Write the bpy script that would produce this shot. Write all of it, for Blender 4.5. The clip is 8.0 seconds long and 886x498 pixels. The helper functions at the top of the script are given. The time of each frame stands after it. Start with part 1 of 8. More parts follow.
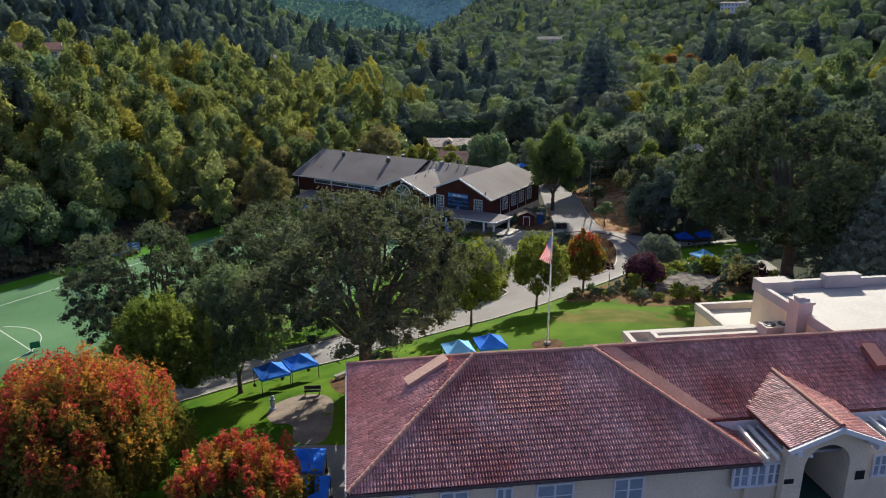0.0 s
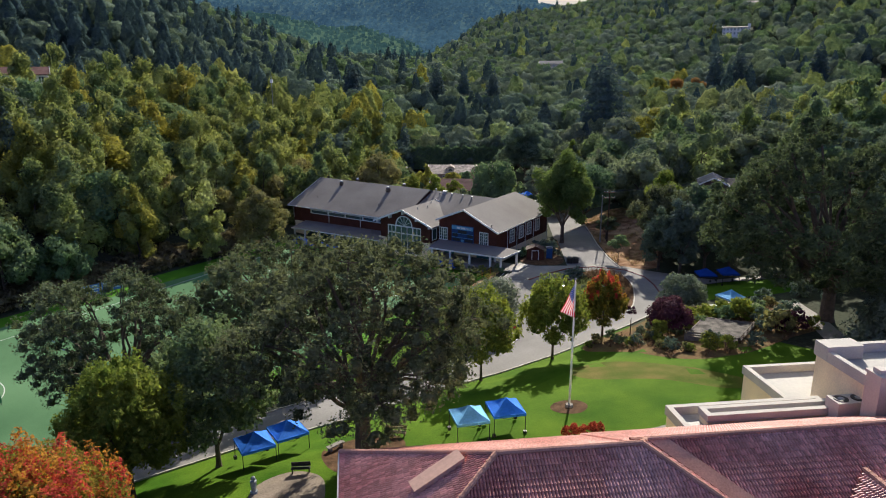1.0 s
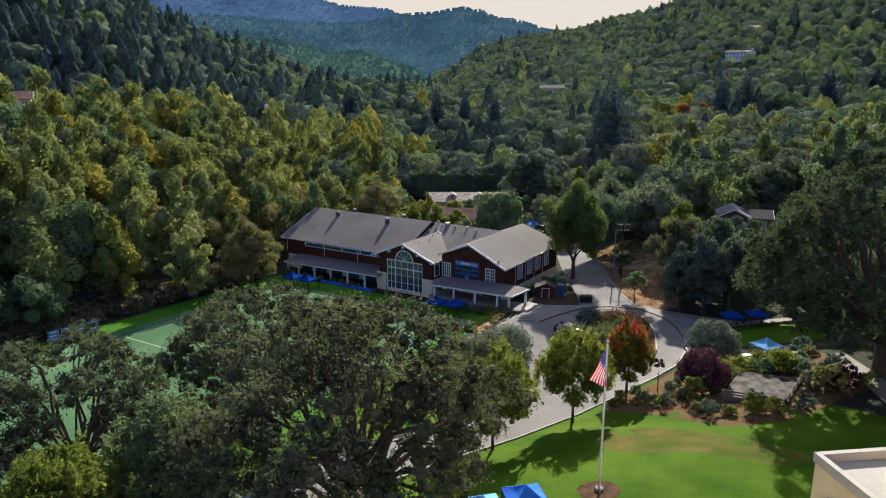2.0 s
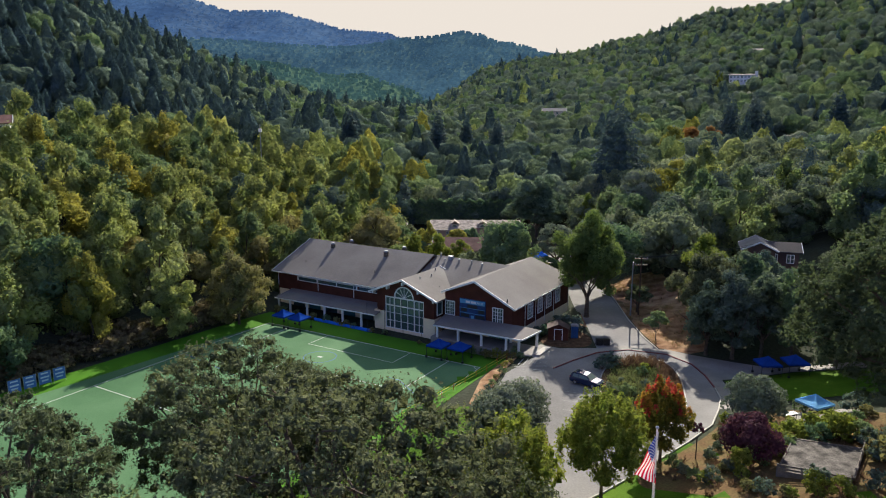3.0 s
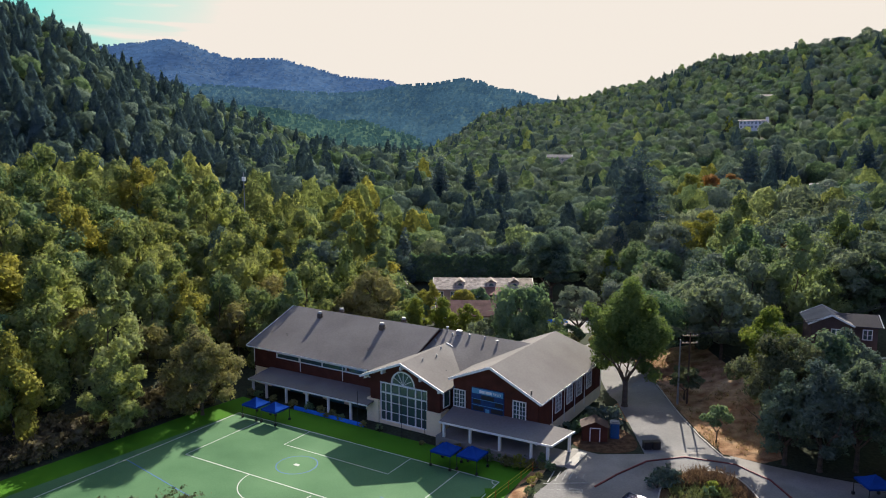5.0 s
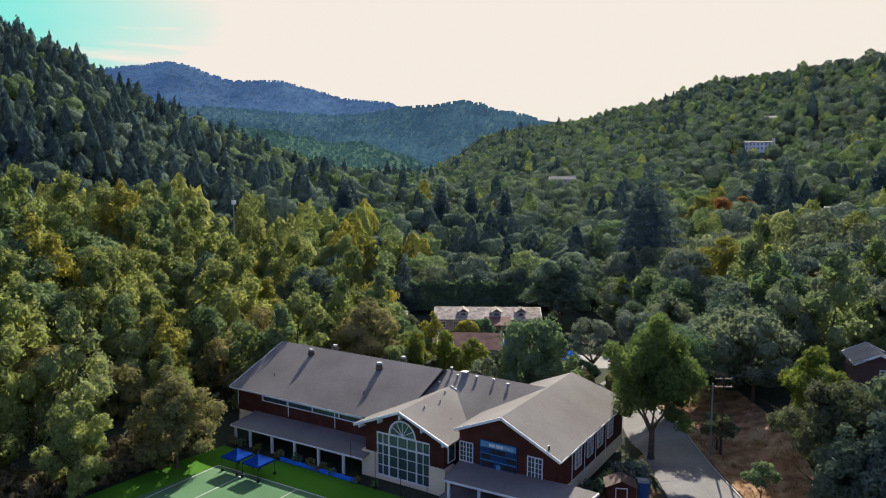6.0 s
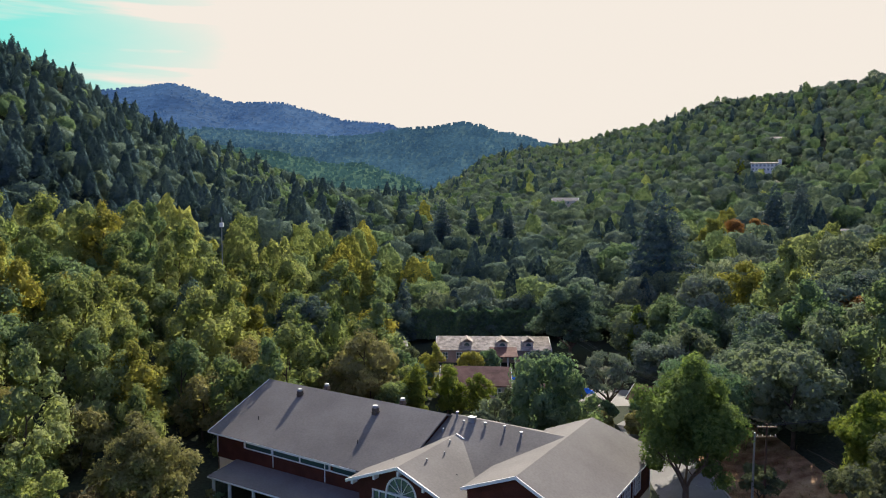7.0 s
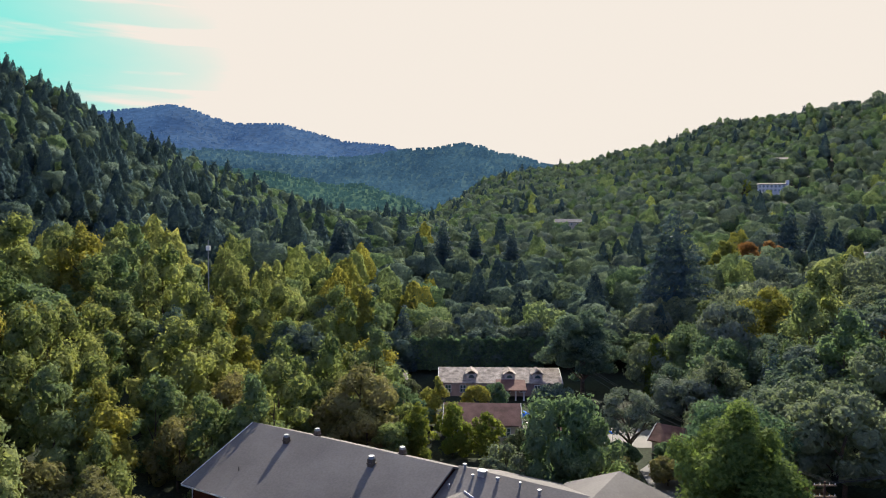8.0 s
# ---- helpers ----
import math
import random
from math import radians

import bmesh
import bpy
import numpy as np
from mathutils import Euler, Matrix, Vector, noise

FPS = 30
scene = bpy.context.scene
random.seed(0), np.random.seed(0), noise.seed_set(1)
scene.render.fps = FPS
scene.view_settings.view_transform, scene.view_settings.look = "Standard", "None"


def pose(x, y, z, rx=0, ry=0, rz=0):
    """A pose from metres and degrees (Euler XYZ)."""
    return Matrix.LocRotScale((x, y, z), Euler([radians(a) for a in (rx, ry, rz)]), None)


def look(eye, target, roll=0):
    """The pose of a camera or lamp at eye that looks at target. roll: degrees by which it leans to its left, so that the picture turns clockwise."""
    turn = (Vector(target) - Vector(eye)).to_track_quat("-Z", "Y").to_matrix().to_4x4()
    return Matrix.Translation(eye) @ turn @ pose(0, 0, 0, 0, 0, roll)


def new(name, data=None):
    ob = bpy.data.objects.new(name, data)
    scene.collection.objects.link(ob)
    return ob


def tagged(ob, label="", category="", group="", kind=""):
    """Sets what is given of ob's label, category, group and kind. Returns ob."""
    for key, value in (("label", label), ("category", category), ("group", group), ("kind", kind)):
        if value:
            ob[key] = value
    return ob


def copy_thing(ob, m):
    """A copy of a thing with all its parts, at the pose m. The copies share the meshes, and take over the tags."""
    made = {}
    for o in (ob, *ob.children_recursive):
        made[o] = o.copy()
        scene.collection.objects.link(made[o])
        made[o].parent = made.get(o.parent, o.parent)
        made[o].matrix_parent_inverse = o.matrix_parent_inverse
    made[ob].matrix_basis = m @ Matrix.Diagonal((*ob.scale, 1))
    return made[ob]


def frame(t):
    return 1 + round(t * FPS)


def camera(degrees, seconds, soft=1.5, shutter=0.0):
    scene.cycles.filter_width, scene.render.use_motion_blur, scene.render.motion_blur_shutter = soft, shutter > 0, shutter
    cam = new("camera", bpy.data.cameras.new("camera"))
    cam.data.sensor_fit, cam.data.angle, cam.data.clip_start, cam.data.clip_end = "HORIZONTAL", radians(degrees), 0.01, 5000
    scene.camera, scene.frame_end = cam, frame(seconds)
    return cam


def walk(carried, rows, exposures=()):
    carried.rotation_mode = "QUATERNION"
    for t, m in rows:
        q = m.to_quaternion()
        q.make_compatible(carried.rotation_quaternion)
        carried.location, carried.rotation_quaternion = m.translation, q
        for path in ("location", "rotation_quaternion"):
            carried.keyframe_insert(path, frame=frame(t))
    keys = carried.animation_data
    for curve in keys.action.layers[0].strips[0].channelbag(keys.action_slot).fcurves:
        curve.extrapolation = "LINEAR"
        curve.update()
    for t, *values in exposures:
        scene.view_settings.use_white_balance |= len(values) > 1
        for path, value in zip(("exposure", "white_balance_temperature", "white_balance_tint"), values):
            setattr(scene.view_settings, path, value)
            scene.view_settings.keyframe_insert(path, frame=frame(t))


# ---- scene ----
cam = camera(64.0, 8.0, 1.05)
METRES, EYE, TILT, LEAN, TURN = 88.0, 39.6, -17.0, 0.0, 0.0
ROWS = [
    (0.0, 0.0, 0.0, 0.0, -0.0, 0.0, 0.0),
    (0.5, -0.0049, 0.0495, 0.0149, -0.03, 0.9, 0.0),
    (1.0, -0.0095, 0.1024, 0.0307, -0.05, 1.82, -0.0),
    (1.5, -0.0135, 0.1574, 0.048, -0.07, 2.74, -0.01),
    (3.0, -0.0243, 0.3346, 0.1034, -0.12, 5.42, -0.05),
    (3.5, -0.0277, 0.3975, 0.123, -0.13, 6.33, -0.05),
    (4.0, -0.031, 0.4596, 0.1424, -0.15, 7.24, -0.08),
    (4.5, -0.034, 0.5222, 0.1611, -0.14, 8.15, -0.1),
    (6.0, -0.0439, 0.708, 0.2178, -0.15, 10.76, -0.14),
    (6.5, -0.0473, 0.7701, 0.2362, -0.17, 11.63, -0.16),
    (7.0, -0.0509, 0.8316, 0.2543, -0.19, 12.46, -0.19),
    (7.5, -0.0547, 0.8932, 0.2727, -0.21, 13.31, -0.21),
    (8.0, -0.0587, 0.9546, 0.2918, -0.22, 14.16, -0.24),
]
walk(cam, [(t, pose(0, 0, EYE, TILT, LEAN, TURN) @ pose(METRES * x, METRES * y, METRES * z, 90 + pitch, roll, yaw)) for t, x, y, z, yaw, pitch, roll in ROWS], ((0.0, 0.8), (1.5, 0.82), (3.5, 0.93), (6.0, 1.0), (8.0, 1.0)))

# ---- light: afternoon sun ahead of the camera, a little to the right ----
SUN_AZ, SUN_EL = 15.0, 29.0
sun_way = Vector((math.sin(radians(SUN_AZ)) * math.cos(radians(SUN_EL)), math.cos(radians(SUN_AZ)) * math.cos(radians(SUN_EL)), math.sin(radians(SUN_EL))))
sun_data = bpy.data.lights.new("sun", "SUN")
sun_data.energy, sun_data.angle, sun_data.color = 5.0, radians(0.55), (1.0, 0.93, 0.82)
sun = new("sun", sun_data)
sun.matrix_world = look(sun_way * 300, (0, 0, 0))

world = bpy.data.worlds.new("sky")
scene.world = world
world.use_nodes = True
wn, wl = world.node_tree.nodes, world.node_tree.links
wn.clear()
w_out, w_bg = wn.new("ShaderNodeOutputWorld"), wn.new("ShaderNodeBackground")
sky = wn.new("ShaderNodeTexSky")
sky.sky_type, sky.sun_disc = "NISHITA", False
sky.sun_elevation, sky.sun_rotation = radians(SUN_EL), radians(SUN_AZ)
sky.air_density, sky.dust_density, sky.ozone_density, sky.altitude = 1.0, 2.2, 1.0, 60
# thin streaks of cloud
w_tc, w_map, w_noise = wn.new("ShaderNodeTexCoord"), wn.new("ShaderNodeMapping"), wn.new("ShaderNodeTexNoise")
w_map.inputs["Scale"].default_value = (3.0, 3.0, 34.0)
w_noise.inputs["Scale"].default_value, w_noise.inputs["Detail"].default_value = 1.1, 5.0
w_ramp = wn.new("ShaderNodeValToRGB")
w_ramp.color_ramp.elements[0].position, w_ramp.color_ramp.elements[1].position = 0.50, 0.72
w_ramp.color_ramp.elements[0].color, w_ramp.color_ramp.elements[1].color = (0, 0, 0, 1), (1, 1, 1, 1)
w_tint = wn.new("ShaderNodeVectorMath")
w_tint.operation = "MULTIPLY"
SKY = 0.06
w_tint.inputs[1].default_value = (SKY * 0.82, SKY * 1.0, SKY * 1.9)
w_mix = wn.new("ShaderNodeMix")
w_mix.data_type = "RGBA"
w_mix.inputs[7].default_value = (0.45, 0.41, 0.37, 1)
w_min = wn.new("ShaderNodeVectorMath")
w_min.operation = "MINIMUM"
w_cap = wn.new("ShaderNodeMix")
w_cap.data_type = "RGBA"
w_cap.inputs[6].default_value, w_cap.inputs[7].default_value = (1.0, 1.5, 2.6, 1), (0.456, 0.416, 0.373, 1)
w_side = wn.new("ShaderNodeMapRange")
w_side.interpolation_type = "SMOOTHSTEP"
w_side.inputs["From Min"].default_value, w_side.inputs["From Max"].default_value = 0.30, 0.58
wl.new(w_side.outputs[0], w_cap.inputs[0])
wl.new(w_cap.outputs[2], w_min.inputs[1])
wl.new(w_tc.outputs["Generated"], w_map.inputs[0])
wl.new(w_map.outputs[0], w_noise.inputs["Vector"])
wl.new(w_noise.outputs[0], w_ramp.inputs[0])
wl.new(sky.outputs[0], w_tint.inputs[0])
wl.new(w_ramp.outputs[0], w_mix.inputs[0])
# the bright veil round the sun
w_dot, w_veil, w_glow, w_add = wn.new("ShaderNodeVectorMath"), wn.new("ShaderNodeMapRange"), wn.new("ShaderNodeVectorMath"), wn.new("ShaderNodeVectorMath")
w_dot.operation, w_glow.operation, w_add.operation = "DOT_PRODUCT", "SCALE", "ADD"
w_dot.inputs[1].default_value = sun_way
w_veil.inputs["From Min"].default_value, w_veil.inputs["From Max"].default_value = 0.62, 0.95
w_veil.interpolation_type = "SMOOTHSTEP"
w_glow.inputs[0].default_value = (0.52, 0.40, 0.33)
wl.new(w_tc.outputs["Generated"], w_dot.inputs[0])
w_soft, w_wob, w_map2 = wn.new("ShaderNodeTexNoise"), wn.new("ShaderNodeMath"), wn.new("ShaderNodeMapping")
w_soft.inputs["Scale"].default_value, w_soft.inputs["Detail"].default_value = 2.2, 5.0
w_map2.inputs["Scale"].default_value = (1.0, 1.0, 4.0)
w_wob.operation = "MULTIPLY_ADD"
w_wob.inputs[1].default_value = 0.17
wl.new(w_tc.outputs["Generated"], w_map2.inputs[0])
wl.new(w_map2.outputs[0], w_soft.inputs["Vector"])
wl.new(w_soft.outputs[0], w_wob.inputs[0])
w_base = wn.new("ShaderNodeMath")
w_base.operation = "SUBTRACT"
w_base.inputs[1].default_value = 0.085
wl.new(w_dot.outputs["Value"], w_base.inputs[0])
wl.new(w_base.outputs[0], w_wob.inputs[2])
wl.new(w_wob.outputs[0], w_veil.inputs["Value"])
wl.new(w_veil.outputs[0], w_glow.inputs["Scale"])
# washed-out turquoise further from the sun, low in the sky
w_far, w_cyan = wn.new("ShaderNodeMapRange"), wn.new("ShaderNodeMix")
w_far.inputs["From Min"].default_value, w_far.inputs["From Max"].default_value = 0.45, 0.72
w_far.interpolation_type = "SMOOTHSTEP"
w_cyan.data_type, w_cyan.blend_type = "RGBA", "MULTIPLY"
w_cyan.inputs[7].default_value = (0.30, 1.9, 1.15, 1)
wl.new(w_dot.outputs["Value"], w_far.inputs["Value"])
wl.new(w_dot.outputs["Value"], w_side.inputs["Value"])
wl.new(w_far.outputs[0], w_cyan.inputs[0])
wl.new(w_tint.outputs[0], w_cyan.inputs[6])
wl.new(w_cyan.outputs[2], w_mix.inputs[6])
wl.new(w_mix.outputs[2], w_add.inputs[0])
wl.new(w_glow.outputs[0], w_add.inputs[1])
wl.new(w_add.outputs[0], w_min.inputs[0])
wl.new(w_min.outputs[0], w_bg.inputs[0])
w_bg.inputs[1].default_value = 1.0
wl.new(w_bg.outputs[0], w_out.inputs[0])

# ---- materials ----
def ramp_of(nodes, stops):
    r = nodes.new("ShaderNodeValToRGB")
    e = r.color_ramp.elements
    while len(e) < len(stops):
        e.new(0.5)
    for k, (p, c) in enumerate(stops):
        e[k].position, e[k].color = p, (*c, 1)
    return r


def shade(c, k):
    return tuple(min(1, v * k) for v in c)


def surface(name, c, spread=0.25, scale=1.0, fine=14.0, rough=0.8, bump=0.0, metal=0.0, c2=None, spec=0.35):
    """A worn surface: a coarse stain and a fine grain in the colour, and a bump."""
    m = bpy.data.materials.new(name)
    m.use_nodes = True
    n, l = m.node_tree.nodes, m.node_tree.links
    b = n["Principled BSDF"]
    tc = n.new("ShaderNodeTexCoord")
    big, small = n.new("ShaderNodeTexNoise"), n.new("ShaderNodeTexNoise")
    big.inputs["Scale"].default_value, big.inputs["Detail"].default_value = scale, 5
    small.inputs["Scale"].default_value, small.inputs["Detail"].default_value = scale * fine, 3
    l.new(tc.outputs["Object"], big.inputs["Vector"])
    l.new(tc.outputs["Object"], small.inputs["Vector"])
    r = ramp_of(n, [(0.3, shade(c, 1 - spread)), (0.7, c2 or shade(c, 1 + spread))])
    l.new(big.outputs[0], r.inputs[0])
    r2 = ramp_of(n, [(0.3, (1 - spread * 0.8,) * 3), (0.7, (1 + spread * 0.5,) * 3)])
    l.new(small.outputs[0], r2.inputs[0])
    mx = n.new("ShaderNodeVectorMath")
    mx.operation = "MULTIPLY"
    l.new(r.outputs[0], mx.inputs[0])
    l.new(r2.outputs[0], mx.inputs[1])
    l.new(mx.outputs[0], b.inputs["Base Color"])
    b.inputs["Roughness"].default_value, b.inputs["Metallic"].default_value = rough, metal
    b.inputs["Specular IOR Level"].default_value = spec
    if bump:
        bp = n.new("ShaderNodeBump")
        bp.inputs["Strength"].default_value, bp.inputs["Distance"].default_value = bump, 0.05
        l.new(small.outputs[0], bp.inputs["Height"])
        l.new(bp.outputs[0], b.inputs["Normal"])
    return m


SOLID = {}


def leaves(name, c1, c2, through_leaf=0.4, hue=0.13, spray_scale=4.5, gaps=True):
    """Foliage: every leaf face takes its own tone, every tree its own cast, and light shines through."""
    m = bpy.data.materials.new(name)
    m.use_nodes = True
    n, l = m.node_tree.nodes, m.node_tree.links
    b, out = n["Principled BSDF"], n["Material Output"]
    g, tc, nz, oi = n.new("ShaderNodeNewGeometry"), n.new("ShaderNodeTexCoord"), n.new("ShaderNodeTexNoise"), n.new("ShaderNodeObjectInfo")
    nz.inputs["Scale"].default_value, nz.inputs["Detail"].default_value = 0.11, 4
    l.new(tc.outputs["Object"], nz.inputs["Vector"])
    r = ramp_of(n, [(0.0, c1), (1.0, c2)])
    add = n.new("ShaderNodeMath")
    add.operation = "MULTIPLY_ADD"
    add.inputs[1].default_value = 0.45
    l.new(g.outputs["Random Per Island"], add.inputs[0])
    mul = n.new("ShaderNodeMath")
    mul.operation = "MULTIPLY_ADD"
    mul.inputs[1].default_value, mul.inputs[2].default_value = 1.5, -0.47
    l.new(nz.outputs[0], mul.inputs[0])
    l.new(mul.outputs[0], add.inputs[2])
    l.new(add.outputs[0], r.inputs[0])
    cast = ramp_of(n, [(0.0, (1 - hue, 1 - hue * 0.6, 1 - hue * 0.5)), (1.0, (1 + hue, 1 + hue * 0.5, 1.0))])
    l.new(oi.outputs["Random"], cast.inputs[0])
    mx = n.new("ShaderNodeVectorMath")
    mx.operation = "MULTIPLY"
    l.new(r.outputs[0], mx.inputs[0])
    l.new(cast.outputs[0], mx.inputs[1])
    l.new(mx.outputs[0], b.inputs["Base Color"])
    b.inputs["Roughness"].default_value, b.inputs["Specular IOR Level"].default_value = 0.75, 0.06 if gaps else 0.0
    tr, mix = n.new("ShaderNodeBsdfTranslucent"), n.new("ShaderNodeMixShader")
    warm = n.new("ShaderNodeVectorMath")
    warm.operation = "MULTIPLY"
    warm.inputs[1].default_value = (1.2, 1.22, 0.9)
    l.new(mx.outputs[0], warm.inputs[0])
    l.new(warm.outputs[0], tr.inputs[0])
    mix.inputs[0].default_value = through_leaf
    l.new(b.outputs[0], mix.inputs[1])
    l.new(tr.outputs[0], mix.inputs[2])
    if not gaps:
        # closed foliage: tufts of leaves as relief, and a mottle of their size in the tone
        tuft, relief, mot = n.new("ShaderNodeTexNoise"), n.new("ShaderNodeBump"), n.new("ShaderNodeMath")
        tuft.inputs["Scale"].default_value, tuft.inputs["Detail"].default_value, tuft.inputs["Roughness"].default_value = 0.75, 5.0, 0.75
        relief.inputs["Strength"].default_value, relief.inputs["Distance"].default_value = 0.9, 1.5
        mot.operation = "MULTIPLY_ADD"
        mot.inputs[1].default_value = 1.0
        l.new(tc.outputs["Object"], tuft.inputs["Vector"])
        l.new(tuft.outputs[0], relief.inputs["Height"])
        l.new(relief.outputs[0], b.inputs["Normal"])
        l.new(relief.outputs[0], tr.inputs["Normal"])
        l.new(tuft.outputs[0], mot.inputs[0])
        mot.inputs[2].default_value = -0.5
        total = n.new("ShaderNodeMath")
        l.new(mot.outputs[0], total.inputs[0])
        l.new(add.outputs[0], total.inputs[1])
        l.new(total.outputs[0], r.inputs[0])
        # chinks between the tufts let the light in
        chink, cut, clear, spray = n.new("ShaderNodeTexNoise"), n.new("ShaderNodeMath"), n.new("ShaderNodeBsdfTransparent"), n.new("ShaderNodeMixShader")
        chink.inputs["Scale"].default_value, chink.inputs["Detail"].default_value = 2.1, 3.0
        cut.operation = "GREATER_THAN"
        cut.inputs[1].default_value = 0.44
        l.new(tc.outputs["Object"], chink.inputs["Vector"])
        l.new(chink.outputs[0], cut.inputs[0])
        l.new(cut.outputs[0], spray.inputs[0])
        l.new(clear.outputs[0], spray.inputs[1])
        l.new(mix.outputs[0], spray.inputs[2])
        l.new(spray.outputs[0], out.inputs[0])
        return m
    SOLID[name] = leaves("dense_" + name, c1, c2, through_leaf, hue, spray_scale, False)
    # each face is a spray of leaves with ragged gaps
    gap, cut, clear, spray = n.new("ShaderNodeTexNoise"), n.new("ShaderNodeMath"), n.new("ShaderNodeBsdfTransparent"), n.new("ShaderNodeMixShader")
    gap.inputs["Scale"].default_value, gap.inputs["Detail"].default_value = spray_scale, 1.0
    cut.operation = "GREATER_THAN"
    cut.inputs[1].default_value = 0.47
    l.new(tc.outputs["Object"], gap.inputs["Vector"])
    l.new(gap.outputs[0], cut.inputs[0])
    l.new(cut.outputs[0], spray.inputs[0])
    l.new(clear.outputs[0], spray.inputs[1])
    l.new(mix.outputs[0], spray.inputs[2])
    l.new(spray.outputs[0], out.inputs[0])
    return m


def plain(name, c, rough=0.5, metal=0.0, spec=0.4):
    return surface(name, c, 0.08, 0.8, 9, rough, 0, metal, None, spec)


M_ground = surface("woodland_floor", (0.07, 0.075, 0.05), 0.4, 0.12, 20, 0.95, 0.4, c2=(0.05, 0.06, 0.038), spec=0.04)
M_dry = surface("dry_grass_and_duff", (0.27, 0.125, 0.065), 0.4, 0.5, 14, 0.95, 0.6, c2=(0.44, 0.29, 0.17), spec=0.04)
M_lawn = surface("mown_lawn", (0.044, 0.128, 0.006), 0.3, 0.16, 45, 0.9, 0.5, c2=(0.098, 0.172, 0.013), spec=0.04)
M_brownlawn = surface("worn_lawn", (0.075, 0.125, 0.012), 0.25, 0.35, 30, 0.9, 0.4, c2=(0.15, 0.125, 0.035), spec=0.04)
M_turf = surface("artificial_turf", (0.072, 0.165, 0.076), 0.2, 0.07, 90, 0.8, 0.2, c2=(0.118, 0.222, 0.110), spec=0.04)
M_turf_edge = surface("bright_turf_border", (0.061, 0.173, 0.014), 0.12, 0.1, 80, 0.8, 0.2, spec=0.04)
M_line = plain("white_line_paint", (0.46, 0.48, 0.44), 0.7)
M_bay_line = surface("worn_road_paint", (0.25, 0.245, 0.23), 0.35, 1.5, 6, 0.8)
M_blue_line = plain("blue_line_paint", (0.04, 0.12, 0.28), 0.7)
M_asphalt = surface("grey_asphalt", (0.185, 0.175, 0.166), 0.2, 0.12, 40, 0.9, 0.3, c2=(0.240, 0.230, 0.220), spec=0.15)
M_concrete = surface("pale_concrete", (0.248, 0.229, 0.205), 0.18, 0.25, 25, 0.85, 0.2, spec=0.15)
M_kerb = surface("kerb_concrete", (0.377, 0.351, 0.306), 0.15, 0.6, 20, 0.8, 0.1)
M_red_kerb = surface("red_painted_kerb", (0.16, 0.035, 0.035), 0.2, 0.6, 20, 0.7, 0.1)
M_garden = surface("dry_garden_mulch", (0.225, 0.125, 0.066), 0.4, 0.5, 9, 0.95, 0.6, c2=(0.14, 0.11, 0.045), spec=0.04)
M_mulch = surface("bark_mulch", (0.102, 0.060, 0.035), 0.4, 1.2, 10, 0.95, 0.6, spec=0.04)
M_patio = surface("sandy_paving", (0.205, 0.167, 0.130), 0.25, 0.5, 12, 0.9, 0.3, spec=0.15)
M_stucco = surface("cream_stucco", (0.80, 0.65, 0.43), 0.12, 0.3, 30, 0.9, 0.25)
M_white = surface("white_trim_paint", (0.74, 0.73, 0.69), 0.08, 0.6, 20, 0.55)
M_white_roof = surface("white_roof_membrane", (0.360, 0.339, 0.311), 0.12, 0.25, 15, 0.7, 0.1)
M_tile = surface("clay_roof_tile", (0.16, 0.055, 0.04), 0.35, 0.3, 25, 0.75, 0.3, c2=(0.22, 0.09, 0.07), spec=0.15)
M_tile_cap = surface("clay_ridge_tile", (0.46, 0.24, 0.18), 0.25, 0.5, 20, 0.75, 0.3, spec=0.15)
M_shingle = surface("grey_asphalt_shingle", (0.157, 0.141, 0.133), 0.15, 0.12, 30, 0.85, 0.2, c2=(0.199, 0.181, 0.169), spec=0.15)
M_brown = surface("dark_brown_shingle_siding", (0.085, 0.028, 0.018), 0.28, 0.5, 18, 0.85, 0.4, spec=0.15)
# near-black standing in for the shade inside rooms and openings
M_dark = plain("interior_shade", (0.02, 0.02, 0.022), 0.6)
M_teal = surface("teal_door_paint", (0.03, 0.13, 0.14), 0.15, 0.6, 10, 0.5)
M_blue = surface("blue_tent_fabric", (0.03, 0.19, 0.75), 0.12, 0.5, 10, 0.8, spec=0.12)
M_blue_light = surface("sky_blue_tent_fabric", (0.20, 0.52, 0.88), 0.15, 0.5, 10, 0.8, spec=0.12)
# darkened tent blue: shade of hall and grove is put into the colour
M_shaded_tent = surface("shaded_blue_tent_fabric", (0.012, 0.05, 0.25), 0.12, 0.5, 10, 0.95, spec=0.0)
M_metal = surface("galvanised_steel", (0.32, 0.33, 0.34), 0.12, 1.0, 10, 0.6, 0, 0.7)
M_black = plain("black_plastic", (0.018, 0.018, 0.02), 0.5)
M_bark = surface("tree_bark", (0.10, 0.075, 0.055), 0.35, 1.6, 8, 0.95, 0.8)
M_wood = surface("weathered_wood", (0.24, 0.165, 0.10), 0.3, 0.8, 14, 0.8, 0.3)

glass = bpy.data.materials.new("window_glass")
glass.use_nodes = True
gb = glass.node_tree.nodes["Principled BSDF"]
gb.inputs["Base Color"].default_value = (0.05, 0.085, 0.085, 1)
gb.inputs["Roughness"].default_value, gb.inputs["Specular IOR Level"].default_value, gb.inputs["Metallic"].default_value = 0.06, 0.9, 0.0
M_glass = glass

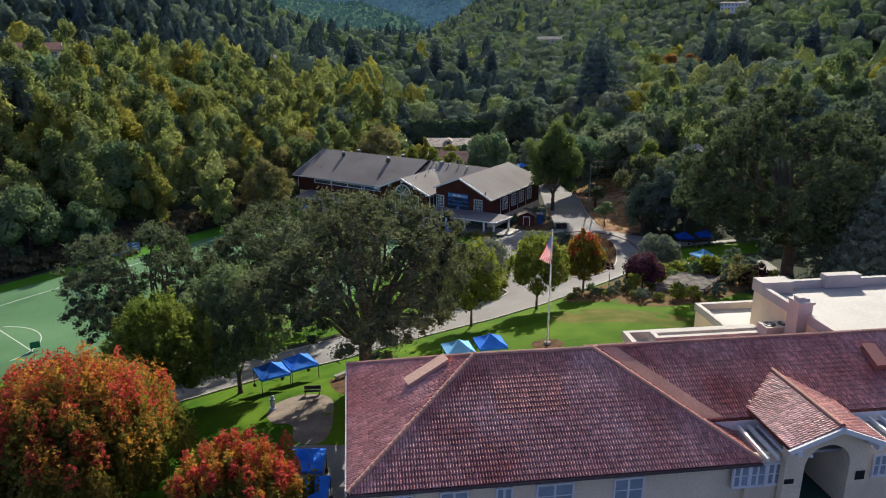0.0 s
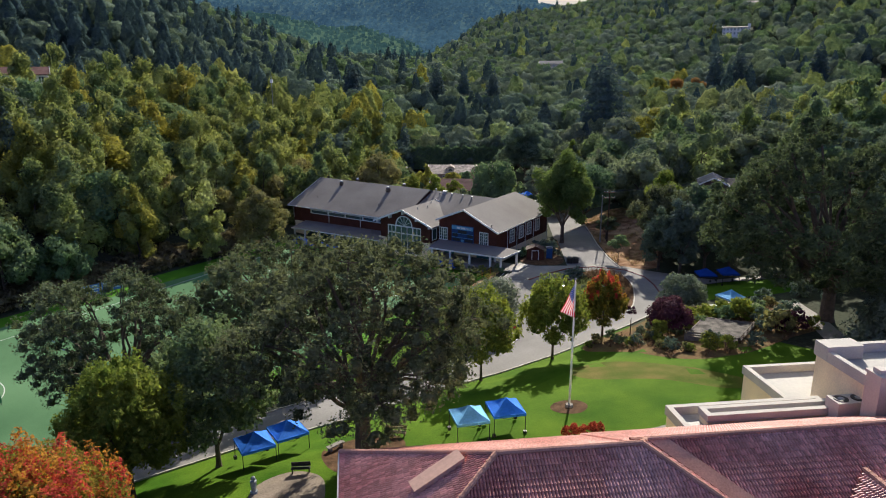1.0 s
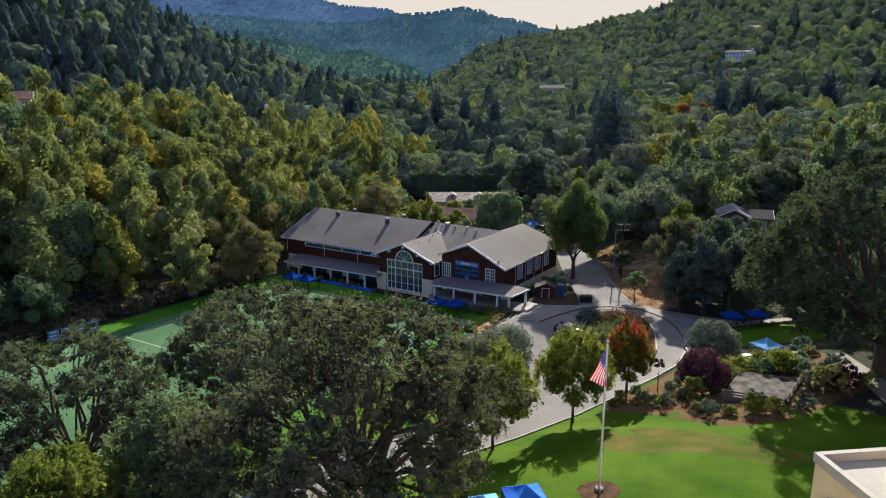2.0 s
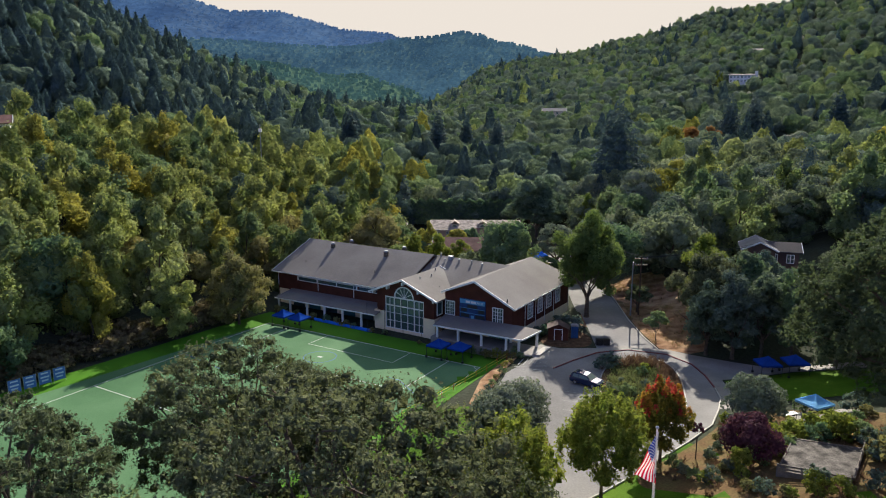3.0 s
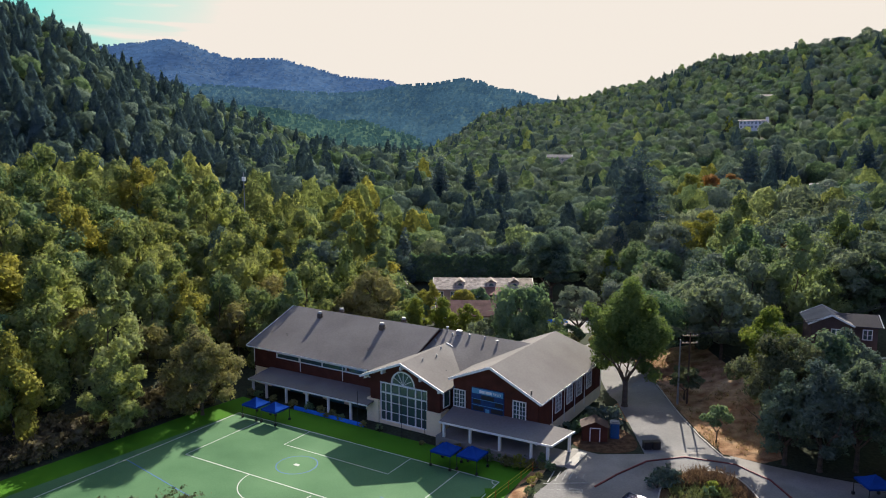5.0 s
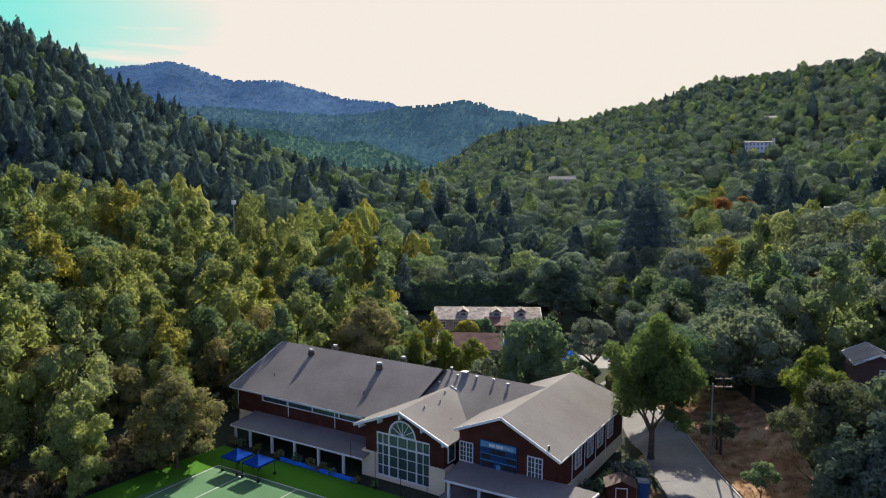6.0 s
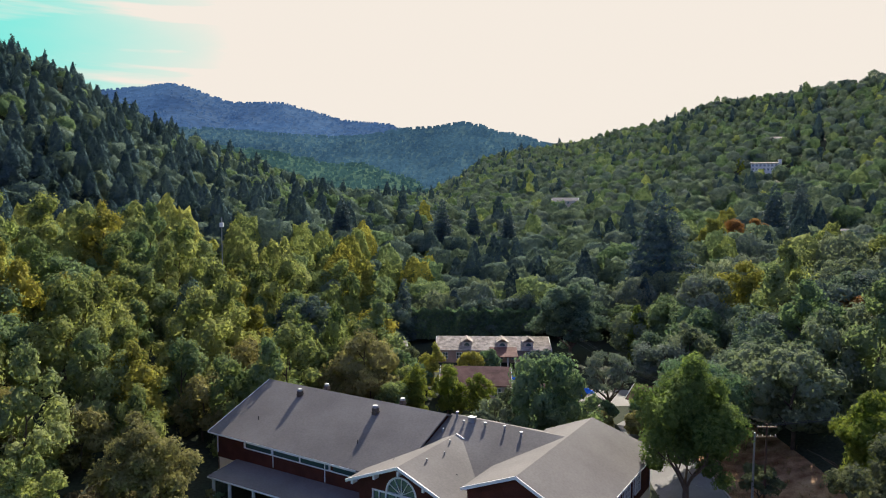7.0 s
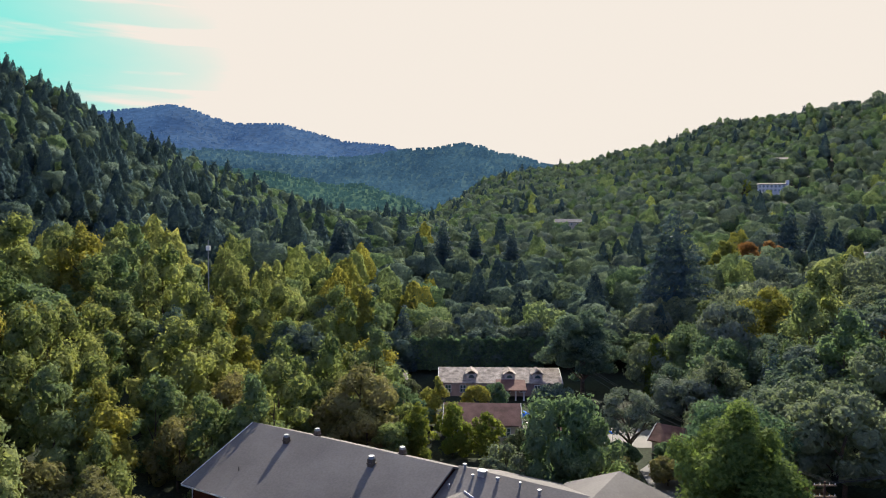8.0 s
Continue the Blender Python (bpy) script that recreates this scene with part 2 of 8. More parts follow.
L_cotton = leaves("cottonwood_leaves", (0.074, 0.119, 0.057), (0.431, 0.462, 0.163), 0.42, 0.2)
L_green = leaves("green_leaves", (0.072, 0.122, 0.074), (0.240, 0.320, 0.165), 0.40, 0.25)
L_bright = leaves("bright_green_leaves", (0.075, 0.125, 0.025), (0.31, 0.33, 0.07), 0.45, spray_scale=7.0)
L_willow = leaves("willow_leaves", (0.084, 0.137, 0.074), (0.330, 0.388, 0.182), 0.42, 0.25)
L_oak = leaves("live_oak_leaves", (0.028, 0.042, 0.023), (0.215, 0.24, 0.135), 0.28, spray_scale=8.0)
# lightened: haze over the right hill is put into this leaf colour
L_wood_oak = leaves("woodland_oak_leaves", (0.063, 0.094, 0.070), (0.25, 0.305, 0.20), 0.35, 0.2)
L_big_oak = leaves("shady_oak_leaves", (0.030, 0.048, 0.028), (0.150, 0.185, 0.095), 0.3, spray_scale=8.0)
L_dark = leaves("dark_evergreen_leaves", (0.057, 0.090, 0.078), (0.194, 0.250, 0.195), 0.25)
# bluer than green: far-hill air haze is put into the needle colour
L_conifer = leaves("haze_blue_needles", (0.034, 0.060, 0.072), (0.101, 0.151, 0.162), 0.25)
L_olive = leaves("grey_olive_leaves", (0.085, 0.118, 0.092), (0.23, 0.27, 0.215), 0.28)
L_tan = leaves("tan_brown_leaves", (0.11, 0.11, 0.048), (0.34, 0.31, 0.135), 0.35)
L_yellow = leaves("golden_leaves", (0.127, 0.144, 0.042), (0.483, 0.437, 0.102), 0.4)
L_orange = leaves("orange_leaves", (0.183, 0.100, 0.042), (0.416, 0.225, 0.085), 0.4)
L_brush = leaves("dry_brush_leaves", (0.060, 0.052, 0.036), (0.200, 0.170, 0.100), 0.3)
L_flame = leaves("flame_maple_leaves", (0.26, 0.10, 0.02), (0.52, 0.30, 0.06), 0.45, spray_scale=8.0)
L_lane = leaves("deep_green_leaves", (0.042, 0.082, 0.028), (0.165, 0.235, 0.075), 0.4, 0.2, 7.0)
L_red = leaves("red_maple_leaves", (0.24, 0.03, 0.026), (0.56, 0.105, 0.075), 0.45, spray_scale=8.0)
L_maple = leaves("turning_maple_leaves", (0.045, 0.085, 0.018), (0.33, 0.235, 0.045), 0.45, spray_scale=8.0)
L_plum = leaves("purple_plum_leaves", (0.043, 0.019, 0.035), (0.122, 0.047, 0.078), 0.3)


# ---- mesh tools ----
def link(name, me, mat=None, parent=None, label="", m=None):
    ob = new(name, me)
    if mat:
        me.materials.append(mat)
    if parent:
        ob.parent = parent
    if m is not None:
        ob.matrix_basis = m
    if label:
        ob["label"] = label
    return ob


def part(name, bm, mat, parent=None, label="", m=None):
    bmesh.ops.recalc_face_normals(bm, faces=bm.faces)
    me = bpy.data.meshes.new(name)
    bm.to_mesh(me)
    bm.free()
    return link(name, me, mat, parent, label, m)


def thing(name, m, label, category, group="", kind=""):
    ob = new(name)
    ob.empty_display_size = 0.3
    ob.matrix_basis = m
    return tagged(ob, label, category, group, kind)


def quad_mesh(name, v, f, mats, index=None):
    """A mesh from arrays of points and of four-sided faces."""
    me = bpy.data.meshes.new(name)
    me.vertices.add(len(v))
    me.vertices.foreach_set("co", np.asarray(v, np.float32).ravel())
    me.loops.add(4 * len(f))
    me.loops.foreach_set("vertex_index", np.asarray(f, np.int32).ravel())
    me.polygons.add(len(f))
    me.polygons.foreach_set("loop_start", np.arange(len(f), dtype=np.int32) * 4)
    for m in mats:
        me.materials.append(m)
    if index is not None:
        me.polygons.foreach_set("material_index", np.asarray(index, np.int32))
    me.update(calc_edges=True)
    return me


def quad_ball(m):
    """A closed ball of four-sided faces, m by m on each side of a cube blown up."""
    seen, v, f = {}, [], []
    for ax in range(3):
        for s in (-1, 1):
            ids = []
            for i in range(m + 1):
                for j in range(m + 1):
                    p = [0.0, 0.0, 0.0]
                    p[ax], p[(ax + 1) % 3], p[(ax + 2) % 3] = s, math.tan((2 * i / m - 1) * 0.785398) * s, math.tan((2 * j / m - 1) * 0.785398)
                    key = tuple(round(q, 4) for q in p)
                    if key not in seen:
                        seen[key] = len(v)
                        v.append(np.array(p) / np.linalg.norm(p))
                    ids.append(seen[key])
            for i in range(m):
                for j in range(m):
                    a = i * (m + 1) + j
                    f.append((ids[a], ids[a + m + 1], ids[a + m + 2], ids[a + 1]))
    return np.array(v), np.array(f)


def box(bm, x0, y0, z0, x1, y1, z1, m=None):
    p = [Vector((x, y, z)) for z in (z0, z1) for x, y in ((x0, y0), (x1, y0), (x1, y1), (x0, y1))]
    vs = [bm.verts.new(m @ q if m is not None else q) for q in p]
    for f in ((3, 2, 1, 0), (4, 5, 6, 7), (0, 1, 5, 4), (1, 2, 6, 5), (2, 3, 7, 6), (3, 0, 4, 7)):
        bm.faces.new([vs[k] for k in f])
    return bm


def boxes(*rows):
    bm = bmesh.new()
    for r in rows:
        box(bm, *r)
    return bm


def slab(bm, pts, thick, way=(0, 0, -1)):
    """A plate: the outline pts, thickened along way."""
    w = Vector(way) * thick
    a = [bm.verts.new(p) for p in pts]
    b = [bm.verts.new(Vector(p) + w) for p in pts]
    bm.faces.new(a)
    bm.faces.new(b[::-1])
    for k in range(len(a)):
        j = (k + 1) % len(a)
        bm.faces.new((a[j], a[k], b[k], b[j]))
    return bm


def tube(bm, p0, p1, r0, r1=None, n=8, caps=True):
    p0, p1 = Vector(p0), Vector(p1)
    r1 = r0 if r1 is None else r1
    q = (p1 - p0).to_track_quat("Z", "Y").to_matrix()
    rings = []
    for p, r in ((p0, r0), (p1, r1)):
        rings.append([bm.verts.new(p + q @ Vector((r * math.cos(2 * math.pi * k / n), r * math.sin(2 * math.pi * k / n), 0))) for k in range(n)])
    for k in range(n):
        j = (k + 1) % n
        bm.faces.new((rings[0][k], rings[0][j], rings[1][j], rings[1][k]))
    if caps:
        bm.faces.new(rings[0][::-1])
        bm.faces.new(rings[1])
    return bm


def bar(bm, p0, p1, w, h):
    """A straight beam of section w by h."""
    p0, p1 = Vector(p0), Vector(p1)
    d = p1 - p0
    x = d.normalized()
    y = Vector((0, 0, 1)).cross(x)
    y = y.normalized() if y.length > 1e-4 else Vector((0, 1, 0))
    z = x.cross(y)
    m = Matrix((x, y, z)).transposed().to_4x4()
    m.translation = p0
    return box(bm, 0, -w / 2, -h / 2, d.length, w / 2, h / 2, m)


def fabric(name, c, through_cloth=0.4):
    """Thin cloth that lets light through."""
    m = plain(name, c, 0.75)
    n, l = m.node_tree.nodes, m.node_tree.links
    b, out = n["Principled BSDF"], n["Material Output"]
    tr, mix = n.new("ShaderNodeBsdfTranslucent"), n.new("ShaderNodeMixShader")
    l.new(b.inputs["Base Color"].links[0].from_socket, tr.inputs[0])
    mix.inputs[0].default_value = through_cloth
    l.new(b.outputs[0], mix.inputs[1])
    l.new(tr.outputs[0], mix.inputs[2])
    l.new(mix.outputs[0], out.inputs[0])
    return m

# pale pane: reflected sky and blinds are put into one colour
M_pale_pane = surface("pale_pane_painted_reflection", (0.30, 0.36, 0.38), 0.12, 0.8, 6, 0.15, spec=0.6)

# ---- the lie of the land ----
def smooth(a, b, x):
    t = np.clip((x - a) / (b - a), 0, 1)
    return t * t * (3 - 2 * t)


# ridges: bearing (sideways over ahead), and the rise of the skyline over the eye
RIDGE_LEFT = ((-1.3, 0.22), (-0.615, 0.163), (-0.568, 0.150), (-0.502, 0.121), (-0.475, 0.104), (-0.428, 0.084), (-0.35, 0.058), (-0.302, 0.046), (-0.255, 0.029), (-0.192, 0.004), (-0.144, -0.007), (-0.104, -0.012), (-0.049, -0.016), (0.0, -0.03), (0.3, -0.05))
RIDGE_RIGHT = ((-0.3, -0.04), (-0.049, -0.010), (-0.017, -0.001), (0.023, 0.019), (0.062, 0.043), (0.094, 0.052), (0.158, 0.057), (0.205, 0.063), (0.245, 0.078), (0.316, 0.092), (0.379, 0.109), (0.442, 0.116), (0.489, 0.121), (0.528, 0.124), (0.584, 0.125), (0.621, 0.134), (1.2, 0.20))
RIDGE_SPUR = ((-0.8, 0.09), (-0.3, 0.060), (-0.25, 0.055), (-0.191, 0.046), (-0.16, 0.037), (-0.112, 0.039), (-0.072, 0.026), (-0.049, 0.020), (0.0, 0.0), (0.3, -0.02), (0.6, -0.02))
RIDGE_MID = ((-0.8, 0.10), (-0.326, 0.088), (-0.239, 0.080), (-0.152, 0.076), (-0.104, 0.079), (-0.049, 0.088), (-0.009, 0.091), (0.03, 0.097), (0.062, 0.090), (0.078, 0.082), (0.11, 0.079), (0.158, 0.067), (0.3, 0.05), (0.8, 0.05))
RIDGE_FAR = ((-0.9, 0.11), (-0.6, 0.125), (-0.467, 0.140), (-0.42, 0.145), (-0.384, 0.150), (-0.357, 0.147), (-0.325, 0.133), (-0.294, 0.123), (-0.223, 0.124), (-0.175, 0.111), (-0.136, 0.099), (-0.073, 0.094), (-0.053, 0.088), (0, 0.075), (0.1, 0.05), (0.5, 0.02))
RIDGE_EYE = (-5.0, 88.0, 39.6)


def ridge(table, bearing):
    t = np.array(table)
    return np.interp(bearing, t[:, 0], t[:, 1])


def ripple(x, y, s):
    return np.sin(x / s + 1.3 * np.sin(y / s * 0.7)) * np.cos(y / s * 1.1 + 0.8 * np.sin(x / s * 0.6))


def height(x, y):
    """The ground's height at x, y (arrays)."""
    x, y = np.asarray(x, float), np.asarray(y, float)
    # school terrace, falling over the lawn to the road and the car park
    f = (y - 84.5 - 0.66 * x) / 1.198
    z = np.interp(f, [-60, -17, -9, -2, 2, 9, 14], [6.3, 6.2, 5.2, 2.9, 2.2, 0.9, 0.0])
    z = z + 4.7 * smooth(4, 14, x) * smooth(37, 31, y)
    # playing field, one and a half metres lower
    g = (x + 1.0) * 0.848 - (y - 128) * 0.53
    low = smooth(4.0, -0.2, g) * smooth(8, 18, f)
    z = z - 1.5 * low
    # wooded bank left of the field and of the hall
    edge = np.where(y < 161, -37.5 + (y - 161) * 0.727, -37.5 + (y - 161) * 0.22)
    b = np.maximum(0, edge - x) * 0.81
    z = z + np.interp(b, [0, 6, 20, 50, 90, 160], [0, 0.5, 6, 21, 28, 31]) * smooth(60, 95, y) * np.interp(y, [190, 290], [1.0, 0.66])
    # gentle rise right of the lane
    z = z + np.maximum(0, np.minimum(x - 36, 60)) * 0.22 * smooth(135, 175, y)
    far = smooth(210, 330, y)
    z = z + np.clip(y - 250, 0, 260) * 0.035
    z = z + far * 2.0 * ripple(x, y, 37.0)
    # hills
    dx, dy = x - RIDGE_EYE[0], np.maximum(y - RIDGE_EYE[1], 1.0)
    t, d = dx / dy, np.hypot(x - RIDGE_EYE[0], y - RIDGE_EYE[1])
    front = smooth(-60, 120, y - RIDGE_EYE[1])
    dl = np.interp(t, [-0.7, -0.3, 0.0], [560, 700, 1000])
    top = RIDGE_EYE[2] + ridge(RIDGE_LEFT, t) * dl
    up = np.clip((d - 190) / (dl - 190), 0, 1)
    left = top * up ** 1.15 - np.maximum(0, d - dl) * 0.25 + 4 * ripple(x, y, 60) * up
    dr = np.interp(t, [0.1, 0.63], [1250, 860])
    top = RIDGE_EYE[2] + ridge(RIDGE_RIGHT, t) * dr
    up = np.clip((d - 200) / (dr - 200), 0, 1)
    right = top * (0.35 * up + 0.65 * up ** 1.5) - np.maximum(0, d - dr) * 0.3 + 5 * ripple(x, y, 75) * up
    hill = np.maximum(np.where((t < 0.1) & (d > 195), left, -50), np.where((t > -0.3) & (d > 205), right, -50))
    hill = np.where(front > 0.02, hill * front, -50)
    return np.maximum(z, hill)


def ground_at(x, y):
    return float(height(x, y))


def stretch(a, b, step, reach, grow=1.13):
    out = list(np.arange(a, b + 0.1, step))
    s = step
    while out[-1] < reach[1]:
        s *= grow
        out.append(out[-1] + s)
    s = step
    while out[0] > reach[0]:
        s *= grow
        out.insert(0, out[0] - s)
    return np.array(out)


gx, gy = stretch(-96, 110, 2, (-3800, 3800)), stretch(20, 230, 2, (-1500, 4300), 1.1)
GX, GY = np.meshgrid(gx, gy)
GZ = height(GX, GY)
nx, ny = len(gx), len(gy)
ids = np.arange(nx * ny).reshape(ny, nx)
faces = np.stack([ids[:-1, :-1], ids[:-1, 1:], ids[1:, 1:], ids[1:, :-1]], -1).reshape(-1, 4)
ground = link("ground", quad_mesh("ground", np.stack([GX, GY, GZ], -1).reshape(-1, 3), faces, [M_ground]))
for p in ground.data.polygons:
    p.use_smooth = True
tagged(ground, "brown woodland floor running up wooded valley sides", "ground", kind="structure")


def clip_cell(poly, x0, y0, x1, y1):
    for ax, lim, sign in ((0, x0, 1), (0, x1, -1), (1, y0, 1), (1, y1, -1)):
        out = []
        for k in range(len(poly)):
            a, b = poly[k - 1], poly[k]
            da, db = (a[ax] - lim) * sign, (b[ax] - lim) * sign
            if (da >= 0) != (db >= 0):
                s = da / (da - db)
                out.append((a[0] + s * (b[0] - a[0]), a[1] + s * (b[1] - a[1])))
            if db >= 0:
                out.append(b)
        poly = out
        if len(poly) < 3:
            return []
    return poly


def rounded(pts, n=3):
    """Corner cutting, closed."""
    for _ in range(n):
        out = []
        for k in range(len(pts)):
            a, b = pts[k], pts[(k + 1) % len(pts)]
            out += [(0.75 * a[0] + 0.25 * b[0], 0.75 * a[1] + 0.25 * b[1]), (0.25 * a[0] + 0.75 * b[0], 0.25 * a[1] + 0.75 * b[1])]
        pts = out
    return pts


def drape(name, poly, off, mat, label, category, cell=2.0):
    """A surface with the outline poly, laid over the ground off metres above it."""
    v, f = [], []
    xs, ys = [p[0] for p in poly], [p[1] for p in poly]
    for i in range(int(min(xs) // cell), int(max(xs) // cell) + 1):
        for j in range(int(min(ys) // cell), int(max(ys) // cell) + 1):
            c = clip_cell(poly, i * cell, j * cell, (i + 1) * cell, (j + 1) * cell)
            if len(c) > 2:
                f.append(range(len(v), len(v) + len(c)))
                v += c
    z = height([p[0] for p in v], [p[1] for p in v]) + off
    me = bpy.data.meshes.new(name)
    me.from_pydata([(p[0], p[1], h) for p, h in zip(v, z)], [], f)
    bm = bmesh.new()
    bm.from_mesh(me)
    bmesh.ops.remove_doubles(bm, verts=bm.verts, dist=0.002)
    for face in bm.faces:
        if face.normal.z < 0:
            face.normal_flip()
    bm.to_mesh(me)
    bm.free()
    ob = link(name, me, mat)
    return tagged(ob, label, category, kind="structure")


def resample(pts, step, closed=False):
    pts = [Vector((p[0], p[1])) for p in pts]
    if closed:
        pts.append(pts[0].copy())
    out = []
    for a, b in zip(pts, pts[1:]):
        n = max(1, int((b - a).length / step))
        out += [a.lerp(b, k / n) for k in range(n)]
    return out + [pts[-1]]


def ribbon(name, pts, width, low, high, mat, step=1.0, parent=None, closed=False):
    """A strip of a given width along pts, from low to high over the ground."""
    p = resample(pts, step, closed)
    v, f = [], []
    for k, q in enumerate(p):
        d = (p[min(k + 1, len(p) - 1)] - p[max(k - 1, 0)]).normalized()
        s = Vector((-d.y, d.x)) * width / 2
        for w in (q + s, q - s):
            h = ground_at(w.x, w.y)
            v += [(w.x, w.y, h + low), (w.x, w.y, h + high)]
    for k in range(len(p) - 1):
        a, b = 4 * k, 4 * k + 4
        f += [(a + 1, a + 3, b + 3, b + 1), (a, a + 1, b + 1, b), (a + 3, a + 2, b + 2, b + 3)]
    e = 4 * (len(p) - 1)
    f += [(0, 2, 3, 1), (e, e + 1, e + 3, e + 2)]
    me = bpy.data.meshes.new(name)
    me.from_pydata(v, [], f)
    return link(name, me, mat, parent)


def mound(name, table, dist, rise, mat, label, rough, trees, tree_size):
    """A far mountain: its face rises to the ridge line of the table, and its woods stand on it as small crowns."""
    ts, n = np.linspace(-0.85, 0.5, 420), 60
    rng = np.random.default_rng(int(dist))

    def face(u, s):
        d = dist * (0.62 + 0.38 * s)
        x, y = RIDGE_EYE[0] + u * d, RIDGE_EYE[1] + d
        e = RIDGE_EYE[2] - 45 * (1 - s) + ridge(table, u) * dist * s ** 1.1
        gully = 1 - np.abs(np.sin(x / 150 + 0.9 * np.sin(y / 190) + 0.5 * np.sin(x / 61)))
        e = e + rough * (ripple(x, y, 90) * 0.6 + ripple(x, y, 41) * 0.3 - 1.6 * gully * (1 - s)) * np.minimum(1, s * 1.4) * np.minimum(1, 1.15 - s)
        return x, y, e

    v = [np.stack(np.broadcast_arrays(*face(ts, k / n)), -1) for k in range(n + 1)]
    v = np.array(v)
    back = v[-1] + np.array((0, dist * 0.15, -rise))
    v = np.concatenate([v, back[None]], 0)
    r, c = v.shape[:2]
    i = np.arange(r * c).reshape(r, c)
    f = np.stack([i[:-1, :-1], i[:-1, 1:], i[1:, 1:], i[1:, :-1]], -1).reshape(-1, 4)
    vs, fs, at = [v.reshape(-1, 3)], [f], r * c
    bv, bf = quad_ball(1)
    for u, s in zip(rng.uniform(-0.62, 0.24, trees), np.where(rng.random(trees) < 0.1, 1.0, rng.random(trees) ** 0.8)):
        p = np.array(face(np.array(u), np.array(s)), float)
        q = tree_size * rng.uniform(0.6, 1.3)
        vs.append(bv * np.array((q, q, q * rng.uniform(0.9, 1.5))) * rng.uniform(0.8, 1.2, (len(bv), 1)) + p + (0, 0, q * 0.3))
        fs.append(bf + at)
        at += len(bv)
    ob = link(name, quad_mesh(name, np.concatenate(vs), np.concatenate(fs), [mat]))
    ob.data.shade_smooth()
    return tagged(ob, label, "mountain", kind="structure")


def far_slope(name, c, haze_glow, scale):
    """Distant wooded slope; the blue haze of kilometres of air is painted on as emission."""
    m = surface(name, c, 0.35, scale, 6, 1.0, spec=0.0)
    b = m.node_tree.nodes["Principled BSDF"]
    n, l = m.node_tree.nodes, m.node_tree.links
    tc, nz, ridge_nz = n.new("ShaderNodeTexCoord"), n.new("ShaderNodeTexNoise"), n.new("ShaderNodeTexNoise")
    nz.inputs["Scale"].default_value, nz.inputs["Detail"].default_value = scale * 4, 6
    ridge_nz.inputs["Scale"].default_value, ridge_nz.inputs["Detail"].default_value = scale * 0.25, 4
    r1, r2, mx = ramp_of(n, [(0.32, shade(haze_glow, 0.8)), (0.66, shade(haze_glow, 1.2))]), ramp_of(n, [(0.35, (0.72, 0.75, 0.8)), (0.65, (1.25, 1.2, 1.12))]), n.new("ShaderNodeVectorMath")
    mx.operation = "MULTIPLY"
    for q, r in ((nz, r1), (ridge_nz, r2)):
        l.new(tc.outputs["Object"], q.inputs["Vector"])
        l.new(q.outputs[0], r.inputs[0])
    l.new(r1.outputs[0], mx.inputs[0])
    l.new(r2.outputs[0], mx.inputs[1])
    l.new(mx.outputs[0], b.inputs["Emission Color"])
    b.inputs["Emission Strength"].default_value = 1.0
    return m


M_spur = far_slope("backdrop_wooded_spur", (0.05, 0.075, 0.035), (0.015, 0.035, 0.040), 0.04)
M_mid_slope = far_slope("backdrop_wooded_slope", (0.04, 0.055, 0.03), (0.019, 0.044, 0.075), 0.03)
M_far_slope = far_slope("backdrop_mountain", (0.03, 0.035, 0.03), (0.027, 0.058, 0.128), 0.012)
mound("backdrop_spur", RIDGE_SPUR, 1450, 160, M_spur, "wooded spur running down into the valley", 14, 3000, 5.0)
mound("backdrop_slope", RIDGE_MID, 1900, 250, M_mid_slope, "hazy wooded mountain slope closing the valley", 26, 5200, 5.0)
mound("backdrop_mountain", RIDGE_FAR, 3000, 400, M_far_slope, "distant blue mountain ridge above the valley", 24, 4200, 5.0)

# ---- trees ----
BALL_V, BALL_F = quad_ball(2)
KNOB_V, KNOB_F = quad_ball(1)


def leaf_faces(p, nrm, size, rng, long=1.5, jitter=0.75, droop=0.0):
    n = len(p)
    a = nrm + jitter * rng.normal(size=(n, 3))
    a /= np.linalg.norm(a, axis=1)[:, None] + 1e-9
    t = np.cross(a, rng.normal(size=(n, 3)))
    t[:, 2] -= droop
    t /= np.linalg.norm(t, axis=1)[:, None] + 1e-9
    b = np.cross(a, t)
    b /= np.linalg.norm(b, axis=1)[:, None] + 1e-9
    s = size * rng.uniform(0.6, 1.35, (n, 1))
    fold = a * s * 0.16
    v = np.stack([p + t * s * long / 2, p + b * s / 2 - fold, p - t * s * long / 2, p - b * s / 2 - fold], 1).reshape(-1, 3)
    return v, np.arange(4 * n).reshape(-1, 4)


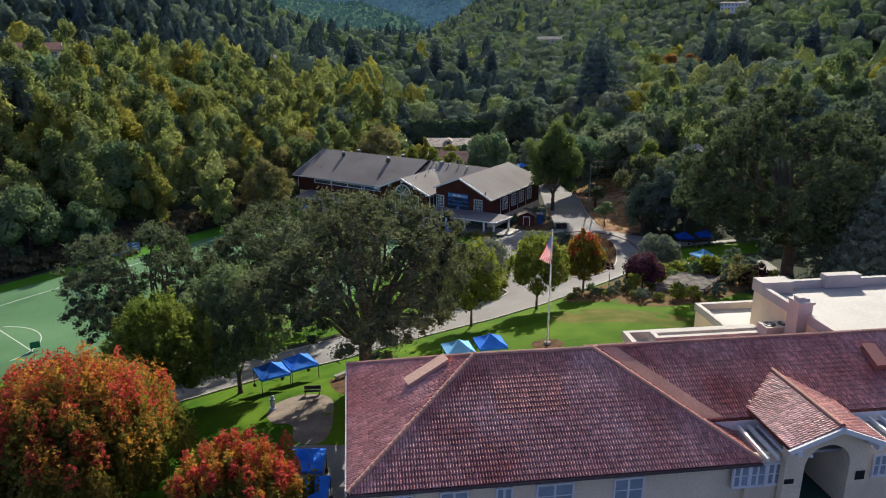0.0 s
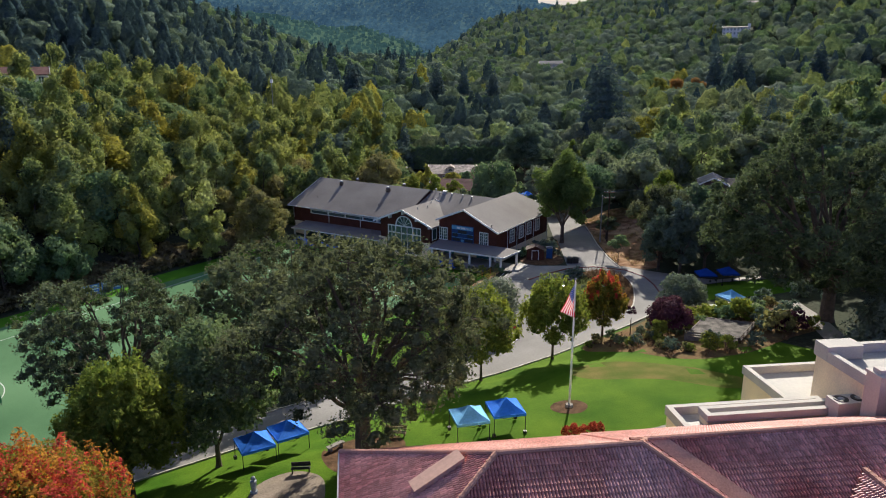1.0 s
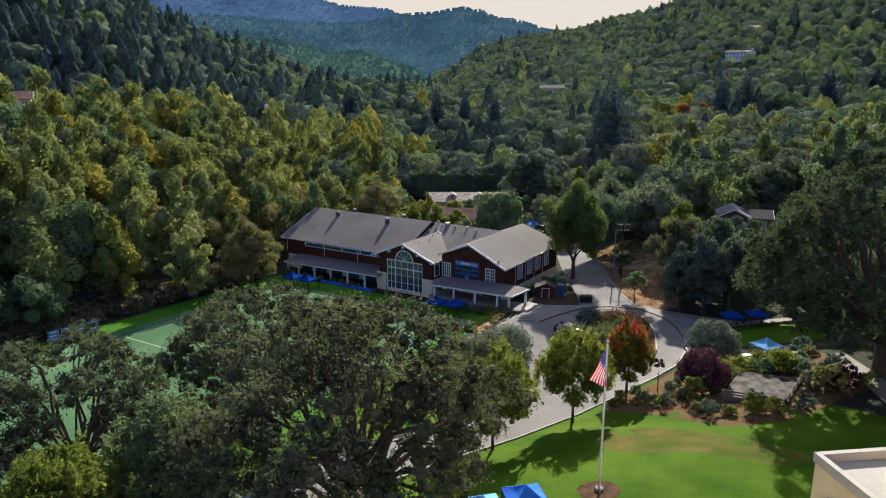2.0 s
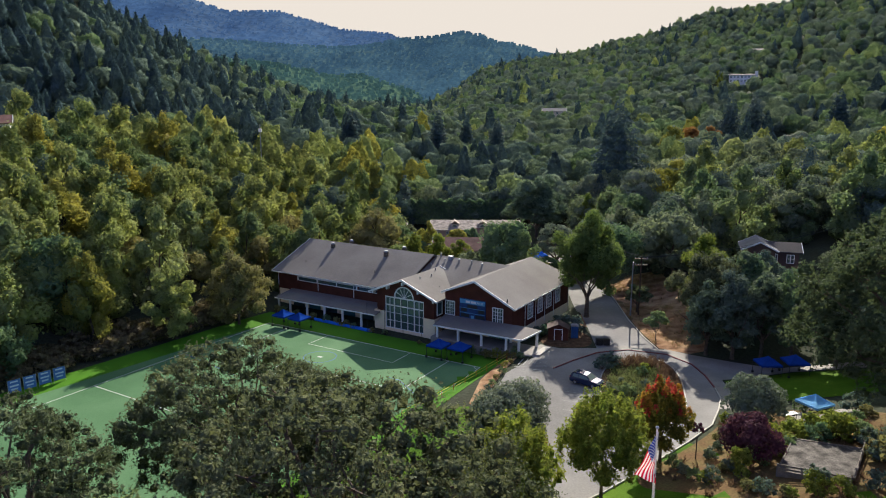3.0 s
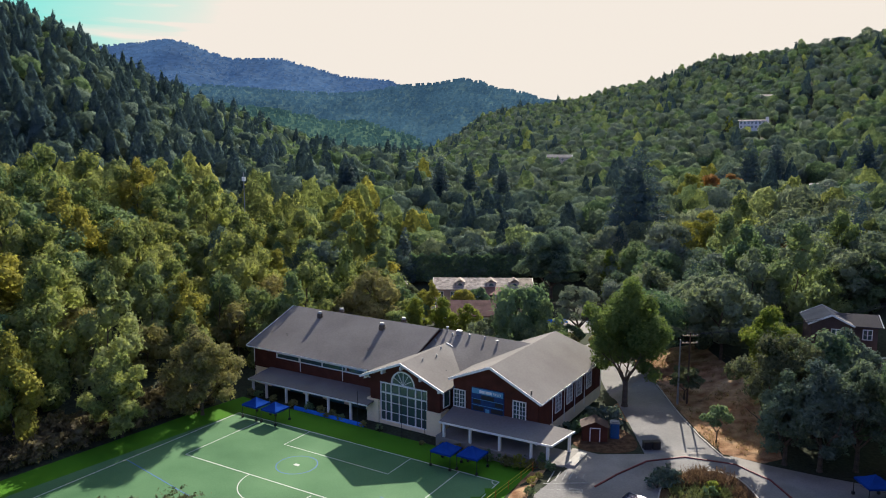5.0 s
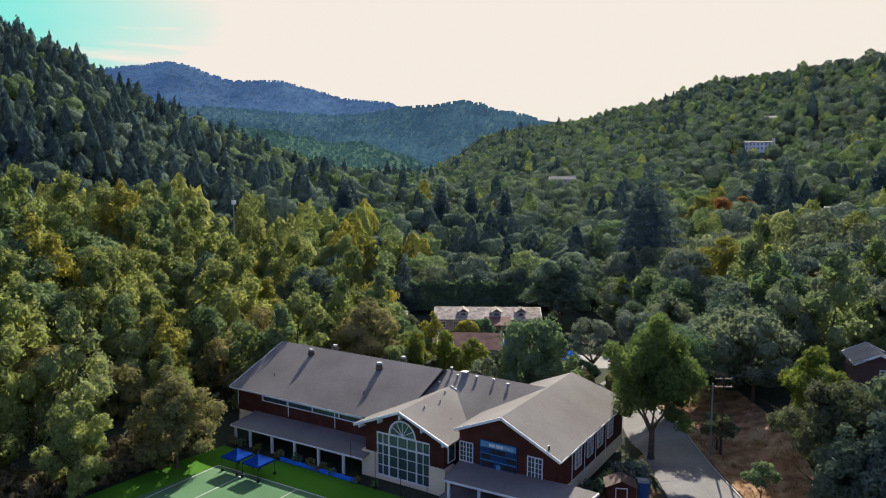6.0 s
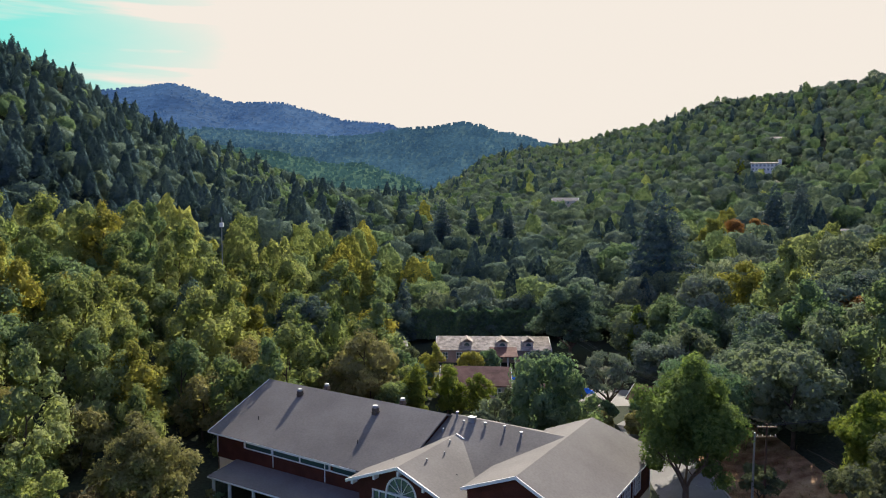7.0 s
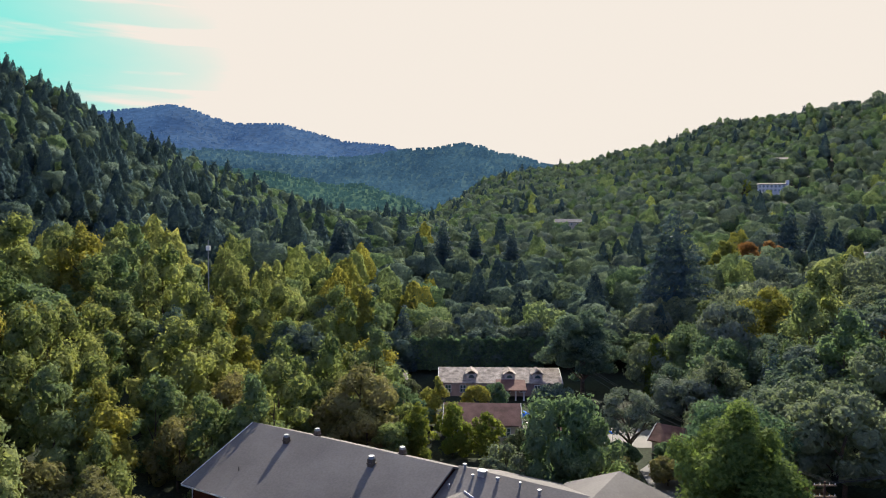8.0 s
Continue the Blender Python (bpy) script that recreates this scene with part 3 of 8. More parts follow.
def lobed(lobes, n, size, rng, core=0.74, jitter=0.55, under=-0.45, loose=0.2):
    """Leaf faces on the outside of a heap of lobes (x, y, z, r, flatness), with dim cores inside."""
    lb = np.array(lobes, float)
    c, r, fl = lb[:, :3], lb[:, 3], lb[:, 4]
    pts, nrm = [], []
    have = 0
    for _ in range(12):
        k = rng.choice(len(lb), size=n * 2, p=r ** 2 / (r ** 2).sum())
        d = rng.normal(size=(n * 2, 3))
        d /= np.linalg.norm(d, axis=1)[:, None]
        keep = d[:, 2] > under + 0.3 * rng.random(n * 2)
        k, d = k[keep], d[keep]
        q = c[k] + d * (r[k] * (1 - loose + 1.6 * loose * rng.random(len(k))))[:, None] * np.stack([np.ones(len(k)), np.ones(len(k)), fl[k]], -1)
        inside = np.zeros(len(q), bool)
        for j in range(len(lb)):
            e = (q - c[j]) / np.array([1, 1, fl[j]])
            inside |= (np.linalg.norm(e, axis=1) < r[j] * 0.82) & (k != j)
        pts.append(q[~inside])
        nrm.append(d[~inside])
        have += int((~inside).sum())
        if have >= n:
            break
    p, nn = np.concatenate(pts)[:n], np.concatenate(nrm)[:n]
    v, f = leaf_faces(p, nn + np.array((0, 0, 0.25)), size, rng, jitter=jitter)
    vs, fs, at = [v], [f], len(v)
    if core:
        for j in range(len(lb)):
            cv, cf = (BALL_V, BALL_F) if r[j] > 1.0 else (KNOB_V, KNOB_F)
            w = cv * r[j] * core * np.array([1, 1, fl[j]]) * rng.uniform(0.8, 1.1, (len(cv), 1)) + c[j]
            vs.append(w)
            fs.append(cf + at)
            at += len(w)
    solid = np.ones(sum(map(len, fs)), int)
    solid[:len(f)] = 0
    return np.concatenate(vs), np.concatenate(fs), solid


def crown_mesh(name, crown, leaf):
    """Leaf faces in their own material, the dense insides of the clumps in the closed one."""
    v, f, *solid = crown
    me = quad_mesh(name, v, f, [leaf, SOLID[leaf.name]], solid[0] if solid else None)
    if solid:
        me.polygons.foreach_set("use_smooth", solid[0].astype(bool))
    return me


def round_crown(h, w, low, n, size, seed, count=13, core=0.74, flat=0.8, loose=0.26, rmin=0.24, rmax=0.40, uneven=0.12):
    """Broad crown: h high in all, w across, its foot at low."""
    rng = np.random.default_rng(seed)
    mid, hz = (h + low) / 2, (h - low) / 2
    lobes = []
    for k in range(count):
        a = k * 2.4 + rng.uniform(-0.5, 0.5)
        s = (k + 0.5) / count
        zz = 1 - 1.7 * s
        rr = math.sqrt(max(0, 1 - zz * zz)) * rng.uniform(0.55, 0.8)
        if count > 30:
            rr, zz = rr * rng.uniform(0.25, 1.2), zz * rng.uniform(0.6, 1.0)
        r = rng.uniform(rmin, rmax)
        rr *= 1 + uneven * math.sin(2 * a + seed) + 0.6 * uneven * math.sin(3 * a + 2 * seed)
        dz = uneven * hz * 1.1 * math.sin(2 * a + 3 * seed)
        lobes.append((rr * math.cos(a) * w / 2 * (1 - r * 0.3), rr * math.sin(a) * w / 2 * (1 - r * 0.3), mid + zz * hz * (1 - r) + dz, r * w / 2, flat * min(1.3, 2 * hz / w)))
    return lobed(lobes, n, size, rng, core, loose=loose)


def oak_tree(x, y, h, w, low, n, size, seed, boughs, r_trunk, leaf, label, droop=0.0, shift=0.0):
    """Spreading oak: bent limbs from a short trunk, each ending in a bough of small leaf tufts with gaps between."""
    rng = np.random.default_rng(seed)
    t = thing("live_oak", pose(x, y, ground_at(x, y)), label, "tree")
    mid, hz = low + (h - low) * 0.42, (h - low) * 0.58
    bm = bmesh.new()
    fork = Vector((0, 0, low * 0.95))
    tube(bm, (0, 0, -0.4), (0, 0, 0.6), r_trunk * 1.5, r_trunk * 1.05, 10, False)
    tube(bm, (0, 0, 0.6), fork, r_trunk * 1.05, r_trunk * 0.9, 10, False)
    lobes = []
    for k in range(boughs):
        s = (k + 0.5) / boughs
        arm = int(k % 6)
        a = arm * 1.05 + seed + rng.uniform(-0.42, 0.42)
        zz = 1 - (1.3 + droop) * s
        rr = math.sqrt(max(0, 1 - zz * zz)) * rng.uniform(0.6, 0.86)
        r = rng.uniform(0.165, 0.26) * w / 2
        c = Vector((shift + rr * math.cos(a) * w / 2, rr * math.sin(a) * w / 2, mid + zz * hz * (0.82 if zz > 0 else 0.72) * rng.uniform(0.9, 1.04) * (1.04, 0.78, 0.98, 0.84, 1.06, 0.72)[arm]))
        p, rad = fork, r_trunk * rng.uniform(0.36, 0.52)
        for j in range(1, 6):
            u = j / 5
            q = fork.lerp(c, u) + Vector((rng.uniform(-0.5, 0.5), rng.uniform(-0.5, 0.5), 1.3 * math.sin(u * 3.14) + rng.uniform(-0.4, 0.4))) * (0.2 if j == 5 else 1)
            tube(bm, p, q, rad, rad * 0.78, 6, False)
            p, rad = q, rad * 0.78
        for j in range(4):
            b = rng.uniform(0, 6.28)
            tube(bm, p, p + Vector((math.cos(b), math.sin(b), rng.uniform(-0.1, 0.8))) * r * 0.8, rad * 0.6, rad * 0.2, 5, False)
        for j in range(12):
            b = j * 2.4 + k
            u = 1 - 1.5 * (j + 0.5) / 12
            q = math.sqrt(1 - u * u) * rng.uniform(0.55, 1.2)
            lobes.append((c.x + q * r * math.cos(b), c.y + q * r * math.sin(b), c.z + u * r * 0.6, r * rng.uniform(0.26, 0.42), rng.uniform(0.75, 1.1)))
    part("trunk", bm, M_bark, t)
    link("crown", crown_mesh("crown", lobed(lobes, n, size, rng, 0.66, loose=0.5, jitter=0.9, under=-0.9), leaf), None, t)
    return t


def flame_crown(h, w, low, n, size, seed, count, top_only=False):
    """Maple crown: upright pointed tufts over a dome."""
    rng = np.random.default_rng(seed)
    lobes = []
    for k in range(count):
        s = (k + 0.5) / count
        a = k * 2.4 + rng.uniform(-0.3, 0.3)
        zz = 1 - 1.2 * s
        rr = math.sqrt(max(0, 1 - zz * zz)) * rng.uniform(0.62, 0.96)
        lift = rng.uniform(-0.06, 0.1)
        r = rng.uniform(0.075, 0.115) * w / 2
        c = (rr * math.cos(a) * w / 2, rr * math.sin(a) * w / 2, low + (h - low) * (0.42 + (0.46 + lift) * zz))
        if not top_only or (zz > 0.25 and rng.random() < 0.3 + 0.7 * zz):
            lobes.append((*c, r * (1.0 if not top_only else 0.8), rng.uniform(1.9, 3.0)))
            if top_only:
                lobes[-1] = (c[0], c[1], c[2] + r * 1.2, r * 0.72, 2.9)
    if not top_only:
        for k in range(16):
            a, zz = k * 2.4, 0.7 - 1.2 * k / 16
            rr = math.sqrt(1 - zz * zz) * 0.55
            lobes.append((rr * math.cos(a) * w / 2, rr * math.sin(a) * w / 2, low + (h - low) * (0.42 + 0.42 * zz), 0.27 * w / 2, 1.0))
    return lobed(lobes, n, size, rng, 0 if top_only else 0.72, loose=0.3, jitter=0.8)


def tall_crown(h, w, low, n, size, seed, count=15, core=0.74, rmin=0.2, rmax=0.34):
    """Upright crown of a cottonwood or alder: lobes climbing to a few tips."""
    rng = np.random.default_rng(seed)
    lobes = []
    for k in range(count):
        s = (k + 0.5) / count
        a = rng.uniform(0, 6.28)
        prof = math.sin(math.pi * min(1, (0.22 + 0.78 * s)) ** 1.15) ** 0.7
        rr = prof * rng.uniform(0.25, 0.72)
        r = rng.uniform(rmin, rmax) * (1.05 - 0.4 * s)
        lobes.append((rr * math.cos(a) * w / 2, rr * math.sin(a) * w / 2, low + (h - low) * (0.1 + 0.86 * s) - r * w / 4, r * w / 2 * 1.15, rng.uniform(1.0, 1.5)))
    return lobed(lobes, n, size, rng, core, loose=0.3)


def conifer_crown(h, w, low, n, size, seed):
    rng = np.random.default_rng(seed)
    s = 1 - np.sqrt(rng.random(n))
    whorl = 0.82 + 0.18 * np.sin(s * 75 + rng.uniform(0, 6)) + rng.normal(0, 0.07, n)
    a = rng.uniform(0, 6.283, n)
    side = 1 + 0.18 * np.sin(a * 3 + seed)
    r = w / 2 * (1 - s) ** 0.72 * whorl * side * rng.uniform(0.72, 1.05, n) + 0.1
    p = np.stack([r * np.cos(a), r * np.sin(a), low + (h - low) * s - 0.12 * r], -1)
    nn = np.stack([np.cos(a) * 0.6, np.sin(a) * 0.6, np.full(n, 0.8)], -1)
    v, f = leaf_faces(p, nn, size, rng, 1.6, 0.6, 0.2)
    vs, fs, at = [v], [f], len(v)
    m = 8
    for k in range(3):
        z0, z1 = low + (h - low) * k / 4, low + (h - low) * (k + 1.1) / 4
        r0, r1 = w / 2 * (1 - k / 4) ** 0.85 * 0.55, w / 2 * max(0, 1 - (k + 1.1) / 4) ** 0.85 * 0.3
        an = np.arange(m) * 2 * math.pi / m
        ring = np.concatenate([np.stack([r0 * np.cos(an), r0 * np.sin(an), np.full(m, z0)], -1), np.stack([r1 * np.cos(an), r1 * np.sin(an), np.full(m, z1)], -1)])
        vs.append(ring)
        fs.append(np.array([(j, (j + 1) % m, m + (j + 1) % m, m + j) for j in range(m)]) + at)
        at += len(ring)
    return np.concatenate(vs), np.concatenate(fs)


def limbs(h, r, spread, seed, fork=0.35, count=6, lean=0.0):
    """A tapered trunk that forks into bent limbs."""
    rng = random.Random(seed)
    bm = bmesh.new()

    def limb(p, d, length, rad, depth):
        for k in range(4):
            q = p + d * length / 4
            r2 = rad * 0.86
            tube(bm, p, q, rad, r2, 7, False)
            p, rad = q, r2
            d = (d + Vector((rng.uniform(-1, 1), rng.uniform(-1, 1), rng.uniform(-0.35, 0.6))) * 0.22).normalized()
            if depth and k:
                limb(p, (d + Vector((rng.uniform(-1, 1), rng.uniform(-1, 1), rng.uniform(-0.1, 0.5))) * 0.75).normalized(), length * 0.62, rad * 0.55, depth - 1)

    tube(bm, (0, 0, -0.3), (0, 0, 0.5), r * 1.55, r * 1.08, 9, False)
    top = Vector((lean, 0, h * fork))
    tube(bm, (0, 0, 0.5), top * 0.6, r * 1.08, r * 0.95, 9, False)
    tube(bm, top * 0.6, top, r * 0.95, r * 0.82, 9, False)
    for k in range(count):
        a = k * 2 * math.pi / count + rng.uniform(-0.4, 0.4)
        up = rng.uniform(0.5, 1.3)
        limb(top * rng.uniform(0.72, 1), Vector((math.cos(a) * spread, math.sin(a) * spread, up)).normalized(), h * (1 - fork) * rng.uniform(0.5, 0.66), r * rng.uniform(0.42, 0.6), 2 if r > 0.3 else 1)
    return bm


def pole_trunk(h, r, seed):
    """A plain tapered trunk with a few limbs, for trees deep in the wood."""
    rng = random.Random(seed)
    bm = bmesh.new()
    p = Vector((0, 0, -0.4))
    for k in range(4):
        q = Vector((rng.uniform(-0.3, 0.3), rng.uniform(-0.3, 0.3), h * (k + 1) / 4))
        tube(bm, p, q, r * (1 - 0.22 * k), r * (1 - 0.22 * (k + 1)), 6, False)
        a = rng.uniform(0, 6.28)
        if k:
            tube(bm, p, p + Vector((2.2 * math.cos(a), 2.2 * math.sin(a), 2.0)), r * 0.4, r * 0.15, 5, False)
        p = q
    return bm


def tree_thing(name, x, y, label, category, crown, leaf, trunk_h, trunk_r, spread=0.8, fork=0.35, count=6, seed=1, group="", turn=0.0, scale=1.0, extra=()):
    z = ground_at(x, y)
    t = thing(name, pose(x, y, z, 0, 0, turn) @ Matrix.Scale(scale, 4), label, category, group)
    part("trunk", limbs(trunk_h, trunk_r, spread, seed, fork, count), M_bark, t)
    link("crown", crown_mesh("crown", crown, leaf), None, t)
    for nm, cr, lf in extra:
        link(nm, crown_mesh(nm, cr, lf), None, t)
    return t

# ---- lawns, field, road, car park ----
NEAR_KERB = [(-46, 52), (-33, 62), (-20.7, 71.2), (-11.6, 76.2), (-1.3, 83.6), (6.3, 88.2), (13.7, 93.7), (19, 98.6), (25.9, 105.2), (30.5, 110.2), (33.5, 115.9), (35.6, 120.5)]
FAR_KERB = [(-52, 59), (-38, 68.5), (-26, 77), (-16, 84.5), (-6, 91.5), (2, 96.4), (8.6, 100.5), (10.2, 104), (9.2, 108.5)]
LOOP = [(36.8, 125.6), (37.1, 130.3), (36.7, 135.0), (34.2, 139.4), (28.5, 141.6), (23.2, 140.3), (18.5, 136.6), (15.0, 133.3)]

drape("lawn", [(-46, 40), (-46, 51)] + NEAR_KERB[1:9] + [(28, 101), (33, 95.5), (37, 91.5), (44, 86), (44, 62), (20, 56), (8, 40), (-8, 36)], 0.05, M_lawn, "bright green mown lawn sloping to the road", "lawn")
drape("worn_grass", rounded([(13, 85), (20, 86), (27, 82), (33, 78.5), (30, 76), (22, 79.5), (14, 80)]), 0.055, M_brownlawn, "dry brown patch worn into the lawn", "lawn")
drape("road", FAR_KERB[::-1][2:][::-1] + [(10.2, 104), (9.2, 108.5), (4.4, 121.5), (7.6, 131.5), (12.6, 138.2)] + LOOP[::-1] + NEAR_KERB[::-1], 0.06, M_asphalt, "grey asphalt road opening into a car park loop", "road")
drape("lane", [(23.4, 140.2), (24.2, 152), (25.3, 172), (27, 200), (32, 206), (33.8, 185), (33.4, 172), (32.8, 158), (32.9, 147.7), (33.6, 139.6), (28.5, 141.6)], 0.062, M_asphalt, "patched asphalt lane leading behind the brown hall", "lane")
drape("concrete_apron", [(12.6, 138.2), (15.0, 133.3), (18.5, 136.6), (23.2, 140.3), (23.6, 142.6), (17.5, 142.5), (14.5, 144.5), (11.4, 140.6)], 0.05, M_concrete, "pale concrete walk beside the hall entrance", "pavement")
drape("concrete_crossing", [(23.2, 140.3), (28.5, 141.6), (34.2, 139.4), (34.6, 141.6), (28.6, 143.9), (23.4, 142.4)], 0.068, M_concrete, "pale concrete strip where lane meets the loop", "pavement")
drape("side_walk", [(34.2, 139.6), (36.9, 135.2), (37.3, 130.3), (37.0, 125.6), (35.8, 120.5), (33.8, 116.2), (35.2, 115.6), (38.4, 122.1), (39.0, 128.8), (50, 130.5), (62, 129), (62, 133), (49.3, 133.2), (43.4, 136.2), (38.4, 139.2), (34.6, 142.2)], 0.05, M_concrete, "pale concrete walk curving round the loop road", "pavement")
drape("small_lawn", [(39.2, 128.4), (38.6, 121.5), (41, 117), (58, 117), (60, 128.5), (50, 130.1)], 0.055, M_lawn, "shaded green lawn behind the curved walk", "lawn")
drape("dry_verge", [(33.9, 142.6), (33.3, 150), (33.3, 160), (33.9, 175), (35, 190), (47, 188), (47, 165), (44, 150), (41, 141), (38, 139.8)], 0.05, M_dry, "dry orange grass and leaf duff under trees", "verge")
drape("dry_patch", rounded([(23.3, 154), (25.4, 153.5), (26.3, 157), (26.8, 161), (24.6, 162), (23, 159)]), 0.058, M_dry, "straw-coloured dry grass round a trunk", "verge", 1.0)
drape("earth_bed", rounded([(16.2, 142.9), (23.2, 142.8), (23.9, 150), (20, 153), (15, 149), (14.5, 146)]), 0.054, M_mulch, "brown bare earth bed round the garden shed", "garden bed", 1.0)
GARDEN = [(16.0, 96.0), (25, 103), (31, 109.5), (34.5, 114.5), (44, 112.6), (50, 106), (49, 94), (43.1, 91.3), (39.5, 88.9), (35, 85.9), (32, 85), (28.2, 84.2), (24.2, 86.4), (20.6, 90.6)]
drape("garden_bed", rounded(GARDEN), 0.064, M_garden, "brown mulched garden bed between lawn and road", "garden bed")
drape("garden_path", [(38.4, 109.0), (41.2, 112.0), (47, 111.3), (48.4, 107.6), (43.5, 106.6), (40.4, 106.8)], 0.08, M_concrete, "grey paved garden terrace among shrubs", "pavement")
drape("mulch_ring", rounded([(-12.2, 66.4), (-10, 68.6), (-6.5, 69.6), (-4.3, 68.2), (-4, 65), (-6, 61.5), (-10, 61.5)]), 0.06, M_mulch, "wood-chip ring under the big oak", "garden bed", 1.0)
drape("pole_bed", rounded([(9.6, 72.9), (10.6, 74.6), (12.8, 74.8), (13.8, 73), (12.6, 71.3), (10.5, 71.4)]), 0.062, M_mulch, "round bed of dark bark under the flagpole", "garden bed", 1.0)
drape("patio", rounded([(-16.4, 58), (-16.2, 61), (-13.6, 63), (-11.2, 62), (-10.2, 60), (-9.6, 52.5), (-12.9, 52.5), (-13.2, 56), (-15.2, 56)], 2), 0.058, M_patio, "sandy paved patio dappled by tree shade", "patio", 1.0)
drape("terrace_paving", [(-13, 36), (-13, 52.4), (-8.0, 52.4), (-6.2, 36)], 0.056, M_concrete, "grey paving along the school's end wall", "pavement", 1.0)
drape("back_walk", rounded([(13.5, 62), (16, 67.5), (21, 69.5), (24, 72), (25.5, 70), (21, 66.5), (17, 61)], 2), 0.056, M_concrete, "curved concrete path behind the school", "pavement", 1.0)
drape("right_path", [(45.5, 88), (46.8, 97), (48.5, 106), (50.6, 106), (49.4, 96), (48.6, 88)], 0.07, M_concrete, "pale footpath under the spreading oak", "pavement", 1.0)
drape("island_bed", rounded([(21.2, 110.5), (19.4, 116), (19.9, 123), (21.6, 131), (24.6, 136), (29, 138), (33, 136.5), (33.4, 131), (32, 124), (29.5, 116), (25.5, 111)]), 0.09, M_mulch, "planted island in the middle of the loop road", "garden bed")
drape("bank_strip", [(8.0, 139.9), (11.2, 140.6), (7.0, 132), (3.9, 121.7), (8.6, 109.5), (8.9, 103), (7.4, 102), (6.6, 110), (1.6, 120.5), (3.6, 129)], 0.05, M_dry, "dry mulched slope between field fence and car park", "garden bed")

drape("side_lawn", [(-7.6, 118.6), (1.5, 119.5), (7.6, 106), (4.5, 100), (-8, 92.5), (-26, 80.5), (-33, 85.5), (-13, 102.5)], 0.047, M_lawn, "green lawn between pitch and roadside bank", "lawn")

# the playing field
TURF = [(9.0, 140.6), (-36.5, 168.3), (-96 + 18, 108.5), (-62, 78), (-50, 73.5), (-30, 87), (-12, 103)]
drape("turf_border", TURF, 0.05, M_turf_edge, "bright green strip edging the sports pitch", "sports field")
FIELD = [(4.0, 137.6), (-35.1, 161.1), (-75.5, 105.8), (-56, 79), (-38.5, 76.5)]
drape("sports_field", FIELD, 0.06, M_turf, "green artificial turf pitch with painted lines", "sports field")


def field_at(a, b):
    """A spot on the pitch: a along the touchline from the corner by the car park, b out from it."""
    return (4.0 - 0.8575 * a - 0.5145 * b, 137.6 + 0.5145 * a - 0.8575 * b)


marks = thing("pitch_markings", pose(0, 0, 0), "white and blue lines painted on green turf", "field marking", kind="structure")
for name, pts, mat, w in [
    ("touchline", [field_at(0, 0), field_at(45.6, 0)], M_line, 0.14),
    ("goal_line", [field_at(0, 0), field_at(0, 26)], M_line, 0.14),
    ("goal_line", [field_at(45.6, 0), field_at(45.6, 74)], M_line, 0.14),
    ("box_line", [field_at(5.7, 0), field_at(5.7, 14.2)], M_line, 0.13),
    ("box_line", [field_at(40.2, 0), field_at(40.2, 14.8)], M_line, 0.13),
    ("box_line", [field_at(5.7, 14.2), field_at(40.2, 14.8)], M_line, 0.15),
    ("small_box_line", [field_at(13.2, 0), field_at(13.2, 5.4), field_at(31, 5.4), field_at(31, 0)], M_line, 0.11),
    ("centre_mark", [field_at(24.6, 9.4), field_at(25.4, 9.4)], M_line, 0.5),
    ("penalty_arc", [field_at(23 + 5.3 * math.cos(radians(k)), 14.5 + 5.1 * math.sin(radians(k))) for k in range(0, 181, 8)], M_line, 0.13),
    ("centre_circle", [field_at(25 + 2.7 * math.cos(radians(k)), 9.4 + 2.7 * math.sin(radians(k))) for k in range(0, 361, 10)], M_blue_line, 0.14),
    ("corner_arc", [field_at(0.9 * math.cos(radians(k)), 0.9 * math.sin(radians(k))) for k in range(0, 91, 15)], M_line, 0.12),
    ("half_line", [field_at(45.6, 36.2), field_at(33, 36.2), field_at(20, 36.2)], M_line, 0.16),
    ("lacrosse_line", [field_at(0.5, 16), field_at(8, 11), field_at(10.5, 10.8)], M_blue_line, 0.14),
    ("lacrosse_line", [field_at(45.4, 20), field_at(30, 22.5)], M_blue_line, 0.14),
    ("lacrosse_line", [field_at(45.4, 56), field_at(34, 59)], M_blue_line, 0.14),
    ("goal_arc", [(-63 + 7.5 * math.cos(radians(k)), 88 + 7.5 * math.sin(radians(k))) for k in range(-30, 101, 8)], M_line, 0.14),
    ("goal_arc_base", [(-66, 96), (-55, 87)], M_line, 0.14),
]:
    ribbon(name, pts, w, 0.058, 0.07, mat, 1.5, marks)

# kerbs
ribbon_rows = [("kerb", NEAR_KERB[:10], M_kerb, "pale concrete kerb along the lawn"), ("kerb", NEAR_KERB[9:] + LOOP[:1], M_kerb, "pale concrete kerb along the lawn"),
               ("kerb", LOOP[:5], M_red_kerb, "dark red painted kerb round the loop"), ("kerb", LOOP[4:], M_red_kerb, "dark red painted kerb round the loop"),
               ("kerb", FAR_KERB, M_kerb, "pale concrete kerb beside dry bank"),
               ("kerb", [(33.5, 141.8), (32.9, 148), (32.9, 158), (33.6, 172), (34, 186)], M_kerb, "low kerb along the back lane"),
               ("kerb", rounded([(21.2, 110.5), (19.4, 116), (19.9, 123), (21.6, 131), (24.6, 136), (29, 138), (33, 136.5), (33.4, 131), (32, 124), (29.5, 116), (25.5, 111)]), M_kerb, "kerb round the planted island")]
for k, (name, pts, mat, label) in enumerate(ribbon_rows):
    tagged(ribbon(name, pts, 0.18, -0.1, 0.2, mat, 1.0, None, k == 6), label, "kerb", kind="structure")

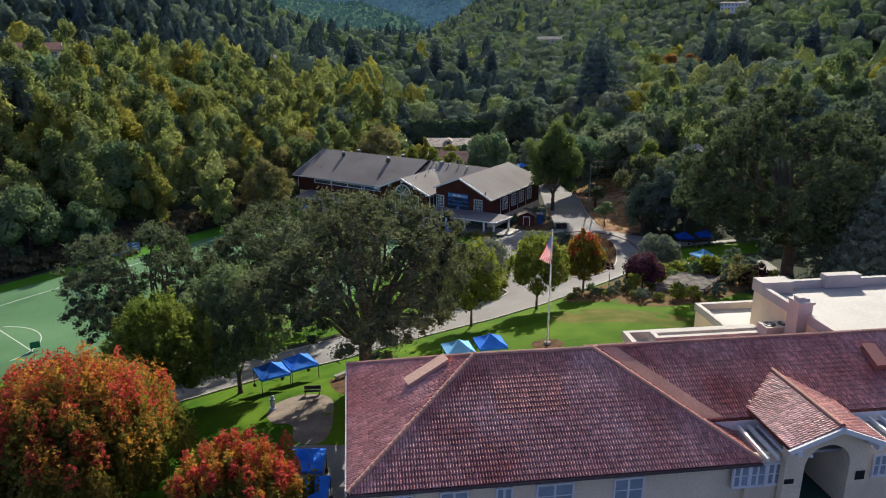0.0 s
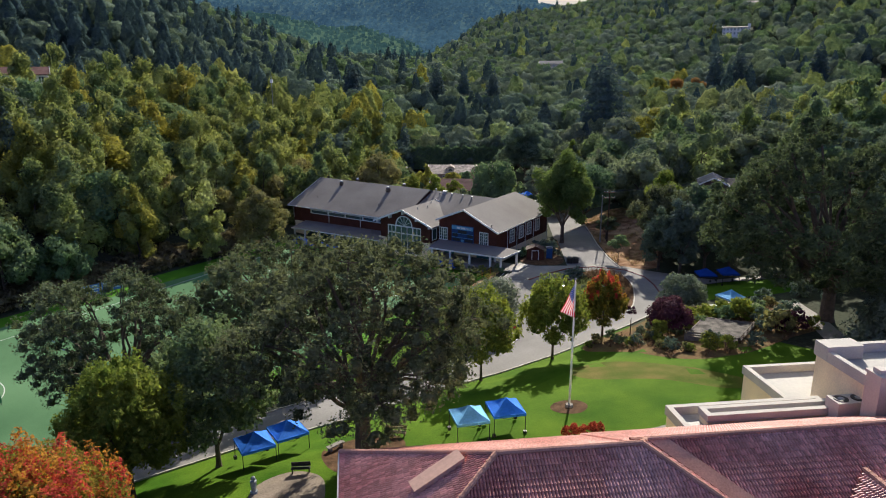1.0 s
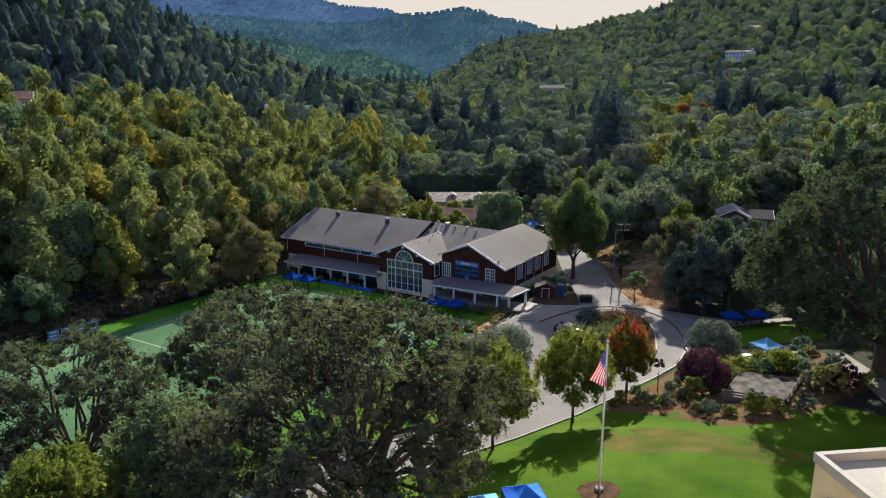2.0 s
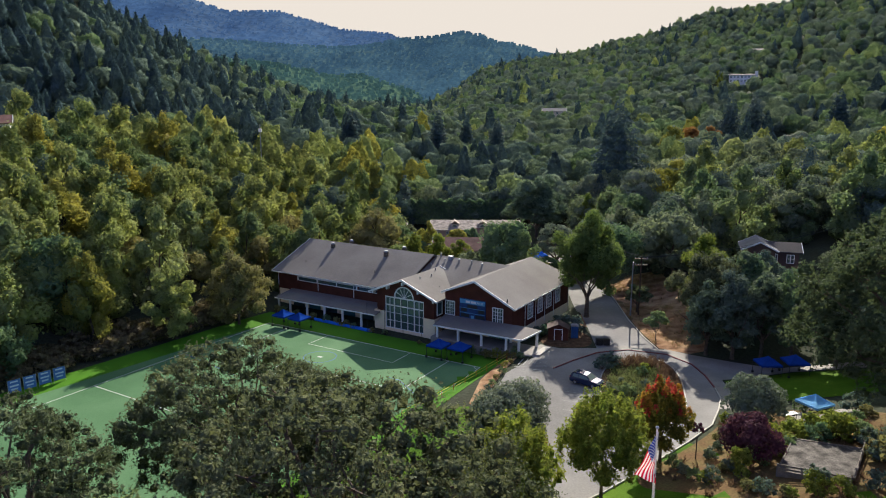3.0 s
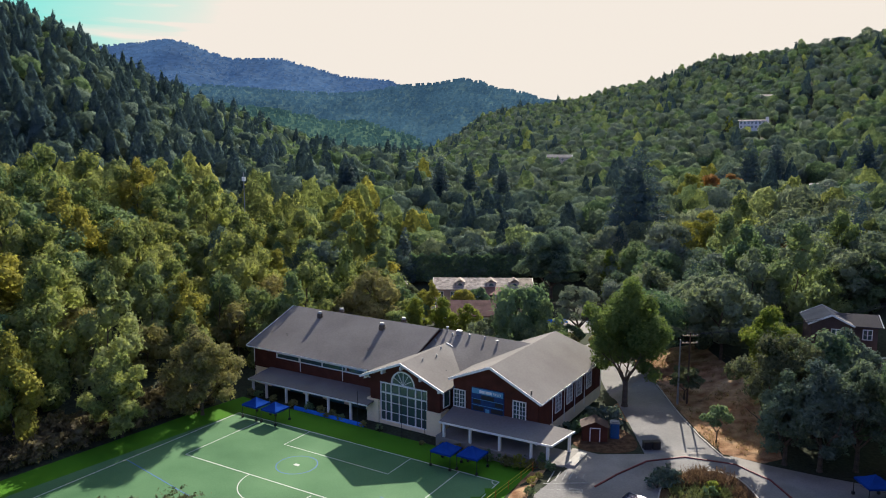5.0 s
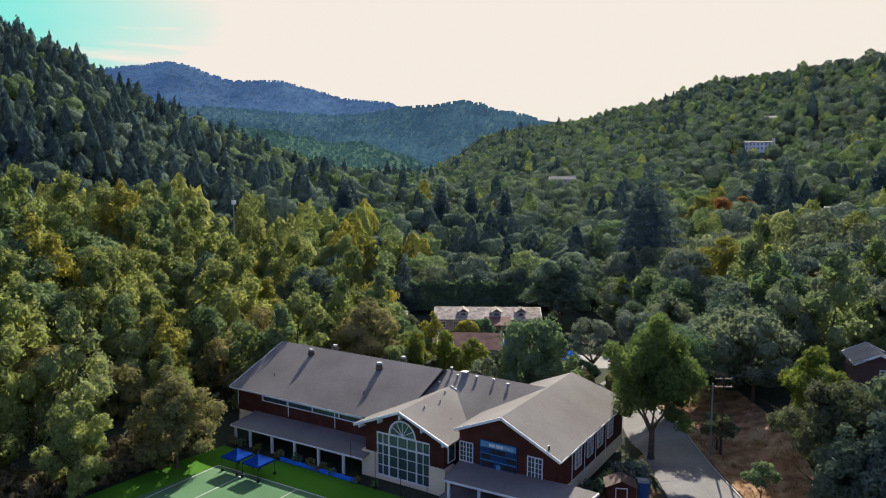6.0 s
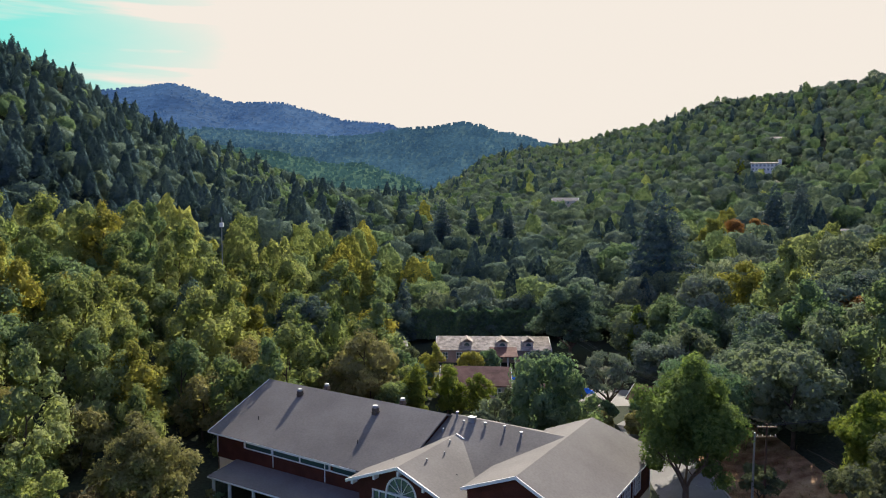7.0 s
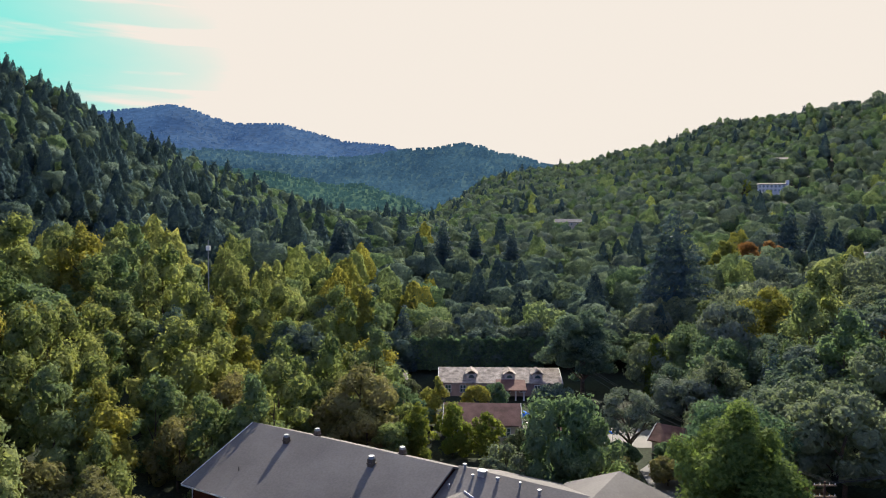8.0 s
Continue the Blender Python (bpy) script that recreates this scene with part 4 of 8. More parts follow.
stalls = thing("parking_bay_lines", pose(0, 0, 0), "white parking bay lines on the asphalt", "road marking", kind="structure")
for k in range(7):
    b = Vector((8.4, 132.8)).lerp(Vector((2.9, 119.6)) + Vector((1.6, 0)), k / 5.0)
    ribbon("bay_line", [(b.x, b.y), (b.x + 4.6, b.y - 0.35)], 0.13, 0.058, 0.07, M_bay_line, 2, stalls)
for x0, y0, x1, y1 in ((15.2, 124.6, 19.4, 123.0), (14.5, 121.4, 19.0, 120.3), (13.9, 118.4, 18.6, 117.6), (13.7, 115.6, 18.4, 115.4), (14.1, 112.6, 19.0, 112.9), (16.4, 128, 20, 126.2), (21, 133.2, 24.6, 130)):
    ribbon("bay_line", [(x0, y0), (x1, y1)], 0.12, 0.058, 0.07, M_bay_line, 2, stalls)
for k in range(6):
    ribbon("hatch_line", [(9.6 + 0.9 * k, 134.6 + 0.25 * k), (10.9 + 0.75 * k, 137.6 - 0.12 * k)], 0.16, 0.058, 0.07, M_bay_line, 2, stalls)
ribbon("hatch_edge", [(9.0, 134.2), (14.6, 134.4)], 0.2, 0.058, 0.07, M_bay_line, 2, stalls)
ribbon("hatch_edge", [(11.8, 132.6), (13.4, 132.3)], 0.9, 0.058, 0.07, M_bay_line, 2, stalls)
for x, y in ((29.2, 166), (29.5, 162), (29.8, 158), (30.2, 170), (28.7, 174)):
    ribbon("lane_mark", [(x, y), (x + 0.9, y - 0.5)], 0.14, 0.06, 0.072, M_bay_line, 2, stalls)

# ---- the brown-shingled hall ----
HALL = pose(0, 0, 0, 0, 0, -31.9) @ pose(-95, 128, 0)
hall = thing("gymnasium", HALL, "two-storey dark brown shingled hall with grey roofs and white trim", "building")
FLOOR = -1.75


def roof_plate(name, pts, parent, thick=0.22):
    bm = bmesh.new()
    slab(bm, pts, thick)
    return part(name, bm, M_shingle, parent)


def wall_plate(name, pts, way, mat, parent, thick=0.3, label=""):
    bm = bmesh.new()
    slab(bm, pts, thick, way)
    return part(name, bm, mat, parent, label)


def window(parent, cx, y, z0, z1, w, cols, rows, m=None, name="window", depth=0.16, pane_mat=None):
    """A white window in a wall that faces -y (local), or turned by m: frame, panes, bars."""
    m = m or Matrix.Identity(4)
    win = part(name, boxes((cx - w / 2 - 0.12, y - depth, z0 - 0.12, cx - w / 2, y + 0.02, z1 + 0.12), (cx + w / 2, y - depth, z0 - 0.12, cx + w / 2 + 0.12, y + 0.02, z1 + 0.12),
                           (cx - w / 2, y - depth, z1, cx + w / 2, y + 0.02, z1 + 0.12), (cx - w / 2, y - depth, z0 - 0.12, cx + w / 2, y + 0.02, z0)), M_white, parent, "white painted window frame", m)
    bm = boxes((cx - w / 2, y - 0.05, z0, cx + w / 2, y - 0.02, z1))
    part("pane", bm, pane_mat or M_glass, win)
    bm = bmesh.new()
    for k in range(1, cols):
        x = cx - w / 2 + w * k / cols
        t = 0.07 if cols > 1 and k == cols / 2 else 0.035
        box(bm, x - t, y - 0.1, z0, x + t, y - 0.055, z1)
    for k in range(1, rows):
        z = z0 + (z1 - z0) * k / rows
        box(bm, cx - w / 2, y - 0.095, z - 0.03, cx + w / 2, y - 0.057, z + 0.03)
    if cols > 1 or rows > 1:
        part("glazing_grid", bm, M_white, win)
    else:
        bm.free()
    return win


def verge(name, p0, p1, parent, w=0.16, h=0.32):
    bm = bmesh.new()
    bar(bm, p0, p1, w, h)
    return part(name, bm, M_white, parent, "white painted bargeboard")


# main gymnasium block
AL, AR, BE, BR, ZE, ZR = -29.9, 2.8, 1.2, 13.3, 5.46, 10.33
roof_plate("roof", [(AL, BE, ZE), (AR, BE, ZE), (AR, BR, ZR), (AL, BR, ZR)], hall)
roof_plate("roof", [(AL, BR, ZR), (AR, BR, ZR), (AR, 25.4, ZE), (AL, 25.4, ZE)], hall)
wall_plate("wall", [(AL + 1, 2.1, 1.7), (AR - 0.6, 2.1, 1.7), (AR - 0.6, 2.1, 5.6), (AL + 1, 2.1, 5.6)], (0, 1, 0), M_brown, hall, 0.3, "dark brown shingled upper wall")
wall_plate("wall", [(AL + 1, 2.1, FLOOR), (AR - 0.6, 2.1, FLOOR), (AR - 0.6, 2.1, 1.7), (AL + 1, 2.1, 1.7)], (0, 1, 0), M_stucco, hall, 0.3, "cream stucco lower wall")
for x, way in ((AL + 1, (1, 0, 0)), (AR - 0.6, (-1, 0, 0))):
    wall_plate("wall", [(x, 2.1, FLOOR), (x, 24.5, FLOOR), (x, 24.5, 5.6), (x, BR, 10.05), (x, 2.1, 5.6)], way, M_brown, hall, 0.3)
wall_plate("wall", [(AL + 1, 24.5, FLOOR), (AR - 0.6, 24.5, FLOOR), (AR - 0.6, 24.5, 5.6), (AL + 1, 24.5, 5.6)], (0, -1, 0), M_brown, hall)
verge("bargeboard", (AL, BE, ZE - 0.1), (AL, BR, ZR - 0.1), hall, 0.1, 0.3)
verge("fascia", (AL, BE, ZE - 0.12), (-3, BE, ZE - 0.12), hall, 0.1, 0.2)
# band of high windows
bm = boxes((-23.4, 1.9, 4.0, -2.2, 2.12, 4.12), (-23.4, 1.9, 4.78, -2.2, 2.12, 4.9), *[(x - 0.08, 1.9, 4.12, x + 0.08, 2.12, 4.78) for x in (-23.32, -18.1, -13.0, -7.9, -2.3)])
band = part("window_band", bm, M_white, hall, "long white-framed band of high windows")
for x in (-18.1, -13.0, -7.9, -2.3):
    part("pane", boxes((x - 5.0, 2.02, 4.12, x - 0.08, 2.06, 4.78)), M_glass, band)
for x in (-28.8, -17.9, -8.7):
    bm = bmesh.new()
    tube(bm, (x, 2.0, 2.4), (x, 2.0, 5.4), 0.07)
    part("downpipe", bm, M_white, hall, "white downpipe")
# roof vents
for x, y, s in ((-21.5, 11.2, 1), (-19.2, 14.6, 1), (-7.2, 10.8, 1.1), (-5.3, 14.6, 1)):
    z = ZR - abs(y - BR) * (ZR - ZE) / (BR - BE)
    v = part("roof_vent", boxes((x - 0.33 * s, y - 0.33 * s, z - 0.3, x + 0.33 * s, y + 0.33 * s, z + 0.75 * s), (x - 0.42 * s, y - 0.42 * s, z + 0.22, x + 0.42 * s, y + 0.42 * s, z + 0.34)), surface("vent_metal", (0.10, 0.075, 0.06), 0.2, 1, 8, 0.5), hall, "brown metal roof vent")
    bm = bmesh.new()
    tube(bm, (x, y, z + 0.75 * s), (x, y, z + 1.05 * s), 0.4 * s, 0.34 * s, 10)
    part("cowl", bm, M_metal, v, "pale metal cowl")
for x in (AL + 6, AL + 24):
    bm = bmesh.new()
    tube(bm, (x, 5.2, 6.9), (x, 5.2, 7.6), 0.05)
    part("pipe", bm, M_black, hall)

# left porch
roof_plate("porch_roof", [(-25.2, -2.95, 1.3), (0.2, -2.95, 1.6), (0.2, 2.1, 2.3), (-25.0, 2.1, 2.05)], hall, 0.16)
verge("fascia", (-25.2, -2.9, 1.18), (0.2, -2.9, 1.48), hall, 0.12, 0.24)
verge("fascia", (-25.2, -2.9, 1.18), (-25.0, 2.1, 1.93), hall, 0.12, 0.2)
for x in (-24.4, -21.3, -16.8, -12.3, -7.8, -3.3):
    part("porch_post", boxes((x - 0.16, -2.75, FLOOR, x + 0.16, -2.43, 1.22)), M_white, hall, "white square porch post")
for k, x in enumerate((-23.2, -19, -14.6, -10, -5.5)):
    part("door" if k % 2 else "window", boxes((x - 1.5, 1.98, FLOOR + 0.1, x + 1.5, 2.08, 0.9)), M_teal if k % 2 else M_glass, hall, "teal painted double door" if k % 2 else "dark ground-floor window")

# middle gable with the arched window
AM, BM, WM, ZP, ZM, BB = 5.6, -2.0, 7.5, 8.77, 5.75, 10.9
roof_plate("gable_roof", [(AM - WM, BM, ZM), (AM, BM, ZP), (AM, BB, ZP), (AM - WM, BB, ZM)], hall)
roof_plate("gable_roof", [(AM, BM, ZP), (AM + WM, BM, ZM), (AM + WM, BB, ZM), (AM, BB, ZP)], hall)
for s in (-1, 1):
    verge("bargeboard", (AM + s * WM, BM - 0.05, ZM - 0.16), (AM, BM - 0.05, ZP - 0.16), hall, 0.14, 0.34)
verge("bargeboard", (AM + WM, BB, ZM - 0.02), (AM, BB, ZP + 0.02), hall, 0.1, 0.26)
FW = -1.1
OPEN = (1.25, 9.75, -1.0, 5.05)
XC, RA = 5.45, 2.15
for name, pts, mat in (
    ("gable_wall", [(-0.6, FW, 2.1), (OPEN[0], FW, 2.1), (OPEN[0], FW, OPEN[3]), (XC - RA, FW, OPEN[3])] + [(XC + RA * math.cos(radians(a)), FW, OPEN[3] + RA * math.sin(radians(a))) for a in range(170, 80, -10)] + [(XC, FW, ZP - 0.3), (AM, FW, ZP - 0.22), (-0.6, FW, 6.25)], M_brown),
    ("gable_wall", [(XC, FW, ZP - 0.3), (XC, FW, OPEN[3] + RA)] + [(XC + RA * math.cos(radians(a)), FW, OPEN[3] + RA * math.sin(radians(a))) for a in range(80, 0, -10)] + [(XC + RA, FW, OPEN[3]), (OPEN[1], FW, OPEN[3]), (OPEN[1], FW, 2.1), (11.9, FW, 2.1), (11.9, FW, 6.2), (AM, FW, ZP - 0.22)], M_brown),
):
    wall_plate(name, pts, (0, 1, 0), mat, hall, 0.35)
part("pier", boxes((-1.15, FW - 0.18, FLOOR, OPEN[0], FW + 1.4, 2.1)), M_stucco, hall, "cream stucco pier")
part("pier", boxes((OPEN[1], FW - 0.18, FLOOR, 12.2, FW + 2.2, 2.1)), M_stucco, hall, "cream stucco pier")
part("sill_wall", boxes((OPEN[0], FW - 0.1, FLOOR, OPEN[1], FW + 0.4, OPEN[2])), M_stucco, hall, "cream stucco sill wall")
for x in (-0.6, 11.9):
    wall_plate("wall", [(x, FW + 0.35, 2.1), (x, 12, 2.1), (x, 12, 6.1), (x, FW + 0.35, 6.1)], (0.3 if x < 0 else -0.3, 0, 0), M_brown, hall, 1.0)
big = part("arched_window", boxes((OPEN[0], FW + 0.05, OPEN[2], OPEN[0] + 0.14, FW + 0.2, OPEN[3]), (OPEN[1] - 0.14, FW + 0.05, OPEN[2], OPEN[1], FW + 0.2, OPEN[3]),
                                  (OPEN[0], FW + 0.05, OPEN[2], OPEN[1], FW + 0.2, OPEN[2] + 0.14), (OPEN[0], FW + 0.02, OPEN[3] - 0.24, OPEN[1], FW + 0.2, OPEN[3]), (OPEN[0], FW + 0.02, 3.3, OPEN[1], FW + 0.2, 3.48)), M_white, hall, "tall white-framed arched window")
for x, w in ((3.25, 0.1), (7.65, 0.1), (4.7, 0.05), (6.2, 0.05), (2.25, 0.05), (8.7, 0.05)):
    part("mullion", boxes((x - w, FW + 0.04, OPEN[2] + 0.14, x + w, FW + 0.17, OPEN[3] - 0.24)), M_white, big)
for z in (0.5, 2.0):
    part("transom", boxes((OPEN[0] + 0.14, FW + 0.05, z - 0.04, OPEN[1] - 0.14, FW + 0.15, z + 0.04)), M_white, big)
part("pane", boxes((OPEN[0] + 0.1, FW + 0.22, OPEN[2], OPEN[1] - 0.1, FW + 0.25, OPEN[3] - 0.1)), M_glass, big)
bm = bmesh.new()
n = 18
ring = [[(XC + r * math.cos(math.pi * k / n), OPEN[3] + r * math.sin(math.pi * k / n)) for k in range(n + 1)] for r in (RA - 0.2, RA + 0.03)]
for k in range(n):
    slab(bm, [(p[0], FW - 0.04, p[1]) for p in (ring[0][k], ring[1][k], ring[1][k + 1], ring[0][k + 1])], 0.24, (0, 1, 0))
part("arch_frame", bm, M_white, big)
bm = bmesh.new()
slab(bm, [(XC + (RA - 0.1) * math.cos(math.pi * k / n), FW + 0.2, OPEN[3] + (RA - 0.1) * math.sin(math.pi * k / n)) for k in range(n + 1)], 0.03, (0, 1, 0))
part("fanlight", bm, M_glass, big)
for a in (30, 60, 90, 120, 150):
    bm = bmesh.new()
    bar(bm, (XC, FW + 0.1, OPEN[3]), (XC + (RA - 0.1) * math.cos(radians(a)), FW + 0.1, OPEN[3] + (RA - 0.1) * math.sin(radians(a))), 0.1, 0.07)
    part("fan_bar", bm, M_white, big)
for x, z in ((AM - 6.6, 5.9), (AM - 3.4, 7.1), (AM, 8.2), (AM + 3.4, 7.1), (AM + 6.6, 5.9)):
    part("bracket", boxes((x - 0.14, BM - 0.02, z - 0.55, x + 0.14, FW - 0.01, z)), M_white, hall, "white rafter bracket")
# dark sheet behind the window, painting the unlit room
part("dark_room_sheet", boxes((1, 3.5, FLOOR, 10.2, 3.7, 7)), M_dark, hall)
window(hall, 0, 0, 2.7, 4.9, 1.5, 1, 1, pose(11.95, 0.6, 0, 0, 0, 90), "side_window")

# linking roof between the gables
roof_plate("link_roof", [(AR - 0.3, 2.0, 5.2), (12.55, 2.0, 5.2), (12.55, 7.57, 7.13), (18.8, 15.0, 9.72), (AR - 0.3, 15.0, 9.9)], hall)
roof_plate("link_roof", [(AR - 0.3, 15.0, 9.9), (18.8, 15.0, 9.72), (12.55, 22.6, 7.1), (12.55, 26, 5.9), (AR - 0.3, 26, 5.9)], hall)
wall_plate("wall", [(11.9, 2.2, FLOOR), (13.2, 2.2, FLOOR), (13.2, 2.2, 6.2), (11.9, 2.2, 6.2)], (0, 1, 0), M_brown, hall)
wall_plate("wall", [(2.2, 25, FLOOR), (14, 25, FLOOR), (14, 25, 5.2), (2.2, 25, 5.2)], (0, -1, 0), M_brown, hall)
for x, y, r, h in ((3.6, 14.6, 0.2, 0.6), (5.2, 13.6, 0.16, 0.3), (8.2, 14.0, 0.2, 0.3), (11, 14.0, 0.16, 0.35), (13.5, 13.6, 0.2, 0.3), (3.4, 11.3, 0.13, 0.4), (4.6, 9.0, 0.13, 0.35)):
    z = 5.2 + (y - 2) * 0.356
    bm = bmesh.new()
    tube(bm, (x, y, z - 0.1), (x, y, z + h), r * 0.75, r * 0.75, 8)
    tube(bm, (x, y, z + h), (x, y, z + h + 0.16), r * 1.3, r * 1.1, 8)
    part("vent_pipe", bm, M_metal, hall, "small metal roof vent")
part("air_unit", boxes((5.6, 14.0, 9.3, 6.5, 14.7, 10.15), (5.55, 13.95, 10.15, 6.55, 14.75, 10.22)), M_metal, hall, "pale metal rooftop unit")
for x, y, z in ((AM + 1.6, 5.5, ZP - 0.64), (AM + 0.6, 8.4, ZP - 0.24), (AM + 1.2, 2.2, ZP - 0.5)):
    bm = bmesh.new()
    tube(bm, (x, y, z - 0.1), (x, y, z + 0.4), 0.1, 0.1, 8)
    part("vent_pipe", bm, M_metal, hall)

# right wing
AT, BT, WL, WR, ZT, ZL, ZRT, BK = 19.2, 0.3, 6.65, 7.9, 9.88, 7.15, 6.0, 23.6
roof_plate("wing_roof", [(AT - WL, BT, ZL), (AT, BT, ZT), (AT, BK, ZT), (AT - WL, BK, ZL)], hall)
roof_plate("wing_roof", [(AT, BT, ZT), (AT + WR, BT, ZRT), (AT + WR, BK + 3.2, ZRT), (AT, BK, ZT)], hall)
roof_plate("wing_roof", [(AT, BK, ZT), (AT + WR, BK + 3.2, ZRT), (AT - WL, BK + 3.2, ZL - 1)], hall)
verge("bargeboard", (AT - WL, BT - 0.05, ZL - 0.14), (AT, BT - 0.05, ZT - 0.14), hall, 0.14, 0.34)
verge("bargeboard", (AT + WR, BT - 0.05, ZRT - 0.14), (AT, BT - 0.05, ZT - 0.14), hall, 0.14, 0.34)
verge("gutter", (AT + WR, BT, ZRT - 0.14), (AT + WR, BK + 3.2, ZRT - 0.14), hall, 0.12, 0.2)
RW = 26.2
wall_plate("wing_wall", [(12.9, 1.1, 2.2), (RW, 1.1, 2.2), (RW, 1.1, 6.2), (AT, 1.1, ZT - 0.25), (12.9, 1.1, 7.1)], (0, 1, 0), M_brown, hall, 0.3, "dark brown shingled gable wall")
wall_plate("wing_wall", [(12.9, 1.1, -0.6), (RW, 1.1, -0.6), (RW, 1.1, 2.2), (12.9, 1.1, 2.2)], (0, 1, 0), M_stucco, hall, 0.3, "cream stucco base wall")
wall_plate("wing_wall", [(RW, 1.4, 1.3), (RW, 26.3, 1.0), (RW, 26.3, 6.0), (RW, 1.4, 6.2)], (-1, 0, 0), M_brown, hall, 0.3, "dark brown shingled side wall")
wall_plate("base_wall", [(RW + 0.06, 1.1, -0.8), (RW + 0.06, 26.3, -0.8), (RW + 0.06, 26.3, 1.0), (RW + 0.06, 1.1, 1.3)], (-1, 0, 0), M_stucco, hall, 0.36, "cream stucco base wall")
wall_plate("wing_wall", [(12.9, 26.3, -0.6), (RW, 26.3, -0.6), (RW, 26.3, 6), (12.9, 26.3, 6)], (0, -1, 0), M_brown, hall)
window(hall, 13.95, 1.1, 2.95, 5.35, 1.75, 4, 4)
window(hall, 23.5, 1.1, 2.95, 5.4, 1.8, 4, 4)
for y in (8.2, 12.5, 16.4, 20.6):
    window(hall, 0, 0, 2.45, 4.9, 1.9, 4, 4, pose(RW, y, 0, 0, 0, 90))
for y in (6.0, 10.4, 14.5, 18.6, 25.9):
    bm = bmesh.new()
    tube(bm, (RW + 0.12, y, 0.2), (RW + 0.12, y, 5.8), 0.06)
    part("downpipe", bm, M_white, hall, "white downpipe")
bm = bmesh.new()
tube(bm, (25.3, 0.95, 6.2), (25.3, 0.95, 7.4), 0.13, 0.13, 8)
part("flue", bm, M_black, hall, "black flue pipe")
# painted scoreboard on the gable
M_sign_blue = surface("navy_scoreboard_paint", (0.012, 0.045, 0.15), 0.2, 0.6, 8, 0.35)
score = part("scoreboard", boxes((16.0, 0.9, 2.6, 21.15, 1.08, 6.3)), M_sign_blue, hall, "navy blue scoreboard with pale lettering")
M_pale_blue = plain("pale_blue_panel", (0.10, 0.30, 0.46), 0.5)
part("header_panel", boxes((16.1, 0.86, 5.45, 21.05, 0.896, 6.22)), M_pale_blue, score, "pale blue header panel")
for x0, x1 in ((17.3, 18.15), (18.3, 19.3)):
    part("name_bar", boxes((x0, 0.83, 5.62, x1, 0.857, 6.02)), M_white, score)
for x0, z0, x1, z1 in ((17.6, 4.7, 19.6, 5.3), (16.3, 4.0, 17.5, 4.6), (19.8, 4.0, 21.0, 4.6), (16.3, 3.0, 18.0, 3.6), (19.2, 3.0, 21, 3.6)):
    part("score_window", boxes((x0, 0.872, z0, x1, 0.897, z1)), M_black, score)
part("score_rail", boxes((16.05, 0.868, 3.74, 21.1, 0.896, 3.82)), M_pale_blue, score)
part("score_rail", boxes((16.05, 0.868, 4.62, 21.1, 0.896, 4.68)), M_pale_blue, score)
part("emblem", boxes((18.3, 0.872, 2.7, 18.9, 0.897, 3.4)), M_pale_blue, score)
fc = bpy.data.curves.new("sign_word", "FONT")
fc.body, fc.size, fc.extrude = "FIELD", 0.52, 0.012
fo = new("sign_word", fc)
fo.matrix_basis = pose(19.45, 0.84, 5.64, 90, 0, 0)
fc.materials.append(M_white)
fo.parent = score
# right porch
roof_plate("porch_roof", [(13.5, -3.9, 2.2), (30.4, -3.9, 2.5), (28.6, 1.1, 3.1), (12.9, 1.1, 2.78)], hall, 0.16)
roof_plate("porch_roof", [(30.4, -3.9, 2.5), (31.4, 1.5, 2.8), (28.6, 1.1, 3.1)], hall, 0.16)
verge("fascia", (13.5, -3.85, 2.08), (30.4, -3.85, 2.38), hall, 0.12, 0.26)
verge("fascia", (30.4, -3.85, 2.38), (31.4, 1.5, 2.68), hall, 0.12, 0.26)
for x, y in ((14.2, -3.6), (18.4, -3.6), (22.9, -3.6), (27.5, -3.6), (29.8, -3.6), (30.9, 1.0), (26.3, 0.6)):
    part("porch_post", boxes((x - 0.17, y - 0.17, -0.6 if x > 20 else FLOOR, x + 0.17, y + 0.17, 2.12 if y < 0 else 2.6)), M_white, hall, "white square porch post")
part("porch_floor", boxes((13.0, -3.9, FLOOR, 32, 1.1, 0.02)), M_concrete, hall, "concrete porch floor")
part("door", boxes((21.9, 0.98, 0.1, 26.0, 1.08, 2.05)), M_teal, hall, "teal panelled doors")
part("door", boxes((14.2, 0.98, 0.1, 16.6, 1.08, 2.05)), M_teal, hall, "teal panelled doors")
part("ground_window", boxes((18.2, 0.98, 0.6, 20.6, 1.08, 1.95)), M_glass, hall)
part("terrace_edge", boxes((-26, -3.2, FLOOR, 0, 2.0, FLOOR + 0.22)), M_concrete, hall, "concrete porch floor")

# ---- the tile-roofed school in front ----
SCH = pose(-5.4, 34.2, 0, 0, 0, 7.3)
school = thing("school_building", SCH, "long cream stucco school with clay tile hip roofs", "building")
BASE, EV, RG, SL = 5.8, 14.6, 18.8, 0.512


LOOSE_TILES = []


